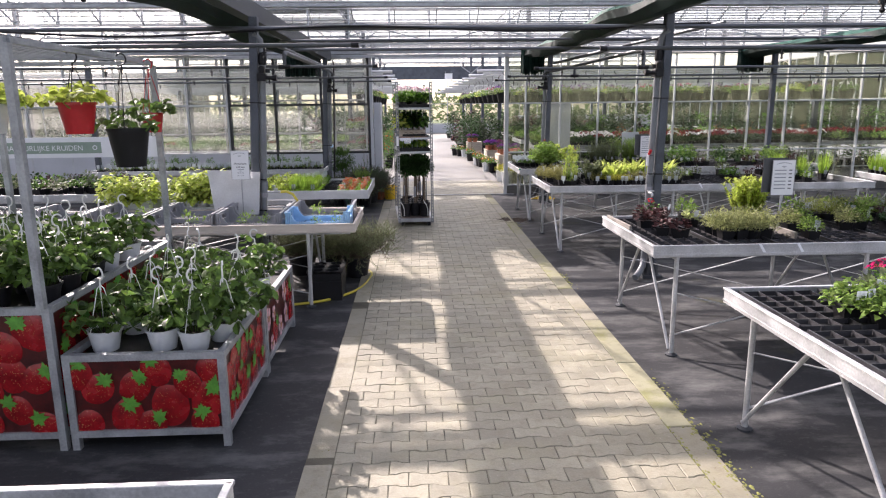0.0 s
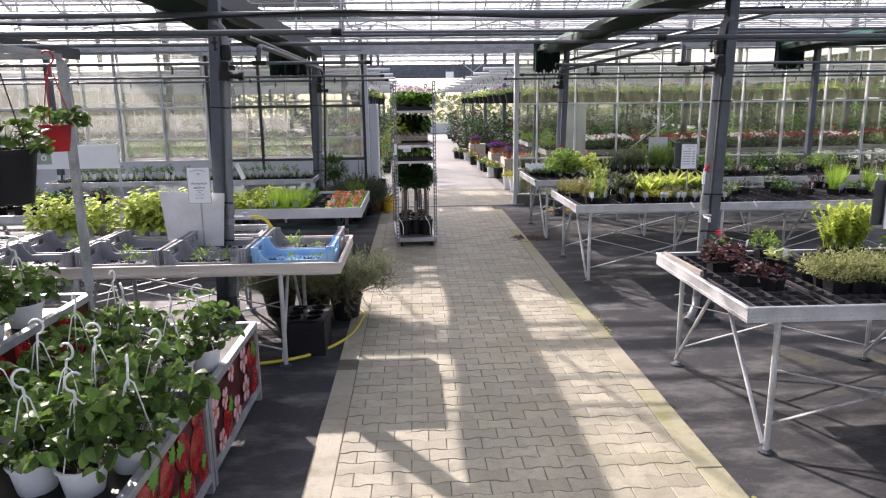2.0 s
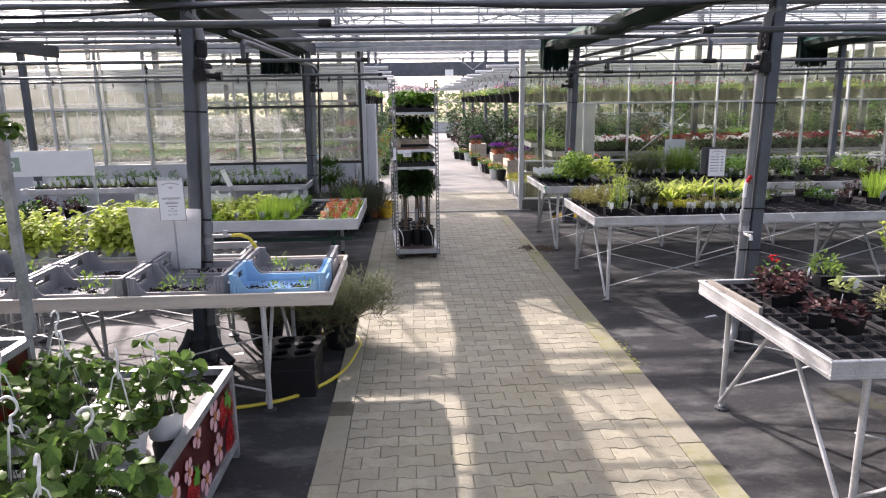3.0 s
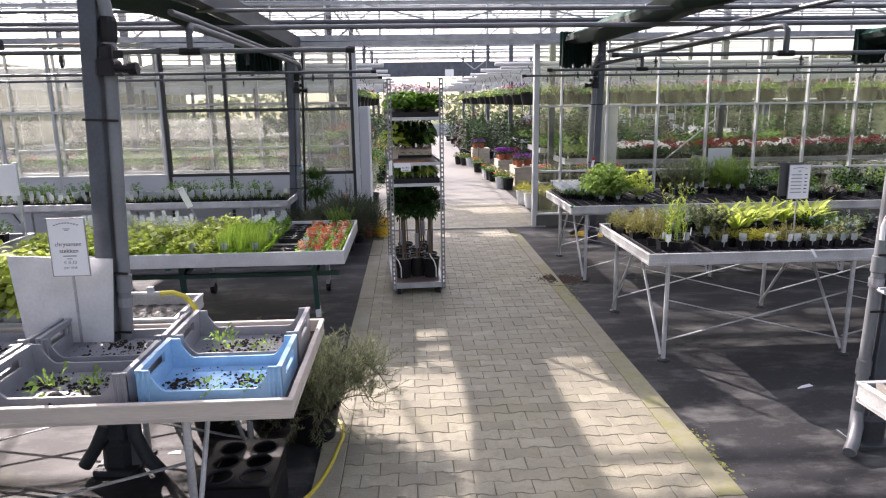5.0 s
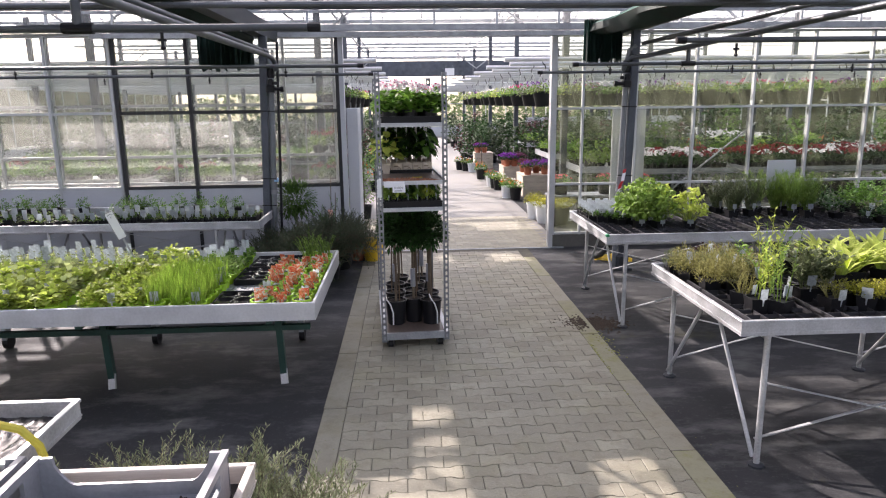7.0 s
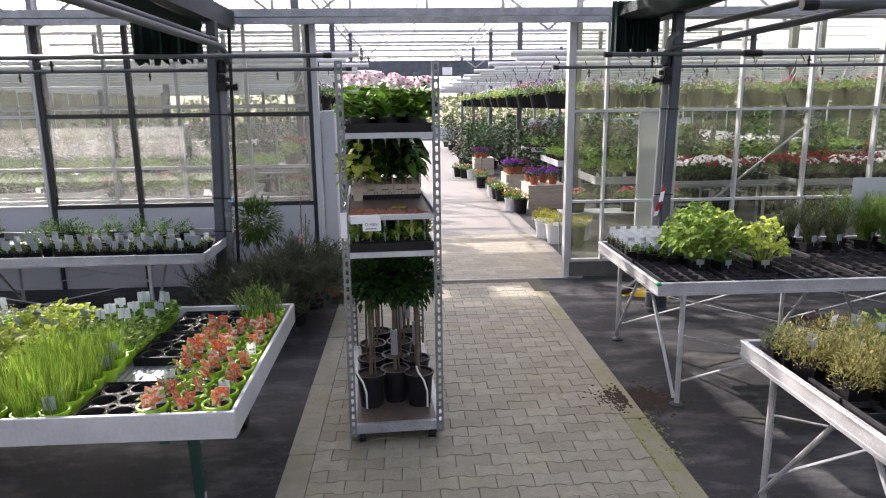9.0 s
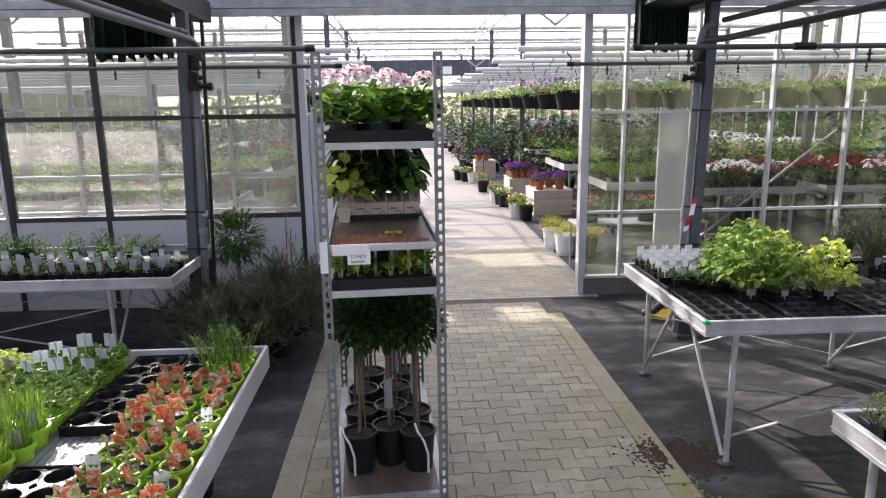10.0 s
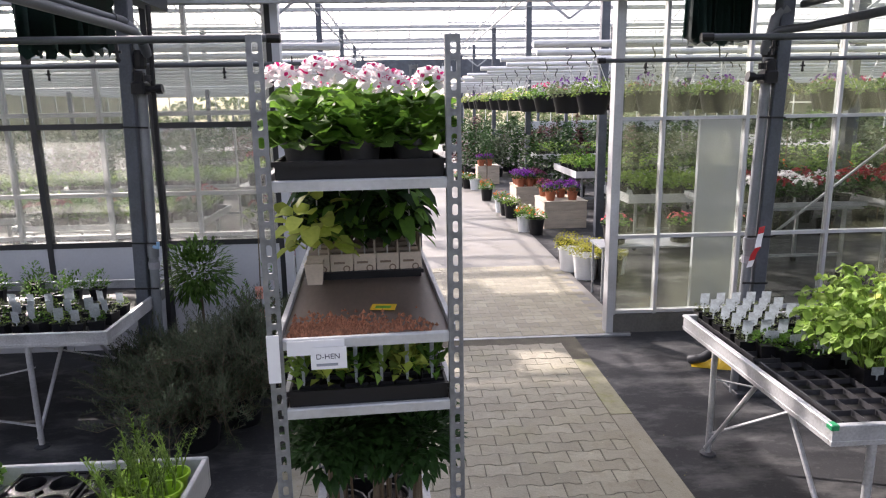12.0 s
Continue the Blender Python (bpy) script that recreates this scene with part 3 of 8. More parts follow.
part("tap", Geo().tube([(-0.09, -0.04, 0.93), (-0.09, -0.14, 0.93), (-0.09, -0.15, 0.90)], 0.013, 8).box(-0.125, -0.055, -0.10, -0.085, 0.945, 0.957), ALU, rp, "small metal tap")
part("pipe_bend", Geo().tube([(-0.083, -0.01, 0.20), (-0.10, -0.05, 0.13), (-0.16, -0.12, 0.07), (-0.22, -0.18, 0.035)], 0.034, 10), PVC, rp, smooth=True)
nz = thing("spray_nozzle", "red and white hose nozzle hung on the post", "nozzle", at=pose(1.94, 6.61, 1.22) @ Matrix.Diagonal((0.65, 0.65, 0.65, 1)))
part("body", Geo().tube([(0, 0, 0.0), (0, 0, 0.12), (0.01, -0.02, 0.20)], 0.02, 8), CARD, nz, smooth=True)
part("head", Geo().tube([(0.01, -0.02, 0.18), (0.03, -0.06, 0.25)], 0.024, 8), REDPLASTIC, nz, smooth=True)
part("hook_strap", Geo().tube([(0.0, 0.0, 0.12), (0.04, 0.0, 0.16), (0.09, 0.02, 0.16)], 0.005, 5), BLACKPLASTIC, nz)
post(2.01, 12.50, side=-1, lean=0.06)
for x in (-10.6, -6.4, 6.38, 10.6):
    for y in (6.7, 12.6):
        post(x, y, valve=False)
for x in POSTS_X:
    post(x, 0.6, valve=False)


def feed_pipe(label, runs):
    """Plastic feed pipes with their bends."""
    p = thing("feed_pipe", label, "pipe", "irrigation pipes")
    for pts, r in runs:
        part("pipe", Geo().tube(pts, r * 0.8, 10), DARKPIPE, p, smooth=True)
        part("pipe_socket", Geo().tube([Vector(pts[-2]).lerp(Vector(pts[-1]), 0.2), Vector(pts[-2]).lerp(Vector(pts[-1]), 0.8)], r * 0.8 + 0.005, 10), DARKPIPE, p, smooth=True)
    return p


feed_pipe("pair of grey plastic water pipes under the gutter beam",
          [([(-2.03, 8.12, 2.46), (-2.025, 8.16, 2.495), (-2.02, 8.3, 2.50), (-2.01, 12.4, 2.50), (-2.0, 12.62, 2.49), (-1.99, 12.72, 2.45), (-1.99, 12.80, 2.36)], 0.034),
           ([(-2.10, 8.0, 2.57), (-2.09, 8.5, 2.57), (-2.08, 12.5, 2.56), (-2.04, 12.62, 2.55)], 0.028)])
feed_pipe("grey plastic water pipes sloping to the post",
          [([(2.64, 8.98, 2.33), (2.64, 8.98, 2.52), (2.63, 9.02, 2.555), (2.60, 9.12, 2.56), (2.12, 12.3, 2.45), (2.0, 12.42, 2.44), (1.95, 12.46, 2.40), (1.94, 12.48, 2.30)], 0.032),
           ([(3.1, 7.6, 2.76), (2.60, 10.0, 2.68), (2.12, 12.4, 2.59)], 0.028)])


def sprinkler_line(y, x0, x1, z=2.33, tee=None):
    """Cross pipe with small hanging nozzles."""
    p = thing("sprinkler_line", "thin grey overhead irrigation pipe with hanging nozzles", "pipe", "sprinkler lines", pose(0, y, z))
    part("pipe", Geo().tube([(x0, 0, 0), (x1, 0, 0)], 0.0175, 10), DARKPIPE, p, smooth=True)
    for e in (x0, x1):
        part("end_cap", Geo().tube([(e - 0.03, 0, 0), (e + 0.03, 0, 0)], 0.022, 10), BLACKPLASTIC, p)
    n = int((x1 - x0) / 1.25)
    for i in range(n + 1):
        x = x0 + 0.35 + i * 1.25
        if x < x1:
            part("nozzle", Geo().tube([(x, 0, -0.02), (x, 0, -0.075)], 0.008, 6).box(x - 0.018, x + 0.018, -0.006, 0.006, -0.06, -0.048)
                 .lathe([(0.006, -0.1), (0.014, -0.09), (0.006, -0.075)], 6, x), BLACKPLASTIC, p)
    if tee is not None:
        part("drop_pipe", Geo().tube([(tee, 0, 0.0), (tee, 0, 0.15)], 0.022, 10), DARKPIPE, p, smooth=True)
        part("tee_joint", Geo().tube([(tee - 0.07, 0, 0), (tee + 0.07, 0, 0)], 0.026, 10), BLACKPLASTIC, p)


for y in (2.2, 5.18, 8.12, 11.45, 13.36):
    sprinkler_line(y, -9.5, -0.94, 2.33, -2.03 if y == 8.12 else None)
for y in (2.6, 5.70, 8.98, 11.62, 13.45):
    sprinkler_line(y, 1.18, 9.5, 2.33, 2.32 if y == 11.62 else (2.64 if y == 8.98 else None))


def gathered_cloth(x0, x1, y0, y1, ztop, drop, seed, mat, name, label, end=None):
    """A shade cloth gathered in folds along the beam, with a hanging end."""
    rng = random.Random(seed)
    c = thing(name, label, "shade cloth", "shade cloths")
    n, m = 90, 9
    vs, fs = [], []
    ph = [rng.uniform(0, 6.28) for _ in range(6)]
    for i in range(n + 1):
        t = i / n
        y = y0 + (y1 - y0) * t
        sag = 0.05 * math.sin(t * 26 + ph[0]) + 0.025 * math.sin(t * 61 + ph[1])
        for j in range(m + 1):
            a = math.pi * 2 * j / m
            rx, rz = (x1 - x0) / 2, 0.10 + 0.025 * math.sin(t * 37 + a * 2 + ph[2])
            vs.append(((x0 + x1) / 2 + rx * math.cos(a) * (1 + 0.1 * math.sin(t * 50 + a * 3 + ph[3])), y, ztop - 0.12 + rz * math.sin(a) + sag * 0.4))
    for i in range(n):
        fs += [(i * (m + 1) + j, i * (m + 1) + j + 1, (i + 1) * (m + 1) + j + 1, (i + 1) * (m + 1) + j) for j in range(m)]
    # daylight from above put into colour: top strip brighter green, sides and underside darker
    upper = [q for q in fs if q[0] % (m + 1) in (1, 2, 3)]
    part("gathered_cloth", Geo().add(vs, [q for q in fs if q not in set(upper)]), CURTAIN_DARK_UNLIT, c, smooth=True)
    part("lit_top_fold", Geo().add(vs, upper), mat, c, smooth=True)
    g = Geo()
    k = 56
    e0, e1 = end or (x0 - 0.06, x1 + 0.06)
    vs, fs = [], []
    for i in range(k + 1):
        t = i / k
        x = e0 + (e1 - e0) * t
        dy = 0.045 * math.sin(i * 1.25) + 0.02 * math.sin(i * 2.9 + 1)
        low = ztop - drop + 0.03 * math.sin(i * 0.9) + rng.uniform(-0.02, 0.02)
        vs += [(x, y1 - 0.02 + dy * 0.5, ztop), (x, y1 - 0.03 + dy, (ztop + low) / 2), (x + 0.01 * math.sin(i), y1 - 0.02 + dy * 1.5, low)]
    for i in range(k):
        fs += [(3 * i, 3 * i + 3, 3 * i + 4, 3 * i + 1), (3 * i + 1, 3 * i + 4, 3 * i + 5, 3 * i + 2)]
    part("hanging_end", g.add(vs, fs), CURTAIN_DARK_UNLIT, c, smooth=True)
    return c


gathered_cloth(1.64, 1.98, -4.8, 12.9, 2.90, 0.48, 3, CURTAIN_LIT, "shade_cloth", "green shade cloth gathered along the gutter beam")
gathered_cloth(-2.62, -2.25, -4.8, 13.05, 2.86, 0.46, 5, CURTAIN_DARK_UNLIT, "shade_cloth", "dark green shade cloth gathered along the gutter beam", (-2.92, -2.28))
gathered_cloth(5.85, 6.25, -4.8, 12.9, 2.90, 0.45, 7, CURTAIN_LIT, "shade_cloth", "green shade cloth gathered along the gutter beam")
# invented sheets above the view, placed to shape sun patches on path and threshold
screen = thing("roof_screen", "unseen grey and white sheets added under the roof to block sun", "shade cloth")
part("screen", Geo().box(-7.2, -4.95, 15.3, 17.2, 4.25, 4.256), BLOCKERWHITE, screen)
part("screen", Geo().box(-4.95, -3.96, 14.68, 18.5, 4.25, 4.256), BLOCKERGREY, screen)
part("screen", Geo().box(-3.96, -2.1, 14.08, 18.5, 4.25, 4.256), BLOCKERGREY, screen)
part("screen", Geo().box(-6.2, -2.1, 19.16, 20.9, 4.25, 4.256), BLOCKERWHITE, screen)


# ---- benches ----
def bench(x0, x1, y0, y1, top, label, legs, rim=0.085, edge=ALU, leg=ALU, bed=BLACKPLASTIC, name="plant_bench", wheels=False):
    """Nursery bench: folded rim, flat bed, tube legs with braces and feet."""
    b = thing(name, label, "bench", "plant benches", pose(x0, y0, 0))
    w, d = x1 - x0, y1 - y0
    z0 = top - rim
    part("bed", Geo().box(0.02, w - 0.02, 0.02, d - 0.02, z0 + 0.012, z0 + 0.022), bed, b)
    t = 0.014
    for nm, bx in (("rim", (0, w, 0, t)), ("rim", (0, w, d - t, d)), ("rim", (0, t, t, d - t)), ("rim", (w - t, w, t, d - t))):
        part(nm, Geo().box(bx[0], bx[1], bx[2], bx[3], z0, top - 0.006)
             .box(bx[0] - 0.006 if nm else 0, bx[1] + 0.006, bx[2] - 0.006, bx[3] + 0.006, top - 0.012, top, 0.003)
             .box(bx[0] - 0.003, bx[1] + 0.003, bx[2] - 0.003, bx[3] + 0.003, z0 + 0.012, z0 + 0.02), edge, b)
    part("support_rail", Geo().box(0.06, w - 0.06, 0.14, 0.17, z0 - 0.04, z0).box(0.06, w - 0.06, d - 0.17, d - 0.14, z0 - 0.04, z0), leg, b)
    for lx in legs:
        x = lx - x0
        for y in (0.03, d - 0.03):
            part("leg", Geo().tube([(x, y, 0.012), (x, y, z0 + 0.01)], 0.017, 10), leg, b, smooth=True)
            part("foot", Geo().lathe([(0, 0), (0.045, 0), (0.045, 0.012), (0.02, 0.02), (0, 0.02)], 10, x, y, 0), DARKSTEEL, b)
        part("brace", Geo().tube([(x - 0.02, 0.04, 0.05), (x - 0.02, d / 2 - 0.05, z0)], 0.012, 8), leg, b)
        part("brace", Geo().tube([(x - 0.02, d - 0.04, 0.05), (x - 0.02, d / 2 + 0.05, z0)], 0.012, 8), leg, b)
        part("crossbar", Geo().box(x - 0.02, x + 0.02, 0.03, d - 0.03, z0 - 0.025, z0), leg, b)
    for i in range(len(legs) - 1):
        xa, xb = legs[i] - x0, legs[i + 1] - x0
        for y in (0.06, d - 0.06):
            part("diagonal", Geo().bar((xa, y, 0.48), (xb, y, 0.12), 0.018, 0.006), leg, b)
            part("diagonal", Geo().bar((xa, y + 0.015, 0.14), (xb, y + 0.015, 0.50), 0.018, 0.006), leg, b)
    return b


ALU_LABEL = "aluminium nursery bench with black cell trays on braced tube legs"
bench(1.225, 5.3, 1.75, 3.20, 0.85, ALU_LABEL, (1.395, 2.80, 4.9))
bench(1.225, 5.4, 4.33, 5.67, 0.85, ALU_LABEL, (1.412, 2.84, 4.21, 5.2))
bench(1.20, 5.4, 8.00, 9.31, 0.848, ALU_LABEL, (1.362, 2.79, 4.2, 5.2))
br = bench(1.185, 6.2, 10.36, 11.70, 0.848, ALU_LABEL, (1.366, 2.78, 4.3, 5.9))
part("corner_clip", Geo().box(-0.009, 0.022, -0.009, 0.03, 0.830, 0.851, 0.004), material("green_clip", (0.02, 0.30, 0.12), 0.4, 0, 0.1, 20, 90, 0.02), br, "small green corner clip")
bench(6.0, 10.4, 8.00, 9.31, 0.848, ALU_LABEL, (6.2, 7.6, 9.0, 10.2))
bench(-4.6, -1.05, 5.80, 6.84, 0.80, "nursery bench with a weathered wooden edge", (-4.4, -2.95, -1.49), edge=WOODEDGE)
bench(-3.0, -1.04, -0.4, 1.44, 0.80, "aluminium bench with a slatted top", (-2.8, -1.25))
bench(-6.4, -2.14, 12.08, 13.35, 0.74, "aluminium nursery bench along the pale wall panel", (-6.1, -4.4, -2.62))
bench(-9.2, -4.14, 8.30, 9.75, 0.80, "aluminium nursery bench with leafy seedlings", (-8.8, -6.6, -4.4))
bench(-3.9, -1.86, 6.86, 7.36, 0.82, "shallow aluminium bench tray with black matting", (-3.7, -2.1))


def herb_bench(x0, x1, y0, y1, top):
    """Rolling herb table: deep white rim, dark green frame, castors."""
    b = thing("rolling_bench", "white rimmed herb table on a dark green frame with castors", "bench", "plant benches", pose(x0, y0, 0))
    w, d = x1 - x0, y1 - y0
    z0 = top - 0.12
    g = Geo()
    n = int((w - 0.05) / 0.03)
    for i in range(n):
        g.box(0.025 + 0.03 * i, 0.05 + 0.03 * i, 0.02, d - 0.02, z0 + 0.036, z0 + 0.045)
    part("bed", g.box(0.02, w - 0.02, 0.02, d - 0.02, z0 + 0.026, z0 + 0.034), GALV, b, "ribbed grey bench bed")
    for a in ((0, w, 0, 0.02), (0, w, d - 0.02, d), (0, 0.02, 0.02, d - 0.02), (w - 0.02, w, 0.02, d - 0.02)):
        part("rim", Geo().box(a[0], a[1], a[2], a[3], z0, top, 0.004), BENCHWHITE, b)
    part("frame_rail", Geo().box(0.1, w - 0.1, 0.40, 0.44, z0 - 0.20, z0 - 0.16).box(0.1, w - 0.1, d - 0.44, d - 0.40, z0 - 0.06, z0), GREENSTEEL, b)
    for x in (w - 0.31, w - 1.53, w - 2.75, w - 4.0):
        if x < 0.1:
            continue
        part("leg", Geo().bar((x, 0.42, 0.06), (x - 0.02, 0.42, z0), 0.045), GREENSTEEL, b)
        part("skid", Geo().bar((x + 0.01, 0.38, 0.0), (x, 0.42, 0.10), 0.05, 0.02), ALU, b, "bare metal skid")
        part("arm", Geo().bar((x, 0.42, z0 - 0.18), (x, d - 0.1, z0 - 0.02), 0.04), GREENSTEEL, b)
        part("arm", Geo().bar((x, 0.03, z0 - 0.015), (x, d - 0.03, z0 - 0.015), 0.04, 0.03), GREENSTEEL, b)
        c = part("castor", Geo().box(x - 0.02, x + 0.02, d - 0.34, d - 0.26, 0.09, z0), GALV, b)
        part("wheel", Geo().tube([(x - 0.022, d - 0.28, 0.06), (x + 0.022, d - 0.28, 0.06)], 0.06, 14), BLACKPLASTIC, c)
    return b


herb_bench(-4.04, -1.135, 8.99, 10.58, 0.718)


# ---- plant trolley ----
TROLLEYSTEEL = material("dull_trolley_steel", (0.27, 0.285, 0.30), 0.45, 0.4, 0.22, 9, 70, 0.08)


def slotted_post(h):
    """Slotted upright: two flanges with rungs between the holes."""
    g = Geo()
    g.box(-0.019, -0.008, -0.004, 0.004, 0, h).box(0.008, 0.019, -0.004, 0.004, 0, h)
    g.box(-0.022, -0.019, -0.004, 0.022, 0, h)
    z = 0.0
    while z < h:
        g.box(-0.009, 0.009, -0.004, 0.004, z, min(h, z + 0.017)).add([(-0.009, -0.004, z + 0.017), (-0.004, -0.004, z + 0.017), (-0.009, -0.004, z + 0.023), (0.009, -0.004, z + 0.017), (0.004, -0.004, z + 0.017), (0.009, -0.004, z + 0.023), (-0.009, -0.004, z + 0.048), (-0.004, -0.004, z + 0.048), (-0.009, -0.004, z + 0.042), (0.009, -0.004, z + 0.048), (0.004, -0.004, z + 0.048), (0.009, -0.004, z + 0.042)], [(0, 1, 2), (3, 5, 4), (6, 8, 7), (9, 10, 11)])
        z += 0.048
    return g


TX0, TX1, TY0, TY1 = -0.75, -0.20, 9.98, 11.33


def trolley():
    t = thing("plant_trolley", "galvanised plant trolley with slotted posts and loaded shelves", "trolley", at=pose(TX0, TY0, 0))
    w, d = TX1 - TX0, TY1 - TY0
    mesh = slotted_post(2.13).mesh("upright", TROLLEYSTEEL)
    for x, y, a in ((0.02, 0.0, 0), (w - 0.02, 0.0, 0), (0.02, d, 180), (w - 0.02, d, 180)):
        part("upright", mesh, GALV, t, at=pose(x, y, 0.07, 0, 0, a))
    part("base_frame", Geo().box(0.04, w - 0.04, 0.0, 0.03, 0.085, 0.14).box(0.04, w - 0.04, d - 0.03, d, 0.085, 0.14)
         .box(0.0, 0.04, 0.0, d, 0.085, 0.14).box(w - 0.04, w, 0.0, d, 0.085, 0.14), GALV, t)
    part("deck", Geo().box(0.04, w - 0.04, 0.03, d - 0.03, 0.105, 0.133), PLY, t, "scuffed brown plywood deck")
    for x in (0.07, w - 0.07):
        for y in (0.07, d - 0.10):
            c = part("castor", Geo().box(x - 0.03, x + 0.03, y - 0.035, y + 0.035, 0.08, 0.09).box(x - 0.032, x - 0.026, y - 0.025, y + 0.025, 0.035, 0.085)
                     .box(x + 0.026, x + 0.032, y - 0.025, y + 0.025, 0.035, 0.085), DARKSTEEL, t)
            part("wheel", Geo().tube([(x - 0.02, y, 0.040), (x + 0.02, y, 0.040)], 0.04, 14), BLACKPLASTIC, c)
    for z, nm in ((1.165, "shelf"), (1.375, "shelf"), (1.82, "shelf")):
        s = part(nm, Geo().box(0.035, w - 0.035, 0.02, d - 0.02, z - 0.012, z + 0.0), PLY, t, "brown plywood shelf with metal lips")
        part("shelf_lip", Geo().box(0.03, w - 0.03, 0.0, 0.02, z - 0.024, z + 0.006, 0.004), WHITEALU, s)
        part("shelf_lip", Geo().box(0.03, w - 0.03, d - 0.02, d, z - 0.024, z + 0.006, 0.004), WHITEALU, s)
        part("shelf_rim", Geo().box(0.02, 0.035, 0.02, d - 0.02, z - 0.02, z + 0.02).box(w - 0.035, w - 0.02, 0.02, d - 0.02, z - 0.02, z + 0.02), GALV, s)
    part("label_card", Geo().box(0.05, 0.21, -0.006, -0.004, 1.335, 1.378), CARD, t, "white printed card on the shelf lip")
    part("label_card", Geo().box(-0.004, 0.03, -0.012, -0.008, 1.26, 1.40), CARD, t, "narrow white tag on the post")
    return t


trolley()

# ---- foliage ----
def leafmat(name, col, col2, tl=0.38, rough=0.58, island=0.4):
    return material(name, col, rough, 0.0, 0.2, 9, 70, 0.1, col2=col2, island=island, rand=0.12 if island > 0.2 else 0.03, translucent=tl, spec=0.22)


LEAF_MID = leafmat("green_leaf", (0.12, 0.25, 0.035), (0.07, 0.16, 0.025))
LEAF_LIME = leafmat("lime_leaf", (0.52, 0.58, 0.13), (0.32, 0.42, 0.075), 0.48)
LEAF_HERB = leafmat("fresh_herb_leaf", (0.27, 0.39, 0.08), (0.14, 0.25, 0.05), 0.42)
LEAF_PALE = leafmat("pale_herb_leaf", (0.46, 0.50, 0.22), (0.30, 0.36, 0.14), 0.42)
LEAF_HOSTA = leafmat("yellow_green_broad_leaf", (0.60, 0.66, 0.19), (0.36, 0.47, 0.09), 0.55, island=0.4)
LEAF_DARK = leafmat("dark_green_leaf", (0.030, 0.085, 0.018), (0.018, 0.05, 0.012), 0.2)
LEAF_STRAW = leafmat("strawberry_leaf", (0.13, 0.215, 0.045), (0.045, 0.095, 0.024), 0.42, 0.4, 0.65)
LEAF_SEDUM = leafmat("pale_sedum_leaf", (0.42, 0.44, 0.20), (0.27, 0.30, 0.12), 0.42)
LEAF_OLIVE = leafmat("olive_leaf", (0.25, 0.29, 0.075), (0.13, 0.16, 0.04), 0.4)
LEAF_GREY = leafmat("grey_green_leaf", (0.20, 0.24, 0.12), (0.12, 0.15, 0.07))
LEAF_ROSEMARY = leafmat("rosemary_needle", (0.25, 0.285, 0.15), (0.13, 0.16, 0.08), 0.35)
LEAF_RED = leafmat("dark_red_leaf", (0.115, 0.05, 0.048), (0.045, 0.018, 0.02), 0.25, island=0.6)
LEAF_BROWN = leafmat("heath_twig", (0.34, 0.32, 0.12), (0.18, 0.18, 0.06), 0.4)
LEAF_MOSS = leafmat("yellow_cushion_leaf", (0.44, 0.42, 0.05), (0.26, 0.27, 0.035), 0.45)
GRASS = leafmat("grass_blade", (0.36, 0.52, 0.08), (0.19, 0.33, 0.04), 0.45)
BARK = material("grey_brown_stem", (0.16, 0.12, 0.08), 0.85, 0, 0.2, 20, 90, 0.4)
PETAL_WHITE = leafmat("white_petal", (0.93, 0.92, 0.92), (0.92, 0.87, 0.885), 0.5, island=0.06)
PETAL_PINK = leafmat("magenta_petal", (0.70, 0.03, 0.20), (0.55, 0.015, 0.13), 0.4)
PETAL_SALMON = leafmat("salmon_pink_petal", (0.78, 0.22, 0.24), (0.62, 0.10, 0.14), 0.4)
PETAL_PURPLE = leafmat("purple_petal", (0.20, 0.02, 0.32), (0.12, 0.01, 0.2), 0.3)
PETAL_RED = leafmat("red_petal", (0.62, 0.02, 0.02), (0.45, 0.01, 0.02), 0.3)
PETAL_ORANGE = leafmat("orange_petal", (0.75, 0.20, 0.02), (0.6, 0.1, 0.02), 0.3)
BAMBOO = material("bamboo_cane", (0.13, 0.085, 0.045), 0.6, 0, 0.2, 20, 90, 0.1)
STRAP = material("white_wire", (0.78, 0.78, 0.76), 0.4, 0, 0.05, 6, 50, 0.0)
RNG = random.Random(11)


def dome(seed, n, R, H, L, W, z0=0.0, up=0.5, fold=0.25, droop=0.3, hollow=0.35, jitter=0.5, geo=None, cx=0, cy=0, rounded=False):
    """A domed crown of single leaves."""
    r, g = random.Random(seed), geo or Geo()
    for _ in range(n):
        a, q = r.uniform(0, 6.2832), math.sqrt(r.uniform(hollow * hollow, 1))
        z = z0 + H * r.uniform(0.05, 1.0) * (1 - 0.55 * q * q)
        p = (cx + R * q * 0.85 * math.cos(a), cy + R * q * 0.85 * math.sin(a), z)
        d = Vector((math.cos(a) * q + r.uniform(-jitter, jitter), math.sin(a) * q + r.uniform(-jitter, jitter), up * r.uniform(0.1, 1.6)))
        s = r.uniform(0.7, 1.25)
        (g.round_leaf if rounded else g.leaf)(p, d, L * s, W * s, fold, droop * r.uniform(0.3, 1.5), r.uniform(-0.6, 0.6))
    return g


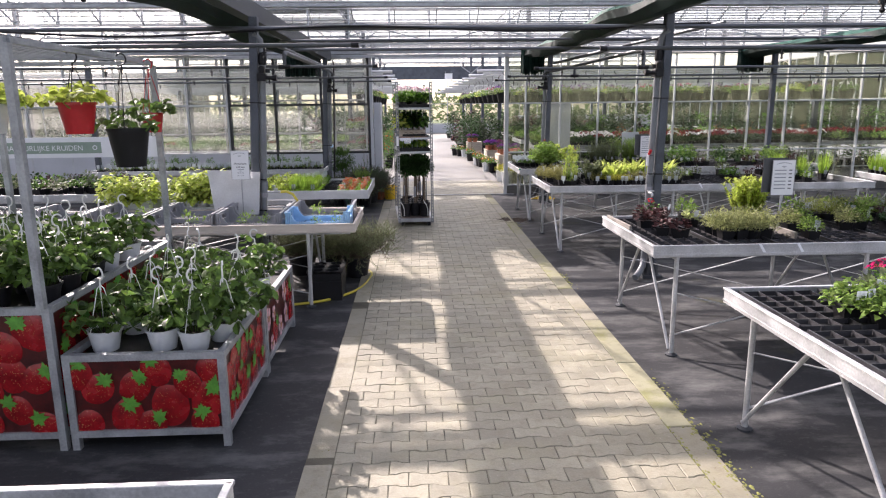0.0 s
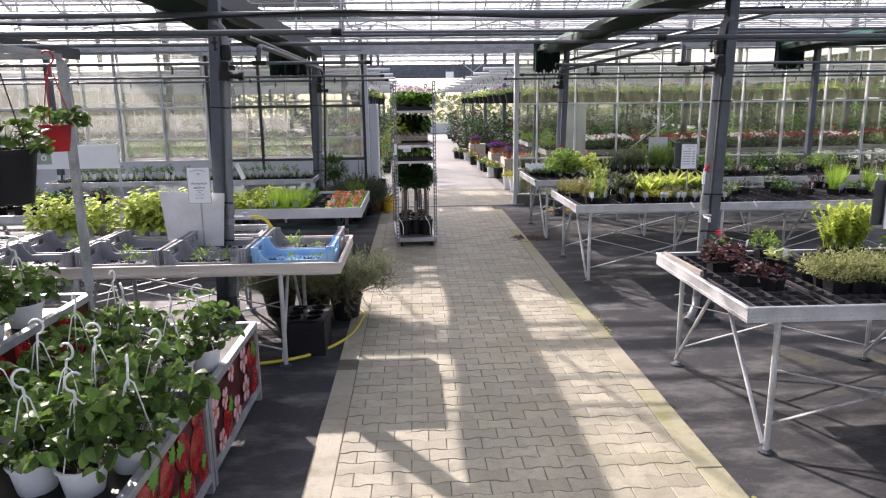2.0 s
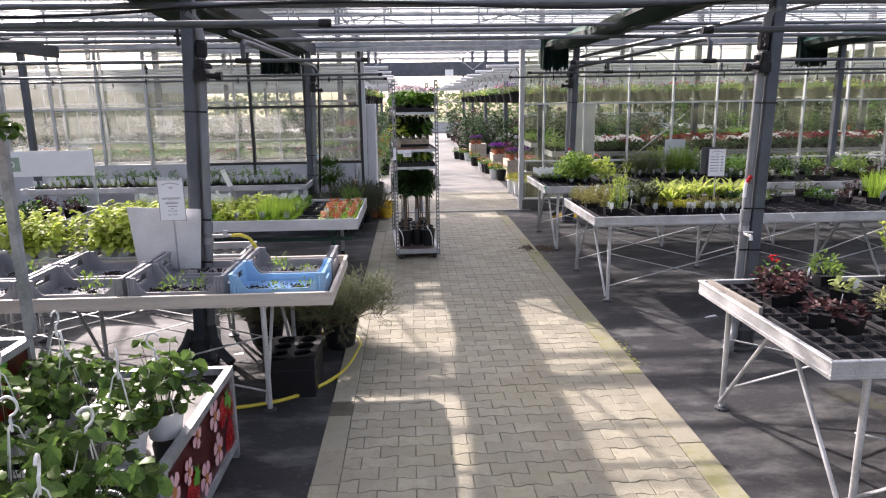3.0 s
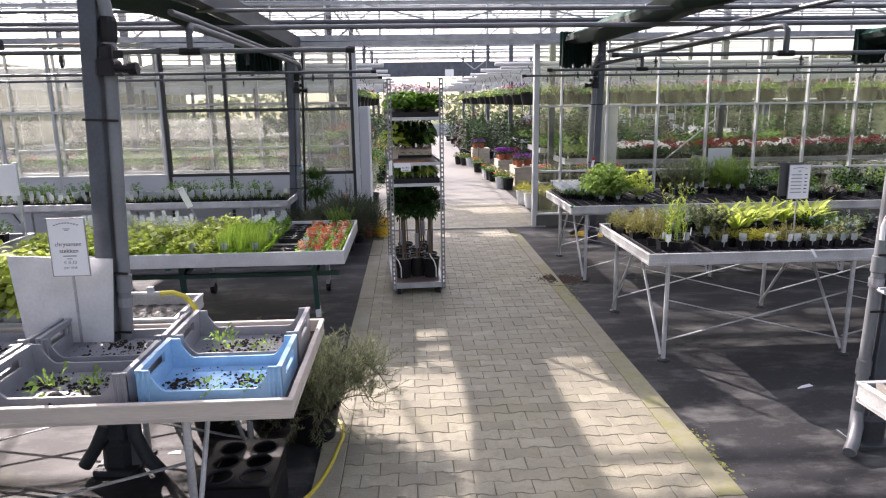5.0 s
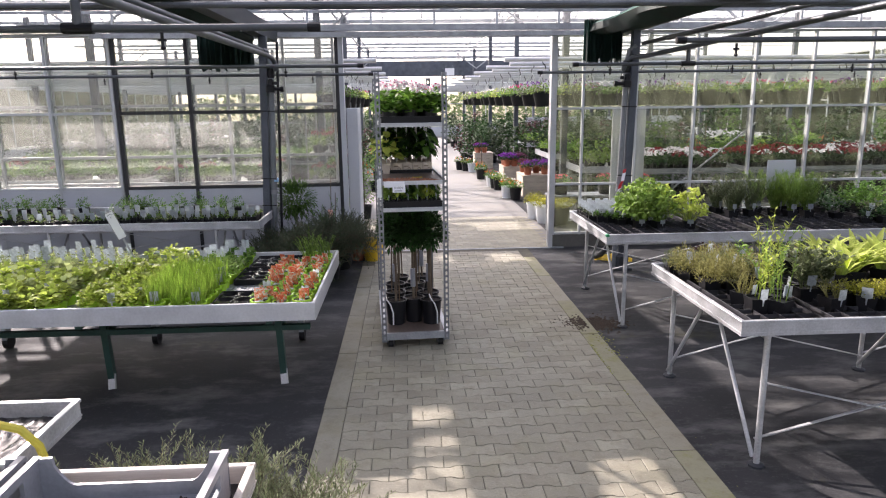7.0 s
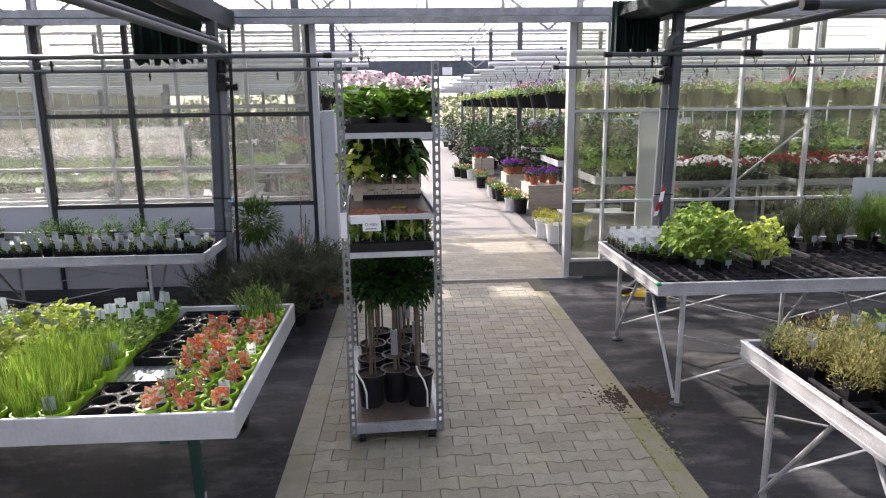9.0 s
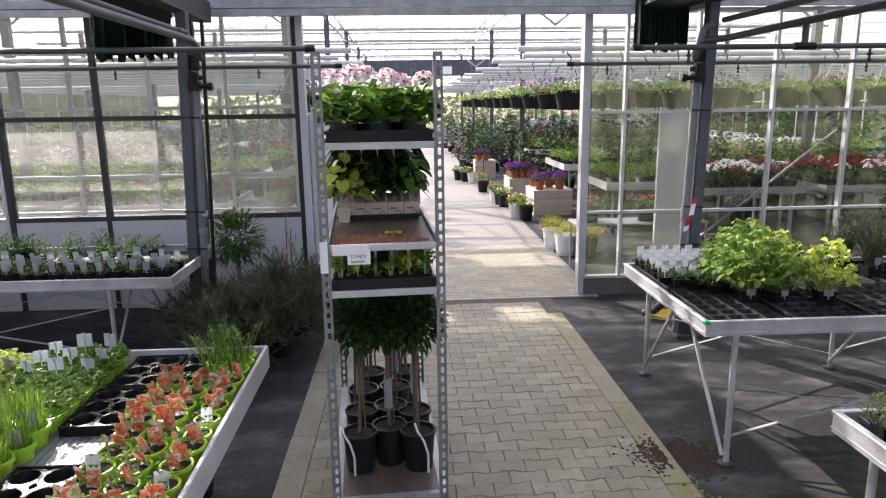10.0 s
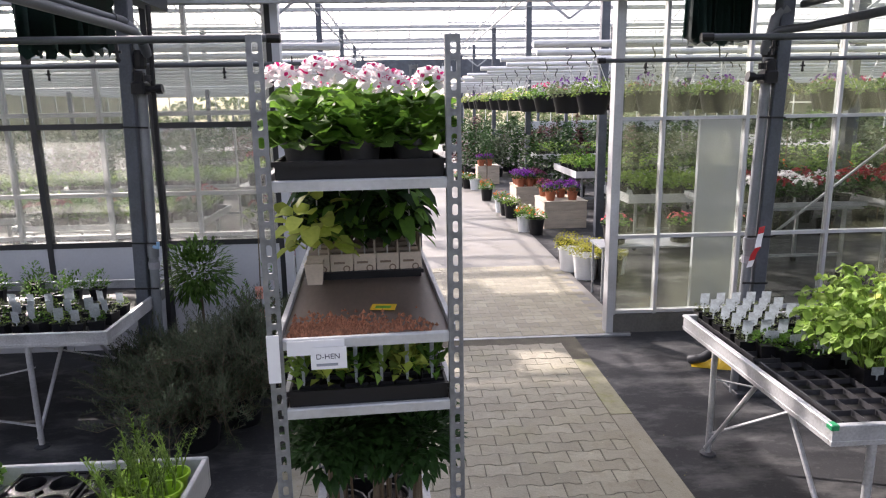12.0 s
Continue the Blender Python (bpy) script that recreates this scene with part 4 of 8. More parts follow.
def trifoliate(seed, n, R, H, L, z0=0.0, geo=None):
    """Strawberry foliage: three broad leaflets on each stalk."""
    r, g = random.Random(seed), geo or Geo()
    for _ in range(n):
        a, q = r.uniform(0, 6.2832), math.sqrt(r.uniform(0.03, 1))
        tip = Vector((R * q * math.cos(a), R * q * math.sin(a), z0 + H * r.uniform(0.35, 1.0) * (1 - 0.6 * q * q)))
        base = Vector((0.25 * tip.x, 0.25 * tip.y, z0))
        g.tube([base, (base + tip) / 2 + Vector((0, 0, 0.02)), tip], 0.0016, 3, False)
        for k in (-1, 0, 1):
            b = a + k * 1.6 + r.uniform(-0.4, 0.4)
            s = L * r.uniform(0.65, 1.2)
            g.toothed_leaf(tip, (math.cos(b), math.sin(b), r.uniform(-0.7, 0.7)), s, s * 0.92, r.uniform(0.15, 0.7), r.uniform(0.0, 0.6), r.uniform(-0.8, 0.8))
    return g


def tuft(seed, n, R, L, W, z0=0.0, bend=0.35, lean=0.5, geo=None):
    """Grassy tuft of blades."""
    r, g = random.Random(seed), geo or Geo()
    for _ in range(n):
        a, q = r.uniform(0, 6.2832), R * math.sqrt(r.uniform(0, 1))
        b = a + r.uniform(-1, 1)
        g.blade((q * math.cos(a), q * math.sin(a), z0), (math.cos(b) * lean * r.uniform(0, 1), math.sin(b) * lean * r.uniform(0, 1), 1),
                L * r.uniform(0.6, 1.15), W, bend * r.uniform(0, 1))
    return g


def twiggy(seed, stems, L, lean, needles, nl, nw, z0=0.0, geo=None, wood=None, start=0.15):
    """Upright or sprawling twigs set with narrow needles."""
    r, g = random.Random(seed), geo or Geo()
    for _ in range(stems):
        a = r.uniform(0, 6.2832)
        d = Vector((math.cos(a) * lean * r.uniform(0.1, 1), math.sin(a) * lean * r.uniform(0.1, 1), 1)).normalized()
        length = L * r.uniform(0.55, 1.1)
        p = Vector((math.cos(a) * 0.03, math.sin(a) * 0.03, z0))
        pts, side = [p], Vector((r.uniform(-1, 1), r.uniform(-1, 1), -0.15))
        for k in range(1, 6):
            p = p + (d + side * (0.13 * k)).normalized() * (length / 5)
            pts.append(p)
        (wood or g).tube(pts, 0.0035, 4, False, 0.001)
        for _ in range(needles):
            t = r.uniform(start, 1) * 4.999
            i = int(t)
            q = pts[i].lerp(pts[i + 1], t - i)
            b = r.uniform(0, 6.2832)
            nd = (d * 0.7 + Vector((math.cos(b), math.sin(b), r.uniform(-0.3, 0.6)))).normalized()
            g.leaf(q, nd, nl * r.uniform(0.6, 1.2), nw, 0.1, 0.1)
    return g


def blooms(seed, n, R, H, z0, size, petals=6, geo=None):
    """Flower heads: rings of small petals over a dome."""
    r, g = random.Random(seed), geo or Geo()
    for _ in range(n):
        a, q = r.uniform(0, 6.2832), math.sqrt(r.uniform(0, 1))
        c = Vector((R * q * math.cos(a), R * q * math.sin(a), z0 + H * (1 - 0.6 * q * q) * r.uniform(0.8, 1.1)))
        out = Vector((math.cos(a) * q, math.sin(a) * q, 0.8)).normalized()
        s = out.cross(Vector((0, 0, 1)))
        s = s.normalized() if s.length > 0.05 else Vector((1, 0, 0))
        t = out.cross(s)
        for k in range(petals):
            b = 6.2832 * k / petals + r.uniform(-0.2, 0.2)
            g.leaf(c, s * math.cos(b) + t * math.sin(b) + out * 0.35, size * r.uniform(0.8, 1.2), size * 0.95, 0.2, 0.1)
    return g


def pot_geo(rt, rb, h, n=14, rim=0.006):
    return Geo().lathe([(0, 0), (rb, 0), (rt - 0.002, h - 0.014), (rt + rim, h - 0.014), (rt + rim, h), (rt - 0.003, h), (rt - 0.004, h - 0.012), (rb * 0.6 + rt * 0.3, h * 0.5)], n)


def soil_geo(r, z, n=12):
    g = Geo()
    vs = [(0, 0, z + 0.004)] + [(r * math.cos(6.2832 * k / n), r * math.sin(6.2832 * k / n), z) for k in range(n)]
    return g.add(vs, [(0, 1 + k, 1 + (k + 1) % n) for k in range(n)])


def tag_geo(w, h, z, y=0.0, lean=0.0):
    """A plug-in plant label: a card on a narrow stem."""
    out = [(-w / 2, 1.0), (w / 2, 1.0), (w / 2, 0.42), (0.005, 0.36), (0.003, 0.0), (-0.003, 0.0), (-0.005, 0.36), (-w / 2, 0.42)]
    vs = [(x, y - lean * q + o, z + h * q) for o in (0.0, 0.001) for x, q in out]
    return Geo().add(vs, [tuple(range(8)), tuple(range(15, 7, -1))] + [(k, k + 8, (k + 1) % 8 + 8, (k + 1) % 8) for k in range(8)])


def square_pot(s, h):
    return Geo().add([(-s * .38, -s * .38, 0), (s * .38, -s * .38, 0), (s * .38, s * .38, 0), (-s * .38, s * .38, 0),
                      (-s * .5, -s * .5, h), (s * .5, -s * .5, h), (s * .5, s * .5, h), (-s * .5, s * .5, h),
                      (-s * .44, -s * .44, h), (s * .44, -s * .44, h), (s * .44, s * .44, h), (-s * .44, s * .44, h),
                      (-s * .42, -s * .42, h - .012), (s * .42, -s * .42, h - .012), (s * .42, s * .42, h - .012), (-s * .42, s * .42, h - .012)],
                     [(3, 2, 1, 0)] + [(k + i, k + (i + 1) % 4, k + 4 + (i + 1) % 4, k + 4 + i) for k in (0, 4, 8) for i in range(4)] + [(12, 13, 14, 15)])


def plant(name, label, category, group, pot, potmat, leaves, leafm, soil=None, tag=None, tagmat=None, extra=()):
    """A potted plant as one thing: pot, soil, foliage, label and what else it has."""
    t = thing(name, label, category, group)
    part("pot", pot, potmat, t, smooth=True)
    if soil:
        part("soil", soil, SOIL, t)
    part("foliage", leaves, leafm, t, smooth=True)
    if tag:
        part("plant_label", tag, tagmat, t)
    for nm, g, m in extra:
        part(nm, g, m, t, smooth=nm.startswith("blossom"))
    return t


def spread(templates, poses):
    """Sets templates out over poses in turn; the first of each is itself, the rest are copies."""
    for i, m in enumerate(poses):
        t = templates[i % len(templates)]
        if i < len(templates):
            t.matrix_basis = m
        else:
            copy_thing(t, m)


def spots(x0, x1, y0, y1, z, nx, ny, jit=0.012, rng=RNG, keep=1.0, smin=0.9, smax=1.1):
    out = []
    for i in range(nx):
        for j in range(ny):
            if rng.random() > keep:
                continue
            x = x0 + (x1 - x0) * (i + 0.5) / nx + rng.uniform(-jit, jit)
            y = y0 + (y1 - y0) * (j + 0.5) / ny + rng.uniform(-jit, jit)
            s = rng.uniform(smin, smax)
            out.append(pose(x, y, z, 0, 0, rng.uniform(-25, 25)) @ Matrix.Diagonal((s, s, s, 1)))
    rng.shuffle(out)
    return out


# ---- strawberry stand ----
BERRY = material("printed_strawberry_red", (0.38, 0.012, 0.016), 0.25, 0, 0.2, 11, 90, 0.0, col2=(0.13, 0.003, 0.006))
BERRYSEED = material("printed_seed", (0.50, 0.20, 0.06), 0.5, 0, 0.1, 30, 90, 0.0)
BLOSSOMINK = material("printed_blossom_pink", (0.66, 0.46, 0.48), 0.45, 0, 0.2, 18, 90, 0.0, col2=(0.62, 0.30, 0.36))
CALYX = material("printed_calyx_green", (0.10, 0.34, 0.04), 0.45, 0, 0.2, 30, 90, 0.0)
PRINTBACK = material("printed_dark_red_vinyl", (0.09, 0.006, 0.006), 0.35, 0, 0.3, 9, 60, 0.0, col2=(0.018, 0.004, 0.004))


def berry_print(panel, w, h, seed, pale=False):
    """Printed strawberries on a vinyl sheet, drawn as low relief: berries, seeds and calyxes. Lies in x and z, facing -y."""
    r, seeds, placed = random.Random(seed), Geo(), []
    for _ in range(260):
        s = r.uniform(0.085, 0.125)
        x, z = r.uniform(s * 0.3, w - s * 0.3), r.uniform(s * 0.3, h - s * 0.3)
        if any(math.hypot(x - a, z - b) < (s + c) * 0.68 for a, b, c in placed):
            continue
        placed.append((x, z, s))
        body, green = Geo(), Geo()
        turn, n, lift = r.uniform(-0.9, 0.9), 20, 0.001 + 0.0045 * r.random()
        ring = []
        for k in range(n):
            a = 6.2832 * k / n
            rad = s * (1.0 - 0.16 * math.cos(a)) * (0.92 if math.sin(a) < -0.6 else 1.0)
            px, pz = rad * math.sin(a) * 0.86, rad * math.cos(a)
            ring.append((px * math.cos(turn) - pz * math.sin(turn), px * math.sin(turn) + pz * math.cos(turn)))
        clip = lambda px, pz: (min(w, max(0.0, px)), min(h, max(0.0, pz)))
        vs, fs = [], []
        for q, out in ((1.0, 0.0), (0.82, 0.004), (0.5, 0.008), (0.2, 0.0095)):
            for px, pz in ring:
                cx, cz = clip(x + px * q, z + pz * q)
                vs.append((cx, -lift - out, cz))
        cx, cz = clip(x, z)
        vs.append((cx, -lift - 0.0098, cz))
        fs = [(j * n + k, (j + 1) * n + k, (j + 1) * n + (k + 1) % n, j * n + (k + 1) % n) for j in range(3) for k in range(n)] + [(3 * n + k, 4 * n, 3 * n + (k + 1) % n) for k in range(n)]
        if pale and r.random() < 0.38:
            petals = Geo()
            for k in range(5):
                a = turn + 6.2832 * k / 5
                pts = [clip(x + 0.72 * s * q * math.cos(a + o), z + 0.72 * s * q * math.sin(a + o)) for q, o in ((0.12, 0.0), (0.5, 0.55), (0.9, 0.42), (1.0, 0.0), (0.9, -0.42), (0.5, -0.55))]
                petals.add([(p[0], -lift - 0.006 - 0.001 * k, p[1]) for p in pts], [(0, 1, 2, 3, 4, 5)])
            part("blossom_print", petals, BLOSSOMINK, panel)
            heart = [clip(x + s * 0.2 * math.cos(k * 0.6283), z + s * 0.2 * math.sin(k * 0.6283)) for k in range(10)]
            part("blossom_heart", Geo().add([(p[0], -lift - 0.012, p[1]) for p in heart], [tuple(range(10))]), BERRYSEED, panel)
            continue
        part("strawberry_print", body.add(vs, fs), BERRY, panel, smooth=True)
        for k in range(40):
            a, q = r.uniform(0, 6.28), 0.80 * math.sqrt(r.random())
            px, pz = ring[int(a / 6.2832 * n) % n]
            sx, sz = clip(x + px * q, z + pz * q)
            dy = -lift - 0.0102 + 0.008 * q * q
            seeds.add([(sx - 0.002, dy, sz), (sx, dy, sz - 0.0036), (sx + 0.002, dy, sz), (sx, dy, sz + 0.0036)], [(0, 1, 2, 3)])
        if r.random() < 0.75:
            cx, cz = x - s * 0.55 * math.sin(turn), z + s * 0.55 * math.cos(turn)
            for k in range(11):
                a = turn + 6.2832 * k / 11 + r.uniform(-0.2, 0.2)
                l = s * r.uniform(0.35, 0.65)
                ex, ez = cx - l * math.sin(a), cz + l * math.cos(a)
                nx, nz = math.cos(a) * s * 0.12, math.sin(a) * s * 0.12
                mx, mz = (cx + ex) / 2, (cz + ez) / 2
                pts = [clip(*p) for p in ((cx, cz), (mx + nx, mz + nz), (ex, ez), (mx - nx, mz - nz))]
                green.add([(p[0], -lift - 0.0115 + d, p[1]) for p, d in zip(pts, (-0.001, 0.0, 0.0015, 0.0))], [(0, 1, 2, 3)])
            part("calyx_print", green, CALYX, panel)
    tagged(part("seed_print", seeds, BERRYSEED, panel), kind="stuff")


def display_box(x0, x1, y0, y1, top, seed, pale=False, low=0.075):
    """Steel framed display box with printed vinyl panels."""
    b = thing("display_box", "galvanised display box with printed strawberry panels", "display stand", "strawberry stands", pose(x0, y0, 0))
    w, d = x1 - x0, y1 - y0
    for x in (0, w - 0.04):
        for y in (0, d - 0.04):
            part("post", Geo().box(x, x + 0.04, y, y + 0.04, 0.0, top - 0.001), GALV, b)
    for z, nm in ((low, "bottom_rail"), (top - 0.04, "top_rail")):
        for a in ((0.04, w - 0.04, -0.002, 0.038), (0.04, w - 0.04, d - 0.038, d + 0.002), (-0.002, 0.038, 0.04, d - 0.04), (w - 0.038, w + 0.002, 0.04, d - 0.04)):
            part(nm, Geo().box(*a, z, z + 0.038), GALV, b)
    part("bed", Geo().box(0.03, w - 0.03, 0.03, d - 0.03, top - 0.085, top - 0.06), BLACKPLASTIC, b)
    h = top - low - 0.078
    for i, (length, m) in enumerate(((w - 0.08, pose(0.04, 0.016, low + 0.038)), (d - 0.08, pose(w - 0.016, 0.04, low + 0.038, 0, 0, 90)),
                                     (d - 0.08, pose(0.016, d - 0.04, low + 0.038, 0, 0, -90)))):
        pn = part("panel", Geo().box(0, length, 0, 0.006, 0, h), PRINTBACK, b, "printed strawberry vinyl panel", at=m)
        if i < 2:
            berry_print(pn, length, h, seed * 7 + i, pale)
    return b


display_box(-2.42, -1.55, 3.16, 4.18, 0.56, 1)
display_box(-2.42, -1.55, 4.20, 5.28, 0.54, 2, True)
display_box(-3.62, -2.45, 3.16, 5.02, 0.83, 3)
display_box(-4.84, -3.66, 3.16, 5.02, 0.83, 4)


def hanging_rack(x0, x1, y0, y1, low, high):
    """Rack of square posts with a wire mesh roof for hanging pots."""
    k = thing("hanging_rack", "galvanised rack with a wire mesh top for hanging pots", "rack", "", pose(x0, y0, 0))
    w, d = x1 - x0, y1 - y0
    for x in (0.0, w / 2, w):
        for y in (0.0, d):
            part("post", Geo().box(x - 0.02, x + 0.02, y - 0.02, y + 0.02, low, high), GALV, k)
    for a in ((0, w, -0.015, 0.015), (0, w, d - 0.015, d + 0.015), (-0.015, 0.015, 0.015, d - 0.015), (w - 0.015, w + 0.015, 0.015, d - 0.015)):
        part("top_rail", Geo().box(*a, high, high + 0.03), GALV, k)
    g = Geo()
    n = int(w / 0.06)
    for i in range(1, n):
        g.bar((w * i / n, 0, high + 0.034), (w * i / n, d, high + 0.034), 0.004)
    n = int(d / 0.06)
    for i in range(1, n):
        g.bar((0, d * i / n, high + 0.038), (w, d * i / n, high + 0.038), 0.004)
    part("wire_mesh", g, GALV, k)
    return k


hanging_rack(-4.86, -2.47, 3.14, 5.04, 0.83, 2.18)


def hook_geo(z, h):
    """Three straps that meet in a curled hook."""
    top = z + h * 0.66
    pts = [(0, 0, top)]
    g = Geo()
    for a in (0.4, 2.5, 4.6):
        g.tube([(0.085 * math.cos(a), 0.085 * math.sin(a), z), (0.02 * math.cos(a), 0.02 * math.sin(a), top - 0.02), (0, 0, top)], 0.003, 4)
    c = top + 0.05
    pts = [(0, 0, top - 0.03), (0, 0, top + 0.012)] + [(0.03 * math.sin(t) + 0.0, 0, c + 0.012 - 0.035 * math.cos(t)) for t in [0.1 + 0.45 * k for k in range(10)]]
    g.tube(pts, 0.0055, 5)
    return g


def strawberry_pot(seed, potmat, label, n=38, hook=STRAP, R=0.19, rt=0.092, H=0.30):
    p = plant("hanging_strawberry_pot", label, "potted plant", "strawberry pots", pot_geo(rt, rt * 0.75, 0.125), potmat,
              trifoliate(seed, n, R, H, 0.062, 0.11), LEAF_STRAW, soil_geo(rt - 0.004, 0.112),
              extra=[("hanger", hook_geo(0.12, 0.40), hook)])
    return p


WHITE_L = "white hanging pot with leafy strawberry plant and curled hook"
berry_pots = [strawberry_pot(s, WHITEPLASTIC, WHITE_L, n, R=r, H=h) for s, n, r, h in ((1, 40, 0.2, 0.30), (2, 24, 0.16, 0.20), (3, 46, 0.21, 0.36), (4, 32, 0.18, 0.25))]
zb = 0.501
pts = [(-2.29, 3.41), (-1.96, 3.41), (-1.77, 3.38), (-1.66, 3.55), (-2.24, 3.72), (-1.98, 3.66), (-1.65, 3.83), (-2.22, 3.98), (-1.92, 3.92),
       (-1.76, 4.37), (-1.67, 4.57), (-2.27, 4.42), (-2.10, 4.70), (-2.30, 4.95)]
spread(berry_pots, [pose(x, y, zb, RNG.uniform(-5, 5), RNG.uniform(-5, 5), RNG.uniform(0, 360)) for x, y in pts])
high_pots = [strawberry_pot(s, m, l, 44, R=0.21, rt=0.095, H=0.27) for s, m, l in ((5, BLACKPLASTIC, "black pot with leafy strawberry plant"), (6, WHITEPLASTIC, WHITE_L), (7, BLACKPLASTIC, "black pot with leafy strawberry plant"))]
hp = [(-2.62 - 0.26 * i, 3.40 + 0.30 * j) for i in range(8) for j in range(5)]
RNG.shuffle(hp)
spread(high_pots, [pose(x + RNG.uniform(-.03, .03), y + RNG.uniform(-.03, .03), 0.771, 0, 0, RNG.uniform(0, 360)) for x, y in hp])


def basket(name, label, mat, seed, leafm, R=0.17, rt=0.13, h=0.17, n=60, flower=None, hook=BLACKPLASTIC, wire=0.36, category="hanging basket", group="hanging baskets", kind="dome"):
    """A hanging basket: turned tub, straps, hook, trailing leaves and flowers."""
    lv = trifoliate(seed, n, R + 0.03, 0.14, 0.06, h - 0.02) if kind == "tri" else dome(seed, n * 5, R + 0.08, 0.20, 0.05, 0.035, h - 0.05, 0.4, droop=0.5)
    extra = [("hanger", hook_geo(h - 0.01, wire), hook)]
    if hook == STRAP:
        top = h - 0.01 + wire * 0.66
        straps = Geo()
        for a in (0.4, 2.5, 4.6):
            straps.tube([(rt * math.cos(a), rt * math.sin(a), h - 0.01), (0.3 * rt * math.cos(a + 0.3), 0.3 * rt * math.sin(a + 0.3), top - 0.10), (0, 0, top - 0.03)], 0.004, 4)
        extra = [("strap", straps, STRAP)]
        extra.append(("hook", Geo().tube([(0.012, 0, top - 0.05), (-0.012, 0, top - 0.02), (0, 0, top + 0.012)] + [(0.034 * math.sin(t), 0, top + 0.062 - 0.04 * math.cos(t)) for t in [0.1 + 0.45 * k for k in range(10)]], 0.008, 5), BLACKPLASTIC))
    if flower:
        extra.append(("blossom", blooms(seed + 50, 12, R * 1.0, 0.13, h + 0.05, 0.026), flower))
    return plant(name, label, category, group, Geo().lathe([(0, 0), (rt * 0.72, 0), (rt, h * 0.92), (rt + 0.008, h * 0.92), (rt + 0.008, h), (rt - 0.005, h), (rt - 0.01, h - 0.02)], 16), mat,
                 lv, leafm, None if hook == STRAP else soil_geo(rt - 0.012, h - 0.02), extra=extra)


# hook tops meet the mesh of the rack
def hang(b, x, y, top, wire, h):
    b.matrix_basis = pose(x, y, top - (h - 0.01 + 0.66 * wire + 0.097), 0, 0, 15)
    return b


hang(basket("hanging_basket", "red hanging basket with bright strawberry leaves", REDPLASTIC, 31, LEAF_LIME, kind="tri", n=40, rt=0.108, h=0.19, wire=0.33), -2.55, 3.95, 2.205, 0.33, 0.19)
hang(basket("hanging_basket", "black hanging basket with sparse strawberry leaves", BLACKPLASTIC, 32, LEAF_STRAW, kind="tri", n=22, R=0.14, rt=0.128, h=0.25, wire=0.58), -2.36, 4.20, 2.205, 0.58, 0.25)
hang(basket("hanging_basket", "small red hanging basket with a sparse strawberry plant", REDPLASTIC, 33, LEAF_STRAW, kind="tri", n=20, R=0.11, rt=0.075, h=0.14, wire=0.44, hook=REDPLASTIC), -2.40, 4.75, 2.205, 0.44, 0.14)
hang(basket("hanging_basket", "white hanging basket with bright strawberry leaves", WHITEPLASTIC, 34, LEAF_LIME, kind="tri", n=60, R=0.2, wire=0.34), -2.98, 3.75, 2.205, 0.34, 0.17)
hang(basket("hanging_basket", "white hanging basket with bright strawberry leaves", WHITEPLASTIC, 35, LEAF_LIME, kind="tri", n=60, R=0.2, wire=0.36), -3.3, 4.3, 2.205, 0.36, 0.17)
banner = thing("banner", "white banner with white lettering on a grey-green band", "banner", at=pose(-5.46, 9.68, 0))
part("sheet", Geo().box(-1.2, 1.28, -0.01, 0.0, 1.17, 1.46), CARD, banner)
part("print_band", Geo().box(-1.15, 0.46, -0.013, -0.0105, 1.23, 1.39), material("banner_grey_green", (0.28, 0.37, 0.30), 0.5, 0, 0.1, 5, 50, 0), banner)
for x in (-1.18, 1.26):
    part("frame_post", Geo().box(x - 0.015, x + 0.015, 0.0, 0.03, 0.742, 1.475), WHITEALU, banner)

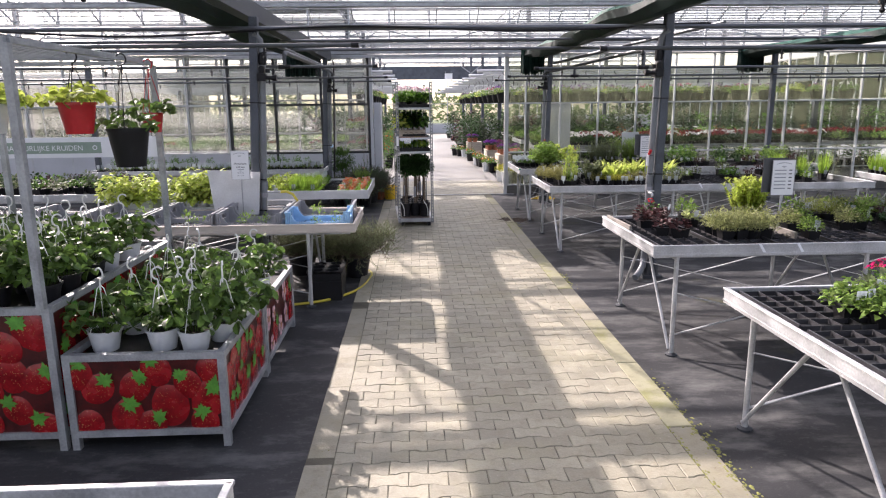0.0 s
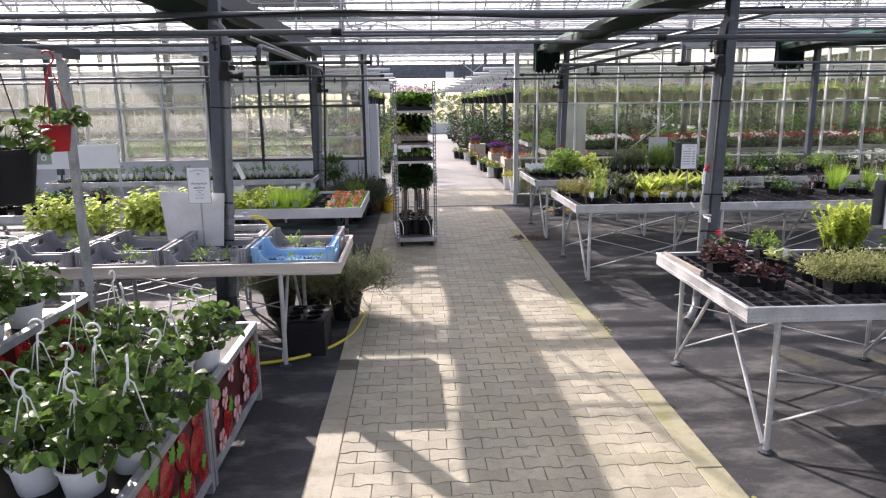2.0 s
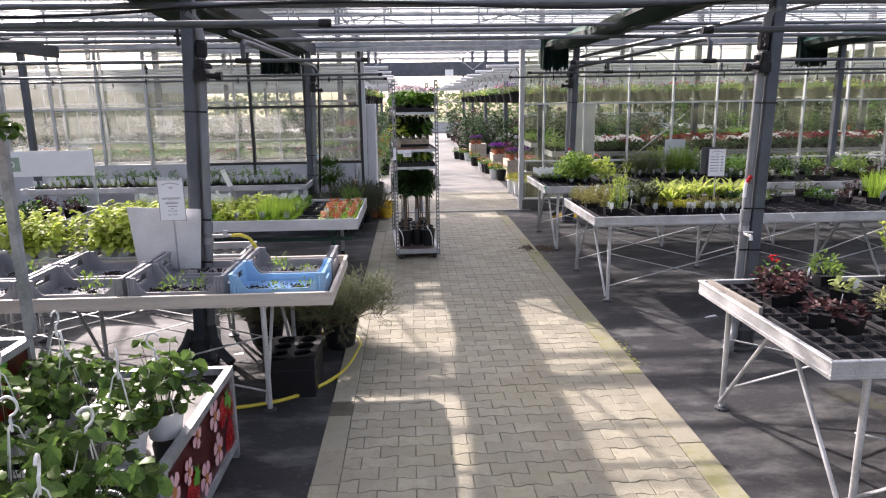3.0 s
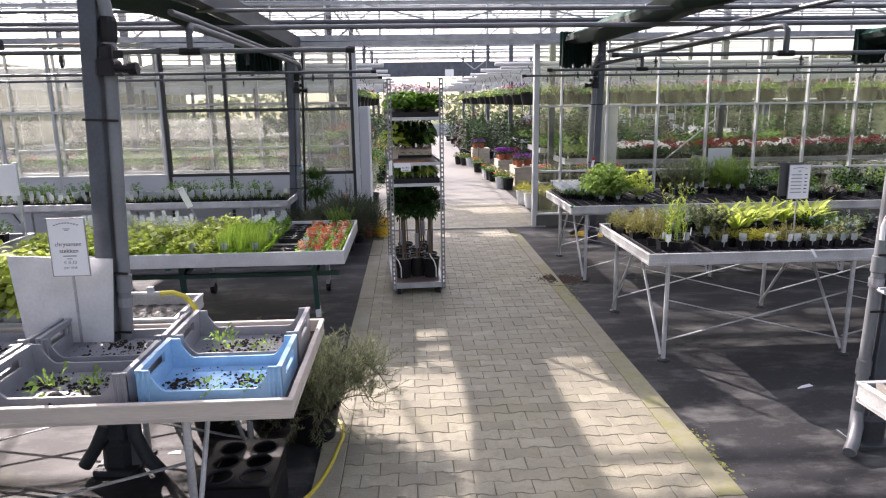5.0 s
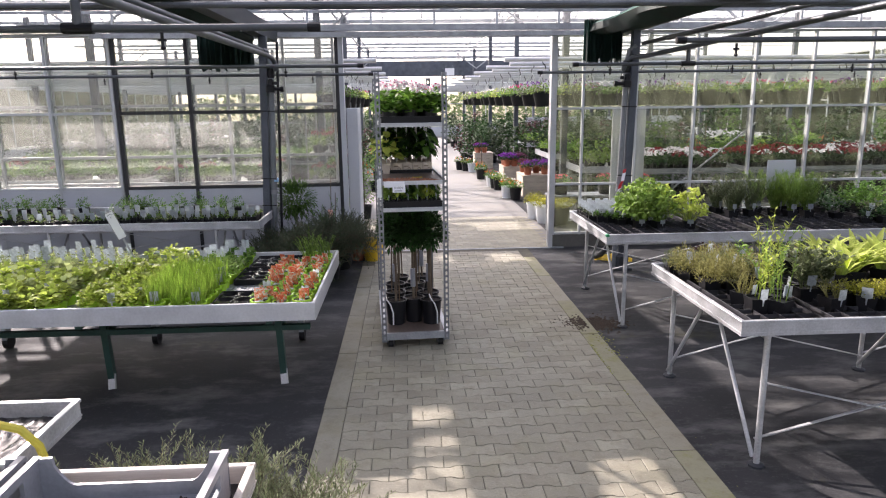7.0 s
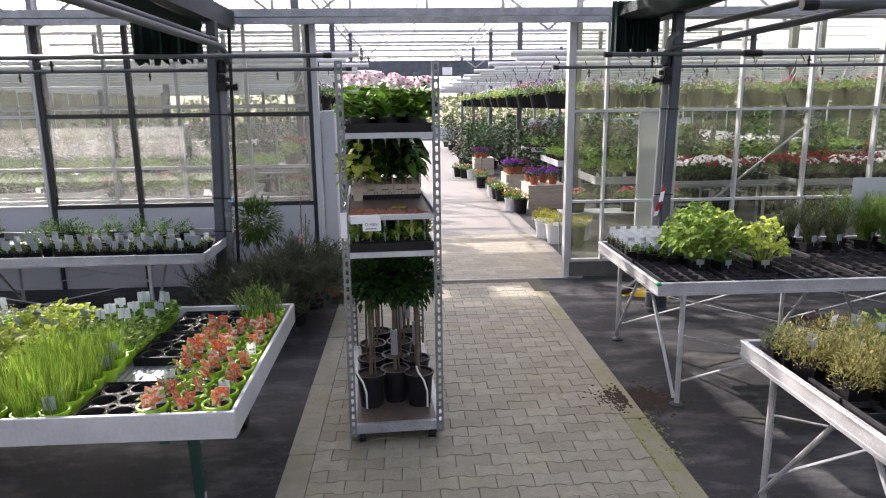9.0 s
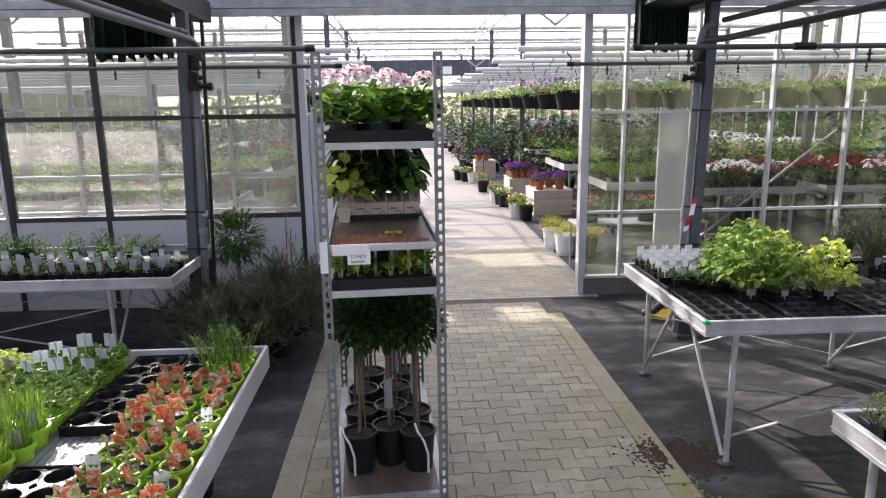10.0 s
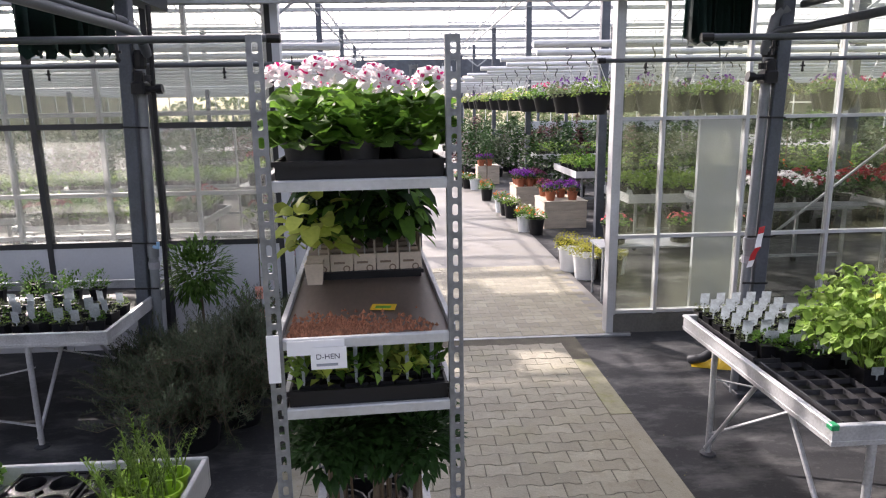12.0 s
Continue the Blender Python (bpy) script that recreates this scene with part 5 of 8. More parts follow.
# ---- crates on the wooden edged bench ----
def crate(mat, label):
    """Open nursery crate, 0.60 by 0.40: low long sides, high ribbed corners, grooved floor."""
    c = thing("nursery_crate", label, "crate", "nursery crates")
    w, d, h, lo = 0.60, 0.40, 0.155, 0.06
    rows = [(0.0, 0.008)] + [(0.008 + k * (d - 0.016) / 136, 0.0125 if k % 4 in (1, 2) else 0.008) for k in range(137)] + [(d, 0.008)]
    vs = [v for y, z in rows for v in ((0.0, y, z), (w, y, z))] + [(0, 0, 0), (w, 0, 0), (0, d, 0), (w, d, 0)]
    n = 2 * len(rows)
    g = Geo().add(vs, [(2 * k, 2 * k + 1, 2 * k + 3, 2 * k + 2) for k in range(len(rows) - 1)] + [(n, n + 2, n + 3, n + 1), (n, n + 1, 1, 0), (n + 3, n + 2, n - 2, n - 1)])
    part("floor_plate", g, mat, c)
    def side(y):
        """A long side in one piece: low in the middle, swept up to the corners."""
        t, n = 0.012, 7
        top = [(0.0, h), (0.055, h)] + [(0.06 + 0.06 * k / n, lo + (h * 0.8 - lo) * (1 - math.sin(math.pi / 2 * k / n))) for k in range(n + 1)]
        top += [(w - x, z) for x, z in reversed(top)]
        vs = [v for x, z in top for v in ((x, y, 0.0), (x, y, z), (x, y + t, 0.0), (x, y + t, z))]
        fs = []
        for k in range(len(top) - 1):
            o = 4 * k
            fs += [(o, o + 4, o + 5, o + 1), (o + 2, o + 3, o + 7, o + 6), (o + 1, o + 5, o + 7, o + 3)]
        return Geo().add(vs, fs)

    def rib_plate(x0, y, out):
        """Ribbed corner cover, one folded sheet."""
        pts = [(x0 + 0.002 + 0.0047 * k, y + out * (0.006 if k % 4 in (1, 2) else 0.0006)) for k in range(13)]
        vs = [v for a, b in pts for v in ((a, b, 0.0), (a, b, h - 0.006))]
        return Geo().add(vs, [(2 * k, 2 * k + 2, 2 * k + 3, 2 * k + 1) for k in range(12)])
    for y in (0.0, d - 0.012):
        part("long_side", side(y), mat, c)
        for x0 in (0.0, w - 0.06):
            part("rib_plate", rib_plate(x0, y if y == 0 else y + 0.012, -1 if y == 0 else 1), mat, c)
    for x in (0.0, w - 0.014):
        part("end_wall", Geo().box(x, x + 0.014, 0.012, d - 0.012, 0, h * 0.52).box(x, x + 0.014, 0.012, d - 0.012, h * 0.82, h)
             .box(x, x + 0.014, 0.012, 0.10, h * 0.52, h * 0.82).box(x, x + 0.014, d - 0.10, d - 0.012, h * 0.52, h * 0.82)
             .box(x - 0.004, x + 0.018, -0.001, d + 0.001, h - 0.012, h + 0.003), mat, c)
    return c


zc = 0.737
blue = crate(BLUEPLASTIC, "light blue plastic nursery crate with spilled soil")
blue.matrix_basis = pose(-1.71, 5.92, zc)
grey = crate(GREYPLASTIC, "grey plastic nursery crate with spilled soil")
spread([grey], [pose(-1.71, 6.36, zc)] + [pose(-1.71 - 0.63 * i, y, zc, 0, 0, RNG.uniform(-1.2, 1.2)) for i in range(1, 5) for y in (5.90, 6.36)])


def soil_spill(x0, x1, y0, y1, z, n, seed):
    """Loose crumbs of soil."""
    r, g = random.Random(seed), Geo()
    cl = [(r.uniform(x0 + .05, x1 - .05), r.uniform(y0 + .05, y1 - .05)) for _ in range(5)]
    for _ in range(n):
        if r.random() < 0.6:
            cx, cy = r.choice(cl)
            x, y, s = r.gauss(cx, 0.045), r.gauss(cy, 0.034), r.uniform(0.003, 0.012)
        else:
            x, y, s = r.uniform(x0, x1), r.uniform(y0, y1), r.uniform(0.002, 0.006)
        x, y = min(x1, max(x0, x)), min(y1, max(y0, y))
        vs = [(x + s * r.uniform(.6, 1.3) * math.cos(a), y + s * r.uniform(.6, 1.3) * math.sin(a), z) for a in (0, 1.25, 2.5, 3.8, 5.0)]
        vs += [((v[0] + x) / 2 + s * r.uniform(-.2, .2), (v[1] + y) / 2 + s * r.uniform(-.2, .2), z + s * r.uniform(0.6, 1.0)) for v in vs]
        g.add(vs, [(k, (k + 1) % 5, 5 + (k + 1) % 5, 5 + k) for k in range(5)] + [(5, 6, 7, 8, 9)])
    ob = new("soil_crumbs", g.mesh("soil_crumbs", SOIL))
    return tagged(ob, "dark crumbs of potting soil in the crates", "soil", kind="stuff")


k = 0
for i in range(4):
    for y in (5.92, 6.36):
        soil_spill(-1.67 - 0.63 * i, -1.15 - 0.63 * i, y + 0.03, y + 0.37, zc + 0.0125, 260, 100 + k)
        k += 1
seedling = plant("seedling", "small leafy chrysanthemum cutting in black soil plug", "seedling", "chrysanthemum cuttings",
                 Geo().lathe([(0, 0), (0.03, 0), (0.026, 0.014), (0.012, 0.024), (0, 0.026)], 9), SOIL, dome(71, 34, 0.055, 0.085, 0.034, 0.013, 0.02, 0.9), LEAF_HERB)
seedling2 = plant("seedling", "small leafy chrysanthemum cutting in black soil plug", "seedling", "chrysanthemum cuttings",
                  Geo().lathe([(0, 0), (0.034, 0), (0.027, 0.012), (0.014, 0.02), (0, 0.021)], 9), SOIL, dome(72, 28, 0.05, 0.06, 0.032, 0.012, 0.02, 0.7), LEAF_HERB)
zs = zc + 0.0125
spread([seedling, seedling2], [pose(x, y, zs, 0, 0, a) @ Matrix.Diagonal((1.0 + 0.15 * (k % 3), 1.0 + 0.15 * (k % 3), 0.95 + 0.4 * (k % 3), 1)) for k, (x, y, a) in enumerate(((-1.42, 5.95, 10), (-1.24, 5.98, 80), (-1.48, 6.42, 120), (-1.30, 6.44, 50), (-1.92, 5.98, 200), (-2.06, 5.94, 30),
                                                                    (-1.80, 6.5, 70), (-2.5, 5.97, 140), (-2.62, 6.02, 15), (-2.4, 6.5, 222), (-3.0, 6.0, 90), (-3.2, 6.45, 10), (-3.6, 6.0, 40)))])

panel = thing("white_sheet", "white plastic sheet leaning against the post", "sheet", at=pose(-2.355, 6.67, 0.765, -4, 0, -4))
part("sheet", Geo().add([(-0.22, 0, 0), (0.24, 0, 0), (0.27, 0, 0.44), (-0.28, 0, 0.46), (-0.22, 0.008, 0), (0.24, 0.008, 0), (0.27, 0.008, 0.44), (-0.28, 0.008, 0.46)],
                        [(0, 1, 2, 3), (7, 6, 5, 4), (0, 4, 5, 1), (1, 5, 6, 2), (2, 6, 7, 3), (3, 7, 4, 0)]), BENCHWHITE, panel)


def text_part(body, size, mat, parent, x, y, z):
    cu = bpy.data.curves.new("lettering", "FONT")
    cu.body, cu.size, cu.align_x, cu.extrude = body, size, "CENTER", 0.0004
    cu.materials.append(mat)
    ob = new("lettering", cu)
    ob.parent = parent
    ob.matrix_local = pose(x, y, z, 90, 0, 0)
    return ob


def price_sign(x, y, z, w, h, stake, label, lines=True, back=False, words=()):
    """A price card in a clear frame on a stake."""
    s = thing("price_sign", label, "sign", "price signs", pose(x, y, z))
    part("stake", Geo().bar((0, 0.006, -stake), (0, 0.006, h * 0.5), 0.012, 0.006), GALV, s)
    part("card", Geo().box(-w / 2, w / 2, -0.003, 0.0, 0, h), CARD, s)
    part("card_rim", Geo().box(-w / 2 - 0.004, -w / 2, -0.005, 0.002, -0.004, h + 0.004).box(w / 2, w / 2 + 0.004, -0.005, 0.002, -0.004, h + 0.004)
         .box(-w / 2, w / 2, -0.005, 0.002, -0.004, 0).box(-w / 2, w / 2, -0.005, 0.002, h, h + 0.004), GREYPLASTIC, s)
    g = Geo()
    for k in range(9):
        a = -0.5 + k / 8
        zz = h * 0.88 + h * 0.05 * math.cos(a * 2.6)
        g.box(a * w * 0.62 - w * 0.03, a * w * 0.62 + w * 0.03, -0.0045, -0.0034, zz - 0.003, zz + 0.003)
    g.box(-w * 0.1, w * 0.1, -0.0045, -0.0034, h * 0.82, h * 0.835).box(-w * 0.05, w * 0.05, -0.0045, -0.0034, h * 0.795, h * 0.81)
    part("heading_bar", g, GREYINK, s)
    for t, zz, sz in words:
        text_part(t, sz, INK, s, 0, -0.0035, zz)
    if lines:
        for k in range(6):
            zz = h * (0.70 - 0.105 * k)
            part("text_bar", Geo().box(-w * 0.40, w * 0.12, -0.0045, -0.0034, zz, zz + h * 0.028), GREYINK, s)
            part("price_bar", Geo().box(w * 0.24, w * 0.38, -0.0045, -0.0034, zz, zz + h * 0.028), INK, s)
    if back:
        part("backing", Geo().box(-w / 2 - 0.07, w / 2 - 0.05, 0.02, 0.028, 0.02, h + 0.02), material("dark_backing", (0.06, 0.065, 0.07), 0.5, 0, 0.1, 5, 50, 0.05), s)
    return s


cs = price_sign(-2.267, 6.63, 1.135, 0.178, 0.29, 0.39, "white price card for chrysanthemum cuttings on a stake", False,
                words=(("chrysanten", 0.152, 0.030), ("stekken", 0.118, 0.030)))
part("text_bar", Geo().box(-0.03, 0.035, -0.0045, -0.0034, 0.098, 0.104), GREYINK, cs)
part("text_bar", Geo().box(-0.012, 0.012, -0.0045, -0.0034, 0.084, 0.089), GREYINK, cs)
text_part("\u20ac 0.30", 0.024, GREYINK, cs, 0, -0.0035, 0.060)
text_part("per stuk", 0.020, GREYINK, cs, 0, -0.0035, 0.036)
price_sign(2.60, 5.17, 1.09, 0.19, 0.29, 0.29, "white price list in a frame on a bench stake", True, True)
price_sign(2.58, 8.50, 1.165, 0.17, 0.27, 0.37, "white price list in a frame on a bench stake", True, True)
price_sign(-2.75, 10.05, 0.97, 0.06, 0.22, 0.33, "narrow white sign leaning over the herbs", False).rotation_euler = (0, radians(-22), radians(20))
board = thing("sign_back", "grey back of a sign board on a stake", "sign", "price signs", pose(3.32, 11.50, 0.06))
part("board", Geo().box(-0.15, 0.15, 0, 0.01, 1.0, 1.30, 0.003), PANELGREY, board)
part("stake", Geo().bar((0, 0.02, 0.715), (0, 0.02, 1.2), 0.012), GALV, board)

# pot carrier, hose, rosemary under the crate bench
carrier = thing("pot_carrier", "stack of black plastic pot carriers with round holes", "tray stack", at=pose(-1.55, 6.02, 0))
part("body", Geo().box(0, 0.33, 0, 0.42, 0, 0.20, 0.01), BLACKPLASTIC, carrier)
for a in ((0, 0.33, 0, 0.006), (0, 0.33, 0.414, 0.42), (0, 0.006, 0.006, 0.414), (0.324, 0.33, 0.006, 0.414)):
    part("wall", Geo().box(*a, 0.20, 0.27), BLACKPLASTIC, carrier)
plate, holes = Geo(), [(0.088 + 0.155 * i, 0.08 + 0.13 * j) for i in range(2) for j in range(3)]
for cx, cy in holes:
    x0, x1 = (-0.008, 0.1655) if cx < 0.165 else (0.1655, 0.338)
    y0, y1 = cy - 0.065 if cy > 0.1 else -0.008, cy + 0.065 if cy < 0.3 else 0.428
    ring = [(cx + 0.06 * math.cos(6.2832 * k / 16), cy + 0.06 * math.sin(6.2832 * k / 16)) for k in range(16)]
    box = []
    for k in range(16):
        c, sn = math.cos(6.2832 * k / 16), math.sin(6.2832 * k / 16)
        f = min(((x1 - cx) if c > 0 else (cx - x0)) / max(abs(c), 1e-6), ((y1 - cy) if sn > 0 else (cy - y0)) / max(abs(sn), 1e-6))
        box.append((cx + f * c, cy + f * sn))
    for k in (2, 6, 10, 14):
        box[k] = (x1 if k in (2, 14) else x0, y1 if k in (2, 6) else y0)
    vs = [(a, b, z) for z in (0.278, 0.29) for p in (ring, box) for a, b in p]
    plate.add(vs, [q for k in range(16) for q in ((32 + k, 48 + k, 48 + (k + 1) % 16, 32 + (k + 1) % 16), (k, (k + 1) % 16, 16 + (k + 1) % 16, 16 + k), (k, 32 + k, 32 + (k + 1) % 16, (k + 1) % 16))])
part("top_plate", plate.weld(), BLACKPLASTIC, carrier)
for cx, cy in holes:
    part("hole_ring", Geo().lathe([(0.056, 0.0), (0.060, 0.006), (0.066, 0.0)], 16, cx, cy, 0.2905), BLACKPLASTIC, carrier)
hose = thing("garden_hose", "yellow garden hose lying on the floor", "hose")
pts = [(-2.5, 5.80), (-2.1, 5.82), (-1.74, 5.86), (-1.45, 5.95), (-1.25, 6.12), (-1.10, 6.36), (-1.03, 6.62), (-1.0, 6.86), (-0.99, 7.0), (-1.05, 7.2), (-1.25, 7.3), (-1.6, 7.25)]
sm = []
for i in range(len(pts) - 1):
    p0, p1, p2, p3 = (Vector((*pts[max(0, min(len(pts) - 1, i + o))], 0)) for o in (-1, 0, 1, 2))
    for s in (0, 0.33, 0.66):
        sm.append(0.5 * (2 * p1 + (p2 - p0) * s + (2 * p0 - 5 * p1 + 4 * p2 - p3) * s * s + (3 * p1 - p0 - 3 * p2 + p3) * s ** 3) + Vector((0, 0, 0.014)))
part("hose", Geo().tube(sm, 0.013, 8), HOSE, hose, smooth=True)
tap = thing("tap_hose", "yellow hose on a brass tap at the post", "hose", at=pose(-1.97, 6.80, 0.98))
part("tap", Geo().tube([(-0.1, 0, 0.0), (0.06, 0, 0.0)], 0.014, 8).box(0.0, 0.03, -0.014, 0.014, 0.0, 0.04), ALU, tap)
part("hose", Geo().tube([(0.06, 0, 0), (0.12, 0.02, 0.0), (0.18, 0.04, -0.03), (0.22, 0.06, -0.10), (0.235, 0.07, -0.20), (0.23, 0.08, -0.235)], 0.014, 8), HOSE, tap, smooth=True)

LEAF_SHRUB = leafmat("dark_rosemary_needle", (0.10, 0.135, 0.075), (0.05, 0.07, 0.038), 0.25)


def rosemary(x, y, R, H, seed, label, potr=0.16, stems=46, leafm=None, shoots_each=11, needle=(0.020, 0.034, 0.0052), fall=2.1):
    """Straggly rosemary: arching woody stems with upright needle-set side shoots."""
    r, wood, needles = random.Random(seed), Geo(), Geo()
    for k in range(stems):
        a = r.uniform(0, 6.2832)
        reach, rise = R * math.sqrt(r.uniform(0.03, 1.0)) * r.uniform(0.8, 1.25), H * r.uniform(0.45, 1.05)
        side = Vector((math.cos(a), math.sin(a), 0))
        bow_over = r.uniform(1.5, fall)
        swerve = Vector((-side.y, side.x, 0)) * r.uniform(-0.12, 0.12)
        pts = [Vector((0.04 * side.x, 0.04 * side.y, 0.2)) + side * (reach * t ** 0.8) + swerve * (t * t) + Vector((0, 0, (rise - 0.12) * math.sin(t * bow_over))) for t in (0, 0.2, 0.4, 0.6, 0.8, 1.0)]
        wood.tube(pts, 0.0045, 4, False, 0.0018)
        shoots = [(pts[-1], (pts[-1] - pts[-2]).normalized() + Vector((0, 0, 0.6)))]
        for _ in range(shoots_each):
            t = r.uniform(0.2, 1.0) * 4.999
            i = int(t)
            b = r.uniform(0, 6.2832)
            shoots.append((pts[i].lerp(pts[i + 1], t - i), Vector((math.cos(b) * 0.7, math.sin(b) * 0.7, r.uniform(0.2, 1.2))) + side * 0.5))
        for p, d in shoots:
            d = d.normalized()
            length, bow = r.uniform(0.07, 0.20), Vector((r.uniform(-0.4, 0.4), r.uniform(-0.4, 0.4), r.uniform(-0.2, 0.5)))
            line = [p + d * (length * q) + bow * (length * q * q) for q in (0, 0.5, 1.0)]
            wood.tube(line, 0.0016, 3, False, 0.0008)
            for m in range(int(length * 190)):
                q = 0.1 + 0.9 * m / (length * 190)
                c = p + d * (length * q) + bow * (length * q * q)
                b = 2.4 * m + r.uniform(-0.4, 0.4)
                needles.leaf(c, Vector((math.cos(b), math.sin(b), 0.3)) + d * 1.1, r.uniform(needle[0], needle[1]), needle[2], 0.1, 0.05)
    t = thing("rosemary_bush", label, "potted shrub", "rosemary bushes", pose(x, y, 0))
    part("pot", pot_geo(potr, potr * 0.75, 0.22, 16), BLACKPLASTIC, t, smooth=True)
    part("soil", soil_geo(potr - 0.01, 0.205), SOIL, t)
    part("wood", wood, BARK, t)
    part("foliage", needles, leafm or LEAF_ROSEMARY, t)


ROSE_L, ROSE_D = "sprawling grey-green rosemary in a black pot", "wide dark rosemary bush in a black pot"
rosemary(-1.15, 7.00, 0.37, 0.39, 81, ROSE_L, stems=80, fall=3.3, potr=0.15)
rosemary(-1.78, 7.16, 0.30, 0.31, 82, ROSE_L, stems=52, fall=3.0)
rosemary(-1.46, 7.22, 0.32, 0.33, 83, ROSE_L, stems=60, fall=3.0)
rosemary(-1.46, 12.36, 0.48, 0.50, 84, ROSE_D, stems=120, leafm=LEAF_SHRUB, shoots_each=9, needle=(0.022, 0.036, 0.0062), fall=3.1)
rosemary(-1.90, 12.46, 0.38, 0.37, 85, ROSE_D, stems=110, leafm=LEAF_SHRUB, shoots_each=9, needle=(0.022, 0.036, 0.0062), fall=3.1)
rosemary(-1.36, 12.90, 0.36, 0.50, 86, ROSE_D, stems=80, leafm=LEAF_SHRUB, shoots_each=9, needle=(0.022, 0.036, 0.0062), fall=3.1)
rosemary(-1.66, 12.06, 0.42, 0.36, 87, ROSE_D, stems=90, leafm=LEAF_SHRUB, shoots_each=8, needle=(0.022, 0.036, 0.0062), fall=3.1)

LEAF_BALL = leafmat("ball_tree_leaf", (0.085, 0.17, 0.03), (0.04, 0.09, 0.018), 0.3)


def standard_tree(x, y, z, trunk, head, seed, label, n=260, L=0.075, W=0.02, leafm=None, potr=0.12, name="standard_tree"):
    t = thing(name, label, "small tree", "standard trees", pose(x, y, z))
    part("pot", pot_geo(potr, potr * 0.8, 0.21, 14), BLACKPLASTIC, t, smooth=True)
    part("soil", soil_geo(potr - 0.01, 0.195), SOIL, t)
    part("trunk", Geo().tube([(0, 0, 0.19), (0.008, 0.005, trunk * 0.6), (0, 0, trunk + head * 0.5)], 0.011, 7), BARK, t)
    r, g = random.Random(seed), Geo()
    for _ in range(n):
        d = Vector((r.gauss(0, 1), r.gauss(0, 1), r.gauss(0, 0.9))).normalized()
        p = Vector((0, 0, trunk + head * 0.9)) + d * head * r.uniform(0.35, 0.95)
        g.leaf(p, d + Vector((r.uniform(-.6, .6), r.uniform(-.6, .6), r.uniform(-.3, .6))), L * r.uniform(.7, 1.2), W, 0.2, 0.2)
    part("crown", g, leafm or LEAF_DARK, t)
    return t


standard_tree(-1.92, 13.2, 0, 0.60, 0.25, 91, "small ball headed tree in a black pot", 1100, 0.085, 0.024, LEAF_BALL)
for x, y, s in ((-1.52, 13.35, 0.9), (-1.45, 13.15, 0.7)):
    t = thing("climber_cane", "thin climbing plant tied to a cane with a label", "potted plant", "", pose(x, y, 0))
    part("pot", pot_geo(0.09, 0.07, 0.16), BLACKPLASTIC, t, smooth=True)
    part("cane", Geo().tube([(0, 0, 0.1), (0.03, 0, s + 0.2)], 0.005, 5), BARK, t)
    part("foliage", twiggy(int(s * 100), 7, s * 0.8, 0.35, 30, 0.05, 0.016, 0.15), LEAF_MID, t)
    part("plant_label", Geo().box(-0.02, 0.04, -0.03, -0.027, 0.62 * s, 0.62 * s + 0.1), ORANGELABEL, t)

# ---- herb table ----
zh = 0.644


def herb_spots(x0, x1, y0, y1, nx, ny, jit):
    """Pot places on the herb table, from metres left of its edge and from its front."""
    return spots(-1.135 - x0, -1.135 - x1, 8.99 + y0, 8.99 + y1, zh, nx, ny, jit)


lime_pot = pot_geo(0.058, 0.044, 0.072)


def herb(label, leaves, leafm, tag=None, tagmat=None, extra=(), group="herb pots", category="potted herb"):
    return plant("herb_pot", label, category, group, lime_pot, LIMEPLASTIC, leaves, leafm, soil_geo(0.055, 0.062) if "orange" in label else None, tag, tagmat, extra)


def picture_label(seed, back=0.0, aside=0.0, keep=range(12), lift=0.0):
    """A large picture label of stiff paper, a little bent."""
    r, g = random.Random(seed), Geo()
    turn, tilt, lean = r.uniform(-0.7, 0.7), r.uniform(-0.05, 0.45), r.uniform(-0.25, 0.25)
    vs = []
    for j in range(5):
        for i in range(4):
            x, z = (i - 1.5) * 0.0175 + lean * 0.02 * j, 0.0215 * j
            y = -tilt * z + 0.007 * math.cos((i - 1.5) * 1.2 + lean * 6) - lift
            vs.append((aside + x * math.cos(turn) - y * math.sin(turn), back - 0.03 + x * math.sin(turn) + y * math.cos(turn), 0.055 + z + r.uniform(-0.003, 0.003)))
    fs = [(j * 4 + i, j * 4 + i + 1, j * 4 + i + 5, j * 4 + i + 4) for j in range(4) for i in range(3)]
    return g.add(vs, [fs[k] for k in keep])


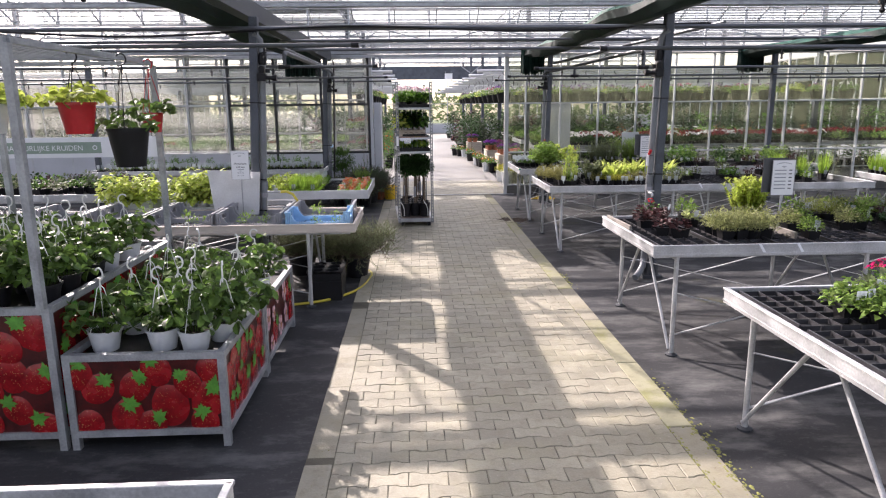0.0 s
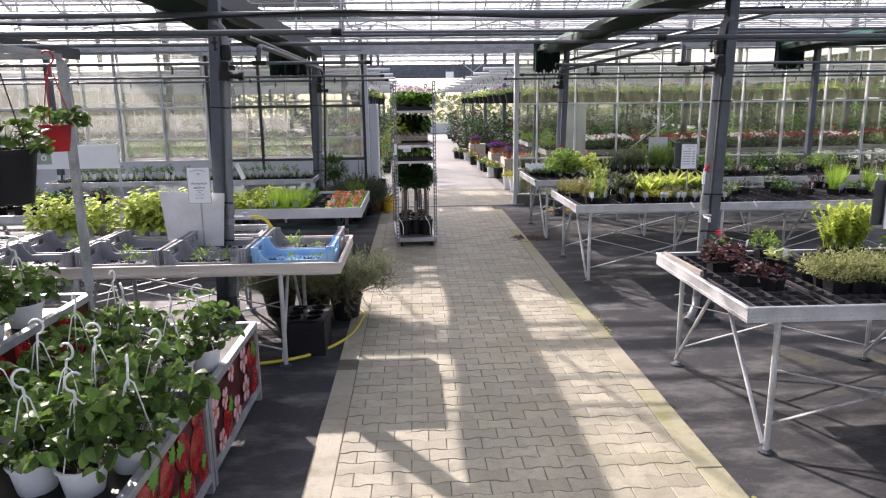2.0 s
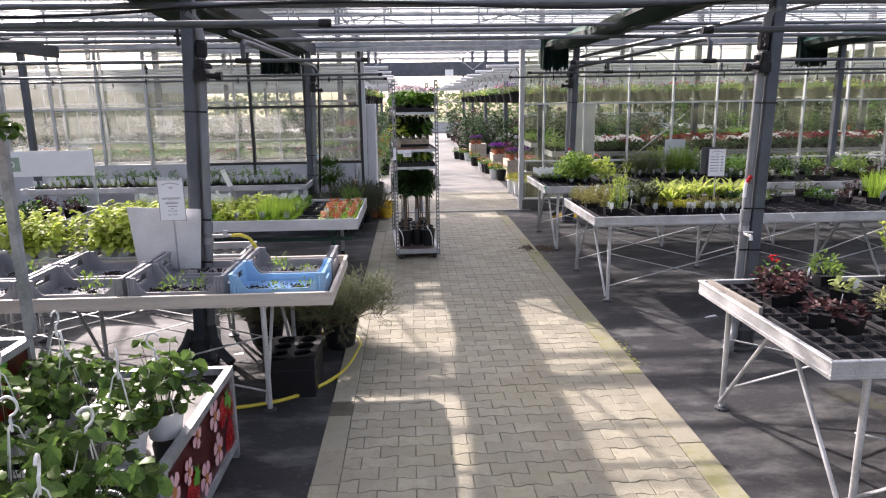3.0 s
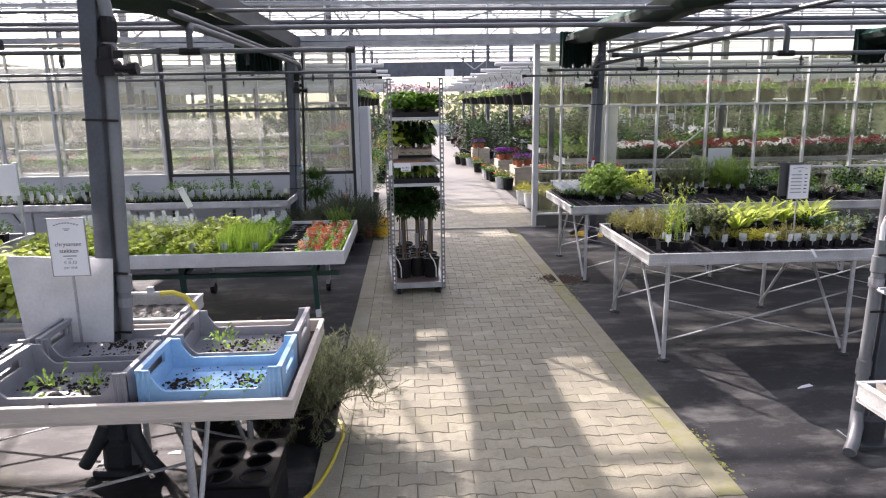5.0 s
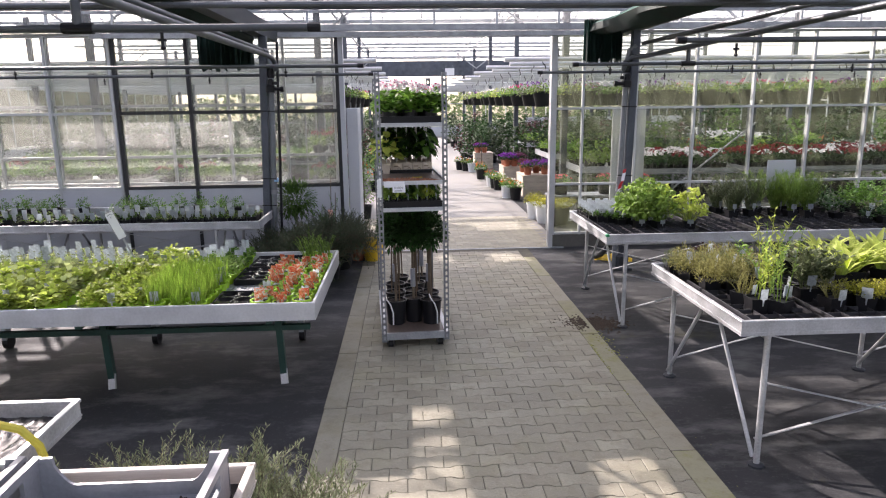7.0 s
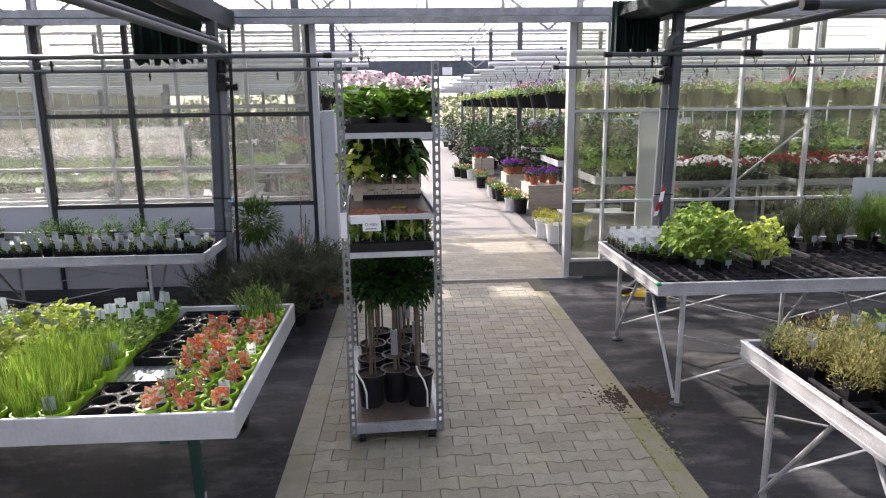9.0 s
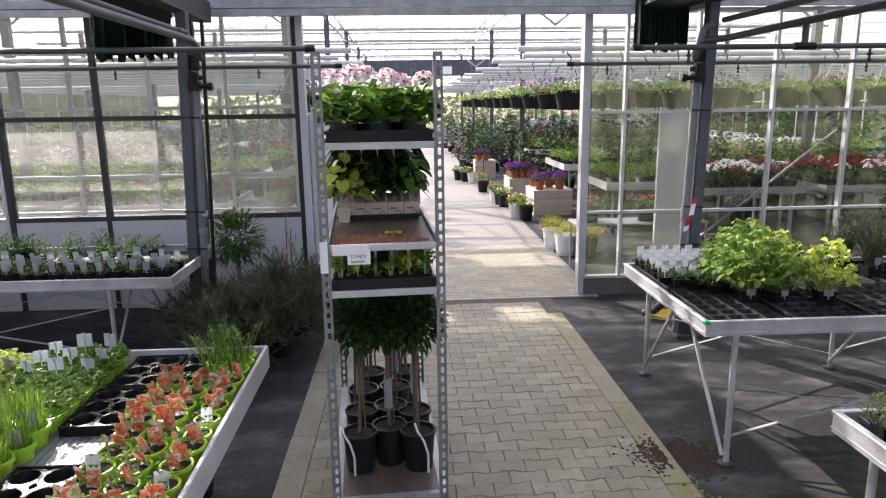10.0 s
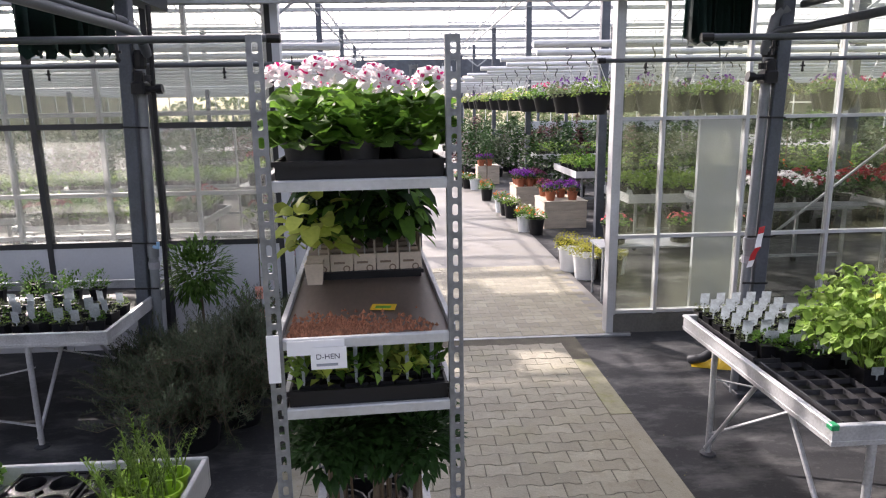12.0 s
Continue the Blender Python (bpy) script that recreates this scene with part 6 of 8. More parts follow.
def print_material():
    """Glossy picture print: orange and red flowers with olive leaves on pale paper, different on each label."""
    m = material("flower_picture_print", (0.8, 0.3, 0.15), 0.4, 0, 0.1, 20, 90, 0.0, translucent=0.3)
    n, l = m.node_tree.nodes, m.node_tree.links
    shift = n.new("ShaderNodeVectorMath")
    shift.operation = "MULTIPLY_ADD"
    shift.inputs[1].default_value = (3.0, 5.0, 7.0)
    l.new(n.new("ShaderNodeObjectInfo").outputs["Random"], shift.inputs[0])
    l.new(n.new("ShaderNodeTexCoord").outputs["Object"], shift.inputs[2])
    tex = n.new("ShaderNodeTexNoise")
    tex.inputs["Scale"].default_value, tex.inputs["Detail"].default_value, tex.inputs["Distortion"].default_value = 30, 1.5, 1.2
    l.new(shift.outputs[0], tex.inputs["Vector"])
    ramp = n.new("ShaderNodeValToRGB")
    stops = ((0.0, (0.26, 0.28, 0.13)), (0.36, (0.80, 0.74, 0.66)), (0.44, (0.86, 0.36, 0.18)), (0.56, (0.82, 0.19, 0.08)), (0.64, (0.66, 0.07, 0.03)), (0.72, (0.84, 0.42, 0.28)))
    for k, (at, col) in enumerate(stops):
        e = ramp.color_ramp.elements[k] if k < 2 else ramp.color_ramp.elements.new(at)
        e.position, e.color = at, (*col, 1)
    l.new(tex.outputs[0], ramp.inputs[0])
    l.new(ramp.outputs[0], n["Principled BSDF"].inputs["Base Color"])
    l.new(ramp.outputs[0], n["Translucent BSDF"].inputs[0])
    return m


FLOWERPRINT = print_material()
orange = []
for sd, cards in ((201, 2), (202, 3), (203, 2), (204, 1), (205, 3), (206, 2)):
    prints = []
    for k, (back, aside) in enumerate(((0.0, 0.0), (0.055, 0.024), (0.075, -0.028))[:cards]):
        if k:
            prints.append(("plant_label", picture_label(sd + 20 * k, back, aside), PALELABEL))
        if sd != 204:
            prints.append(("label_print", picture_label(sd + 20 * k, back, aside, range(1 if sd % 2 else 3, 12), 0.0014), FLOWERPRINT))
    orange.append(herb("lime pot with a seedling and an orange label", dome(sd, 18, 0.06, 0.075, 0.034, 0.02, 0.06, 0.8), LEAF_HERB, picture_label(sd), PALELABEL, prints))
chives = [herb("lime pot of tall chives", tuft(s, 130, 0.045, 0.20, 0.0035, 0.06, 0.25, 0.45), GRASS, tg, PALELABEL) for s, tg in ((211, None), (212, None), (213, tag_geo(0.05, 0.11, 0.05, -0.04, 0.02)))]
parsley = [herb("lime pot of curly parsley", dome(s, 150, 0.075, 0.13, 0.034, 0.03, 0.06, 0.7, rounded=True), m, tg, PALELABEL) for s, m, tg in ((221, LEAF_LIME, None), (222, LEAF_LIME, None), (223, LEAF_LIME, tag_geo(0.05, 0.12, 0.05, -0.04, 0.02)))]
basil = [herb("lime pot of small leaved bush basil", dome(s, 170, 0.072, 0.085, 0.024, 0.023, 0.055, 0.6, fold=-0.4, rounded=True), LEAF_MID, Geo().box(-0.032, 0.032, 0.0, 0.002, 0.125, 0.185).box(-0.003, 0.003, -0.003, 0.0, 0.05, 0.19), PALELABEL) for s in (231, 232)]
lettuce = [herb("lime pot of pale leafy herb", dome(s, 95, 0.072, 0.12, 0.046, 0.040, 0.06, 0.6, rounded=True), m, tg, PALELABEL) for s, m, tg in
           ((241, LEAF_LIME, None), (242, LEAF_PALE, tag_geo(0.05, 0.10, 0.05, -0.06, 0.02)), (243, LEAF_LIME, None), (244, LEAF_PALE, None), (245, LEAF_LIME, tag_geo(0.04, 0.12, 0.06, 0.03, 0.01)), (246, LEAF_LIME, None))]
rose_h = [herb("lime pot of upright rosemary", twiggy(s, 10, 0.22, 0.35, 46, 0.022, 0.004, 0.06), LEAF_HERB) for s in (251, 252)]
spread(orange, herb_spots(0.44, 0.03, 0.04, 1.20, 3, 9, 0.008))
spread(rose_h, herb_spots(0.28, 0.03, 1.22, 1.55, 2, 3, 0.008))
spread(chives, herb_spots(1.12, 0.70, 0.04, 0.75, 3, 6, 0.01))
spread([herb("lime pot of trailing green herb", dome(249, 150, 0.085, 0.11, 0.03, 0.02, 0.06, 0.6), LEAF_HERB)], herb_spots(1.12, 0.70, 0.77, 1.11, 3, 3, 0.01))
spread(parsley, herb_spots(1.54, 1.12, 0.04, 1.38, 3, 10, 0.01))
spread(basil, herb_spots(1.12, 0.70, 1.11, 1.53, 3, 3, 0.01))
spread(lettuce, herb_spots(2.85, 1.68, 0.04, 1.07, 9, 8, 0.010))
silver = [herb("lime pot of silver thyme with a tall white label", dome(s, 150, 0.08, 0.11, 0.022, 0.014, 0.06, 0.7), LEAF_PALE, tag_geo(0.042, 0.15, 0.06, -0.01, 0.01), PALELABEL) for s in (247, 248)]
spread(silver, herb_spots(2.85, 1.68, 1.10, 1.53, 9, 3, 0.010))


GLOSSTRAY = material("glossy_black_tray", (0.014, 0.014, 0.016), 0.22, 0.0, 0.15, 9, 60, 0.06)


def hole_tray(label):
    """Black carrier tray with round holes."""
    t = thing("pot_tray", label, "tray", "pot trays")
    w, d, n = 0.26, 0.40, 14
    g = Geo().box(0, w, 0, d, 0, 0.006)
    part("tray_floor", g, BLACKPLASTIC, t)
    for a in ((0, w, 0, 0.008), (0, w, d - 0.008, d), (0, 0.008, 0.008, d - 0.008), (w - 0.008, w, 0.008, d - 0.008)):
        part("tray_rim", Geo().box(*a, 0.006, 0.045), BLACKPLASTIC, t)
    plate, cw, cd = Geo(), (w - 0.016) / 2, (d - 0.016) / 3
    for i in range(2):
        for j in range(3):
            cx, cy = 0.008 + cw * (i + 0.5), 0.008 + cd * (j + 0.5)
            vs = []
            for k in range(16):
                a = 2 * math.pi * (k + 0.5) / 16
                c, s = math.cos(a), math.sin(a)
                m = max(abs(c) / (cw / 2), abs(s) / (cd / 2))
                vs += [(cx + c / m, cy + s / m, 0.040), (cx + 0.052 * c, cy + 0.052 * s, 0.041)]
            plate.add(vs, [(2 * k, 2 * ((k + 1) % 16), 2 * ((k + 1) % 16) + 1, 2 * k + 1) for k in range(16)])
            part("hole_wall", Geo().lathe([(0.046, 0.008), (0.052, 0.041)], 16, cx, cy), BLACKPLASTIC, t, smooth=True)
    part("top_plate", plate.weld(), GLOSSTRAY, t)
    return t


ht = hole_tray("empty black pot tray with round holes")
spread([ht], [pose(-1.84, 9.03, zh), pose(-1.84, 9.74, zh), pose(-1.82, 10.16, zh), pose(-1.54, 10.16, zh)])

# ---- labelled small pots along the pale panel ----
small = square_pot(0.085, 0.08)
alpine = [plant("small_pot", "small black pot with a low green plant and a pale label", "potted plant", "labelled small pots", small, BLACKPLASTIC,
                dome(s, 80, 0.05, 0.065, 0.022, 0.009, 0.07, 0.7), m, None, tag_geo(0.050, 0.125, 0.055, -0.035, 0.012), PALELABEL,
                [("label_print", Geo().box(-0.017, 0.017, -0.0405, -0.039, 0.112, 0.126), GREYINK)])
          for s, m in ((301, LEAF_HERB), (302, LEAF_GREY), (303, LEAF_MID))]
spread(alpine, spots(-6.3, -2.2, 12.14, 12.72, 0.677, 36, 3, 0.006, keep=0.95))
back_herbs = [plant("small_pot", "black pot of feathery green plant", "potted plant", "labelled small pots", square_pot(0.1, 0.09), BLACKPLASTIC, dome(s, 150, 0.09, 0.16, 0.04, 0.014, 0.08, 0.8), LEAF_MID) for s in (311, 312)]
spread(back_herbs, spots(-6.3, -2.5, 12.75, 13.28, 0.677, 22, 3, 0.02, keep=0.45))

# ---- leafy seedlings on the bench behind ----
leafy = [plant("leafy_seedling", "bright leafy vegetable seedling in a white pot", "potted plant", "leafy seedlings", square_pot(0.1, 0.1), WHITEPLASTIC,
               dome(s, 130, 0.13, 0.30, 0.07, 0.04, 0.09, 0.4, droop=0.6, rounded=True), LEAF_LIME) for s in (321, 322, 323)]
spread(leafy, spots(-3.1, -2.46, 6.89, 7.33, 0.772, 5, 3, 0.015, keep=0.8) + spots(-3.85, -3.3, 6.89, 7.33, 0.772, 4, 3, 0.015, keep=0.5))
dull = [plant("bedding_pot", "dark pot of low bedding plants", "potted plant", "bedding pots", square_pot(0.11, 0.1), BLACKPLASTIC,
              dome(s, 90, 0.10, 0.13, 0.05, 0.028, 0.09, 0.6), m) for s, m in ((331, LEAF_MID), (332, LEAF_DARK), (333, LEAF_GREY), (334, LEAF_RED))]
spread(dull, spots(-9.1, -4.2, 8.36, 9.6, 0.742, 24, 5, 0.02, keep=0.62))
matting = thing("capillary_mat", "wet black matting crumpled in a bench tray", "matting", at=pose(-2.42, 6.89, 0.76))
r = random.Random(5)
vs = [(x * 0.00667, y * 0.0138, 0.006 + r.uniform(0, 0.0035) + 0.003 * math.sin(x * 0.5 + 2 * math.sin(y * 0.3))) for y in range(32) for x in range(80)]
part("sheet", Geo().add(vs, [(y * 80 + x, y * 80 + x + 1, y * 80 + x + 81, y * 80 + x + 80) for y in range(31) for x in range(79)]), GLOSSTRAY, matting, smooth=True)

text_part("NATUURLIJKE KRUIDEN", 0.105, CARD, banner, -0.36, -0.0135, 1.272)
part("emblem", Geo().lathe([(0.022, 0.0), (0.034, 0.0), (0.034, 0.002), (0.022, 0.002)], 16), CARD, banner, "white ring emblem", at=pose(0.37, -0.0135, 1.31, 90, 0, 0))

# ---- trays and plants on the aluminium benches ----
def cell_tray():
    """Black carrier grid: square cells, 0.40 by 0.60."""
    t = thing("cell_tray", "black plastic carrier tray with square cells", "tray", "cell trays")
    w, d, n, m = 0.40, 0.60, 4, 6
    g = Geo().box(0, w, 0, d, 0.0, 0.004)
    part("tray_floor", g, BLACKPLASTIC, t)
    g = Geo()
    for i in range(n + 1):
        x = (w - 0.008) * i / n
        g.box(x + 0.0025, x + 0.0055, 0, d, 0.018, 0.044)
    for j in range(m + 1):
        y = (d - 0.008) * j / m
        for i in range(n):
            x = (w - 0.008) * i / n
            g.box(x + 0.008, x + (w - 0.008) / n, y + 0.0025, y + 0.0055, 0.018, 0.043)
    part("cell_grid", g, GRIDPLASTIC, t)
    part("tray_lip", Geo().box(-0.010, 0, 0, d, 0.036, 0.052), GRIDPLASTIC, t)
    return t


GRIDPLASTIC = material("dusty_black_plastic", (0.045, 0.045, 0.05), 0.5, 0.0, 0.2, 12, 80, 0.08)
tray = cell_tray()
tp = [pose(1.30 + 0.45 * i, y, 0.788) for i in range(8) for y in (1.90, 2.57)]
tp += [pose(1.30 + 0.45 * i, y, 0.788) for i in range(8) for y in (4.38, 5.03)]
tp += [pose(1.28 + 0.45 * i, y, 0.786) for i in range(8) for y in (8.05, 8.67)]
tp += [pose(1.26 + 0.45 * i, y, 0.786) for i in range(10) for y in (10.41, 11.06)]
spread([tray], tp)

def divider_board(x, y, z, length, turn):
    b = thing("divider_board", "weathered grey timber board dividing the trays", "board", "divider boards", pose(x, y, z, 0, 0, turn))
    part("board", Geo().box(-0.011, 0.011, 0, length, 0, 0.085, 0.003), GREYTIMBER, b)


GREYTIMBER = material("weathered_grey_timber", (0.30, 0.275, 0.24), 0.8, 0.0, 0.2, 6, 60, 0.3, stretch=(6, 0.6, 6))
for x, y, n, a in ((1.275, 5.02, 0.58, 2), (2.44, 4.62, 0.6, 0)):
    divider_board(x, y, 0.789, n, a)

strip = thing("rim_strip", "white paper strip hung over the bench rim", "paper strip", "paper strips", pose(1.97, 4.284, 0.0))
part("strip", Geo().add([(x + 0.034 * t, -0.004 - 0.012 * t + o, 0.862 - 0.062 * t) for o in (0.0, 0.0012) for t in (0.0, 1.0) for x in (0.0, 0.022)],
                        [(0, 1, 3, 2), (6, 7, 5, 4), (0, 4, 5, 1), (1, 5, 7, 3), (3, 7, 6, 2), (2, 6, 4, 0)]), CARD, strip)
for x, y in ((2.25, 4.284), (2.41, 7.984), (3.09, 7.984)):
    copy_thing(strip, pose(x, y, 0.0))

Z1, Z2 = 0.798, 0.796
sq, sq9 = square_pot(0.105, 0.095), square_pot(0.088, 0.08)
BP, BL = "potted plant", BLACKPLASTIC


def perennial(name, label, leaves, leafm, group, pot=None, tag=None, tagmat=PALELABEL, extra=()):
    return plant(name, label, BP, group, pot or sq, BL, leaves, leafm, None, tag, tagmat, extra)


heuchera = [perennial("heuchera_pot", "dark red leaved perennial in a black pot", dome(s, 54, 0.085, 0.10, 0.036, 0.032, 0.085, 0.6, rounded=True), LEAF_RED, "red perennials", tag=tg) for s, tg in ((401, None), (402, tag_geo(0.035, 0.08, 0.12, -0.08, 0.01)), (403, None))]
spread(heuchera, [pose(x, y, Z1, 0, 0, a) for x, y, a in ((1.45, 5.20, 0), (1.66, 5.42, 40), (1.56, 5.27, 12), (1.59, 4.77, 30), (1.49, 4.86, 60), (1.53, 5.45, 80))])
redtop = perennial("heuchera_pot", "perennial with a small red bloom in a black pot", dome(404, 40, 0.08, 0.1, 0.05, 0.03, 0.09, 0.6), LEAF_MID, "red perennials", extra=[("blossom", blooms(5, 6, 0.03, 0.06, 0.17, 0.016), PETAL_RED)])
redtop.matrix_basis = pose(1.62, 5.56, Z1)
bushy = [perennial("bushy_pot", "bright green bushy perennial in a black pot", dome(s, 130, 0.10, 0.15, 0.045, 0.018, 0.09, 0.8), LEAF_HERB, "green perennials") for s in (411, 412)]
spread(bushy, [pose(x, y, Z1, 0, 0, a) for x, y, a in ((1.95, 5.57, 0), (2.88, 5.50, 50), (3.62, 5.58, 20), (3.5, 5.4, 80), (3.9, 5.5, 10), (4.4, 5.2, 30))])
limetall = [perennial("tall_lime_pot", "tall lime green perennial in a black pot", twiggy(s, 14, 0.34, 0.25, 60, 0.05, 0.016, 0.09), LEAF_LIME, "lime perennials", tag=tag_geo(0.05, 0.09, 0.09, -0.06, 0.01)) for s in (421, 422)]
spread(limetall, [pose(x, y, Z1, 0, 0, a) for x, y, a in ((2.42, 5.58, 0), (2.53, 5.60, 60), (2.44, 5.46, 100), (2.62, 5.58, 150), (2.55, 5.47, 190))])
sedum = [perennial("cushion_pot", "pale yellow-green sedum cushion in a black pot", dome(s, 420, 0.10, h, 0.030, 0.010, 0.085, 1.1, jitter=0.9, hollow=0.1), LEAF_SEDUM, "cushion plants") for s, h in ((431, 0.15), (432, 0.18), (433, 0.13))]
spread(sedum, [pose(1.91 + 0.108 * i, 4.68 + 0.112 * j, Z1, RNG.uniform(-4, 4), RNG.uniform(-4, 4), RNG.uniform(0, 360)) for i in range(4) for j in range(3)])
olive = [perennial("olive_pot", "low olive-green bushy perennial in a black pot", dome(s, 220, 0.10, 0.15, 0.03, 0.010, 0.085, 0.9, jitter=0.8, hollow=0.1), LEAF_OLIVE, "green perennials", tag=tg) for s, tg in ((435, None), (436, tag_geo(0.05, 0.09, 0.09, -0.06, 0.01)))]
spread(olive, [pose(3.02 + 0.115 * i, 5.40 + 0.115 * j, Z1, 0, 0, RNG.uniform(0, 360)) for i in range(4) for j in range(2)])
pale_leaf = perennial("pale_leaf_pot", "white variegated perennial in a black pot", dome(437, 34, 0.07, 0.09, 0.045, 0.03, 0.085, 0.6, rounded=True), LEAF_PALE, "mixed perennials", tag=tag_geo(0.05, 0.09, 0.08, -0.05, 0.02))
spread([pale_leaf], [pose(1.86, 5.24, Z1, 0, 0, 25)])
limelow = [perennial("cushion_pot", "pale lime cushion plant in a black pot", dome(s, 260, 0.10, 0.12, 0.028, 0.016, 0.085, 0.8, hollow=0.1), m, "cushion plants", tag=tg) for s, m, tg in ((441, LEAF_SEDUM, None), (442, LEAF_HERB, tag_geo(0.05, 0.09, 0.09, -0.06, 0.01)))]
spread(limelow, [pose(x, y, Z1, 0, 0, a) for x, y, a in ((2.57, 4.94, 0), (2.68, 4.97, 60), (2.62, 5.06, 99), (2.55, 4.62, 9), (3.06, 4.95, 40), (3.17, 4.98, 77), (3.12, 5.08, 80), (3.35, 4.72, 200), (3.47, 4.8, 30), (3.62, 4.76, 11), (3.74, 4.86, 5), (3.3, 5.6, 2), (3.62, 5.6, 9), (3.86, 4.78, 60), (4.0, 4.9, 80))])
fill1 = [perennial("mixed_pot", "small mixed perennial in a black pot", dome(s, 90, 0.08, 0.11, 0.04, 0.02, 0.09, 0.7), m, "mixed perennials", tag=tag_geo(0.04, 0.08, 0.09, -0.05, 0.01)) for s, m in ((451, LEAF_MID), (452, LEAF_HERB), (453, LEAF_GREY), (454, LEAF_RED), (455, LEAF_DARK))]
spread(fill1, spots(3.3, 5.3, 4.5, 5.65, Z1, 12, 7, 0.02, keep=0.45) + spots(1.75, 4.9, 2.0, 2.95, Z1, 16, 6, 0.02, keep=0.35)
       + spots(1.5, 2.4, 8.95, 9.3, Z2, 8, 3, 0.02, keep=0.4) + spots(2.85, 3.25, 8.2, 9.3, Z2, 4, 8, 0.02, keep=0.6) + spots(3.3, 5.3, 8.2, 9.3, Z2, 14, 8, 0.02, keep=0.12) + spots(3.7, 6.1, 10.55, 11.0, Z2, 16, 3, 0.02, keep=0.4))
ivy = [perennial("trailing_pot", "variegated trailing plant in a black pot", dome(s, 150, 0.12, 0.12, 0.04, 0.032, 0.08, 0.4, droop=0.5), LEAF_HERB, "trailing plants", tag=tag_geo(0.05, 0.08, 0.1, -0.08, 0.01)) for s in (461, 462)]
spread(ivy, [pose(x, y, Z1, 0, 0, a) for x, y, a in ((1.62, 2.72, 0), (1.74, 2.82, 80), (1.84, 2.7, 160), (1.72, 2.58, 200), (1.92, 2.84, 20))])
pink = perennial("flowering_pot", "pink flowering perennial in a black pot", dome(463, 60, 0.08, 0.1, 0.04, 0.02, 0.09, 0.7), LEAF_MID, "mixed perennials", extra=[("blossom", blooms(8, 12, 0.08, 0.1, 0.14, 0.018), PETAL_PINK)])
spread([pink], [pose(2.02, 3.05, Z1), pose(2.14, 3.08, Z1, 0, 0, 70)])

# bench with heath, hosta-like leaves and moss
heath = [perennial("heath_pot", "brownish heath in a black pot with a pale label", dome(s, n, 0.10, h, 0.032, 0.006, 0.075, 1.3, jitter=0.75, hollow=0.05), m, "heath pots", tag=tg) for s, n, h, m, tg in ((501, 600, 0.15, LEAF_BROWN, tag_geo(0.045, 0.09, 0.13, 0.0, 0.01)), (502, 620, 0.17, LEAF_BROWN, None), (503, 480, 0.11, LEAF_GREY, None))]
spread(heath, [pose(1.30 + 0.115 * i, 8.80 + 0.115 * j, Z2, 0, 0, RNG.uniform(0, 360)) for i in range(4) for j in range(4) if (i * 5 + j * 3) % 7])
spread([heath[1]], [heath[1].matrix_basis.copy(), pose(1.34, 8.70, Z2), pose(1.46, 8.66, Z2)])
spire = [perennial("spire_pot", "tall slender perennial with small leaves in a black pot", twiggy(s, 4, h, 0.16, 28, 0.038, 0.012, 0.09), m, "tall perennials", tag=tag_geo(0.04, 0.1, 0.06, -0.07, 0.01)) for s, h, m in ((511, 0.48, LEAF_LIME), (512, 0.38, LEAF_HERB))]
spread(spire, [pose(x, y, Z2, 0, 0, a) for x, y, a in ((1.42, 8.28, 0), (1.53, 8.34, 40), (1.62, 8.46, 80), (1.52, 8.22, 120), (1.66, 8.62, 200))])
greydaisy = [perennial("tall_grey_pot", "leafy grey-green perennial in a black pot", twiggy(s, 16, 0.24, 0.5, 40, 0.05, 0.02, 0.09), LEAF_GREY, "tall perennials", tag=tag_geo(0.055, 0.1, 0.08, -0.06, 0.01)) for s in (521, 522)]
spread(greydaisy, [pose(x, y, Z2, 0, 0, a) for x, y, a in ((1.80, 8.46, 0), (1.92, 8.50, 90))])


def broad(seed, n, L, W, z0):
    r, g = random.Random(seed), Geo()
    for k in range(n):
        a = 2.4 * k + r.uniform(-0.3, 0.3)
        e = r.uniform(1.0, 4.2)
        d = Vector((math.cos(a), math.sin(a), e)).normalized()
        length = L * r.uniform(0.65, 1.15)
        p, pts = Vector((0.02 * math.cos(a), 0.02 * math.sin(a), z0)), []
        s = Vector((-math.sin(a), math.cos(a), 0))
        vs, m = [], 6
        for i in range(m + 1):
            t = i / m
            c = p + d * (length * t) + Vector((math.cos(a), math.sin(a), -0.5)) * (length * 0.34 * t * t * t)
            w = W * math.sin(math.pi * min(0.98, 0.12 + 0.88 * t)) ** 0.8 / 2
            up = Vector((0, 0, 1)) * w * 0.35
            vs += [c - s * w + up, c, c + s * w + up]
        g.add(vs, [q for i in range(m) for q in ((3 * i, 3 * i + 1, 3 * i + 4, 3 * i + 3), (3 * i + 1, 3 * i + 2, 3 * i + 5, 3 * i + 4))])
    return g


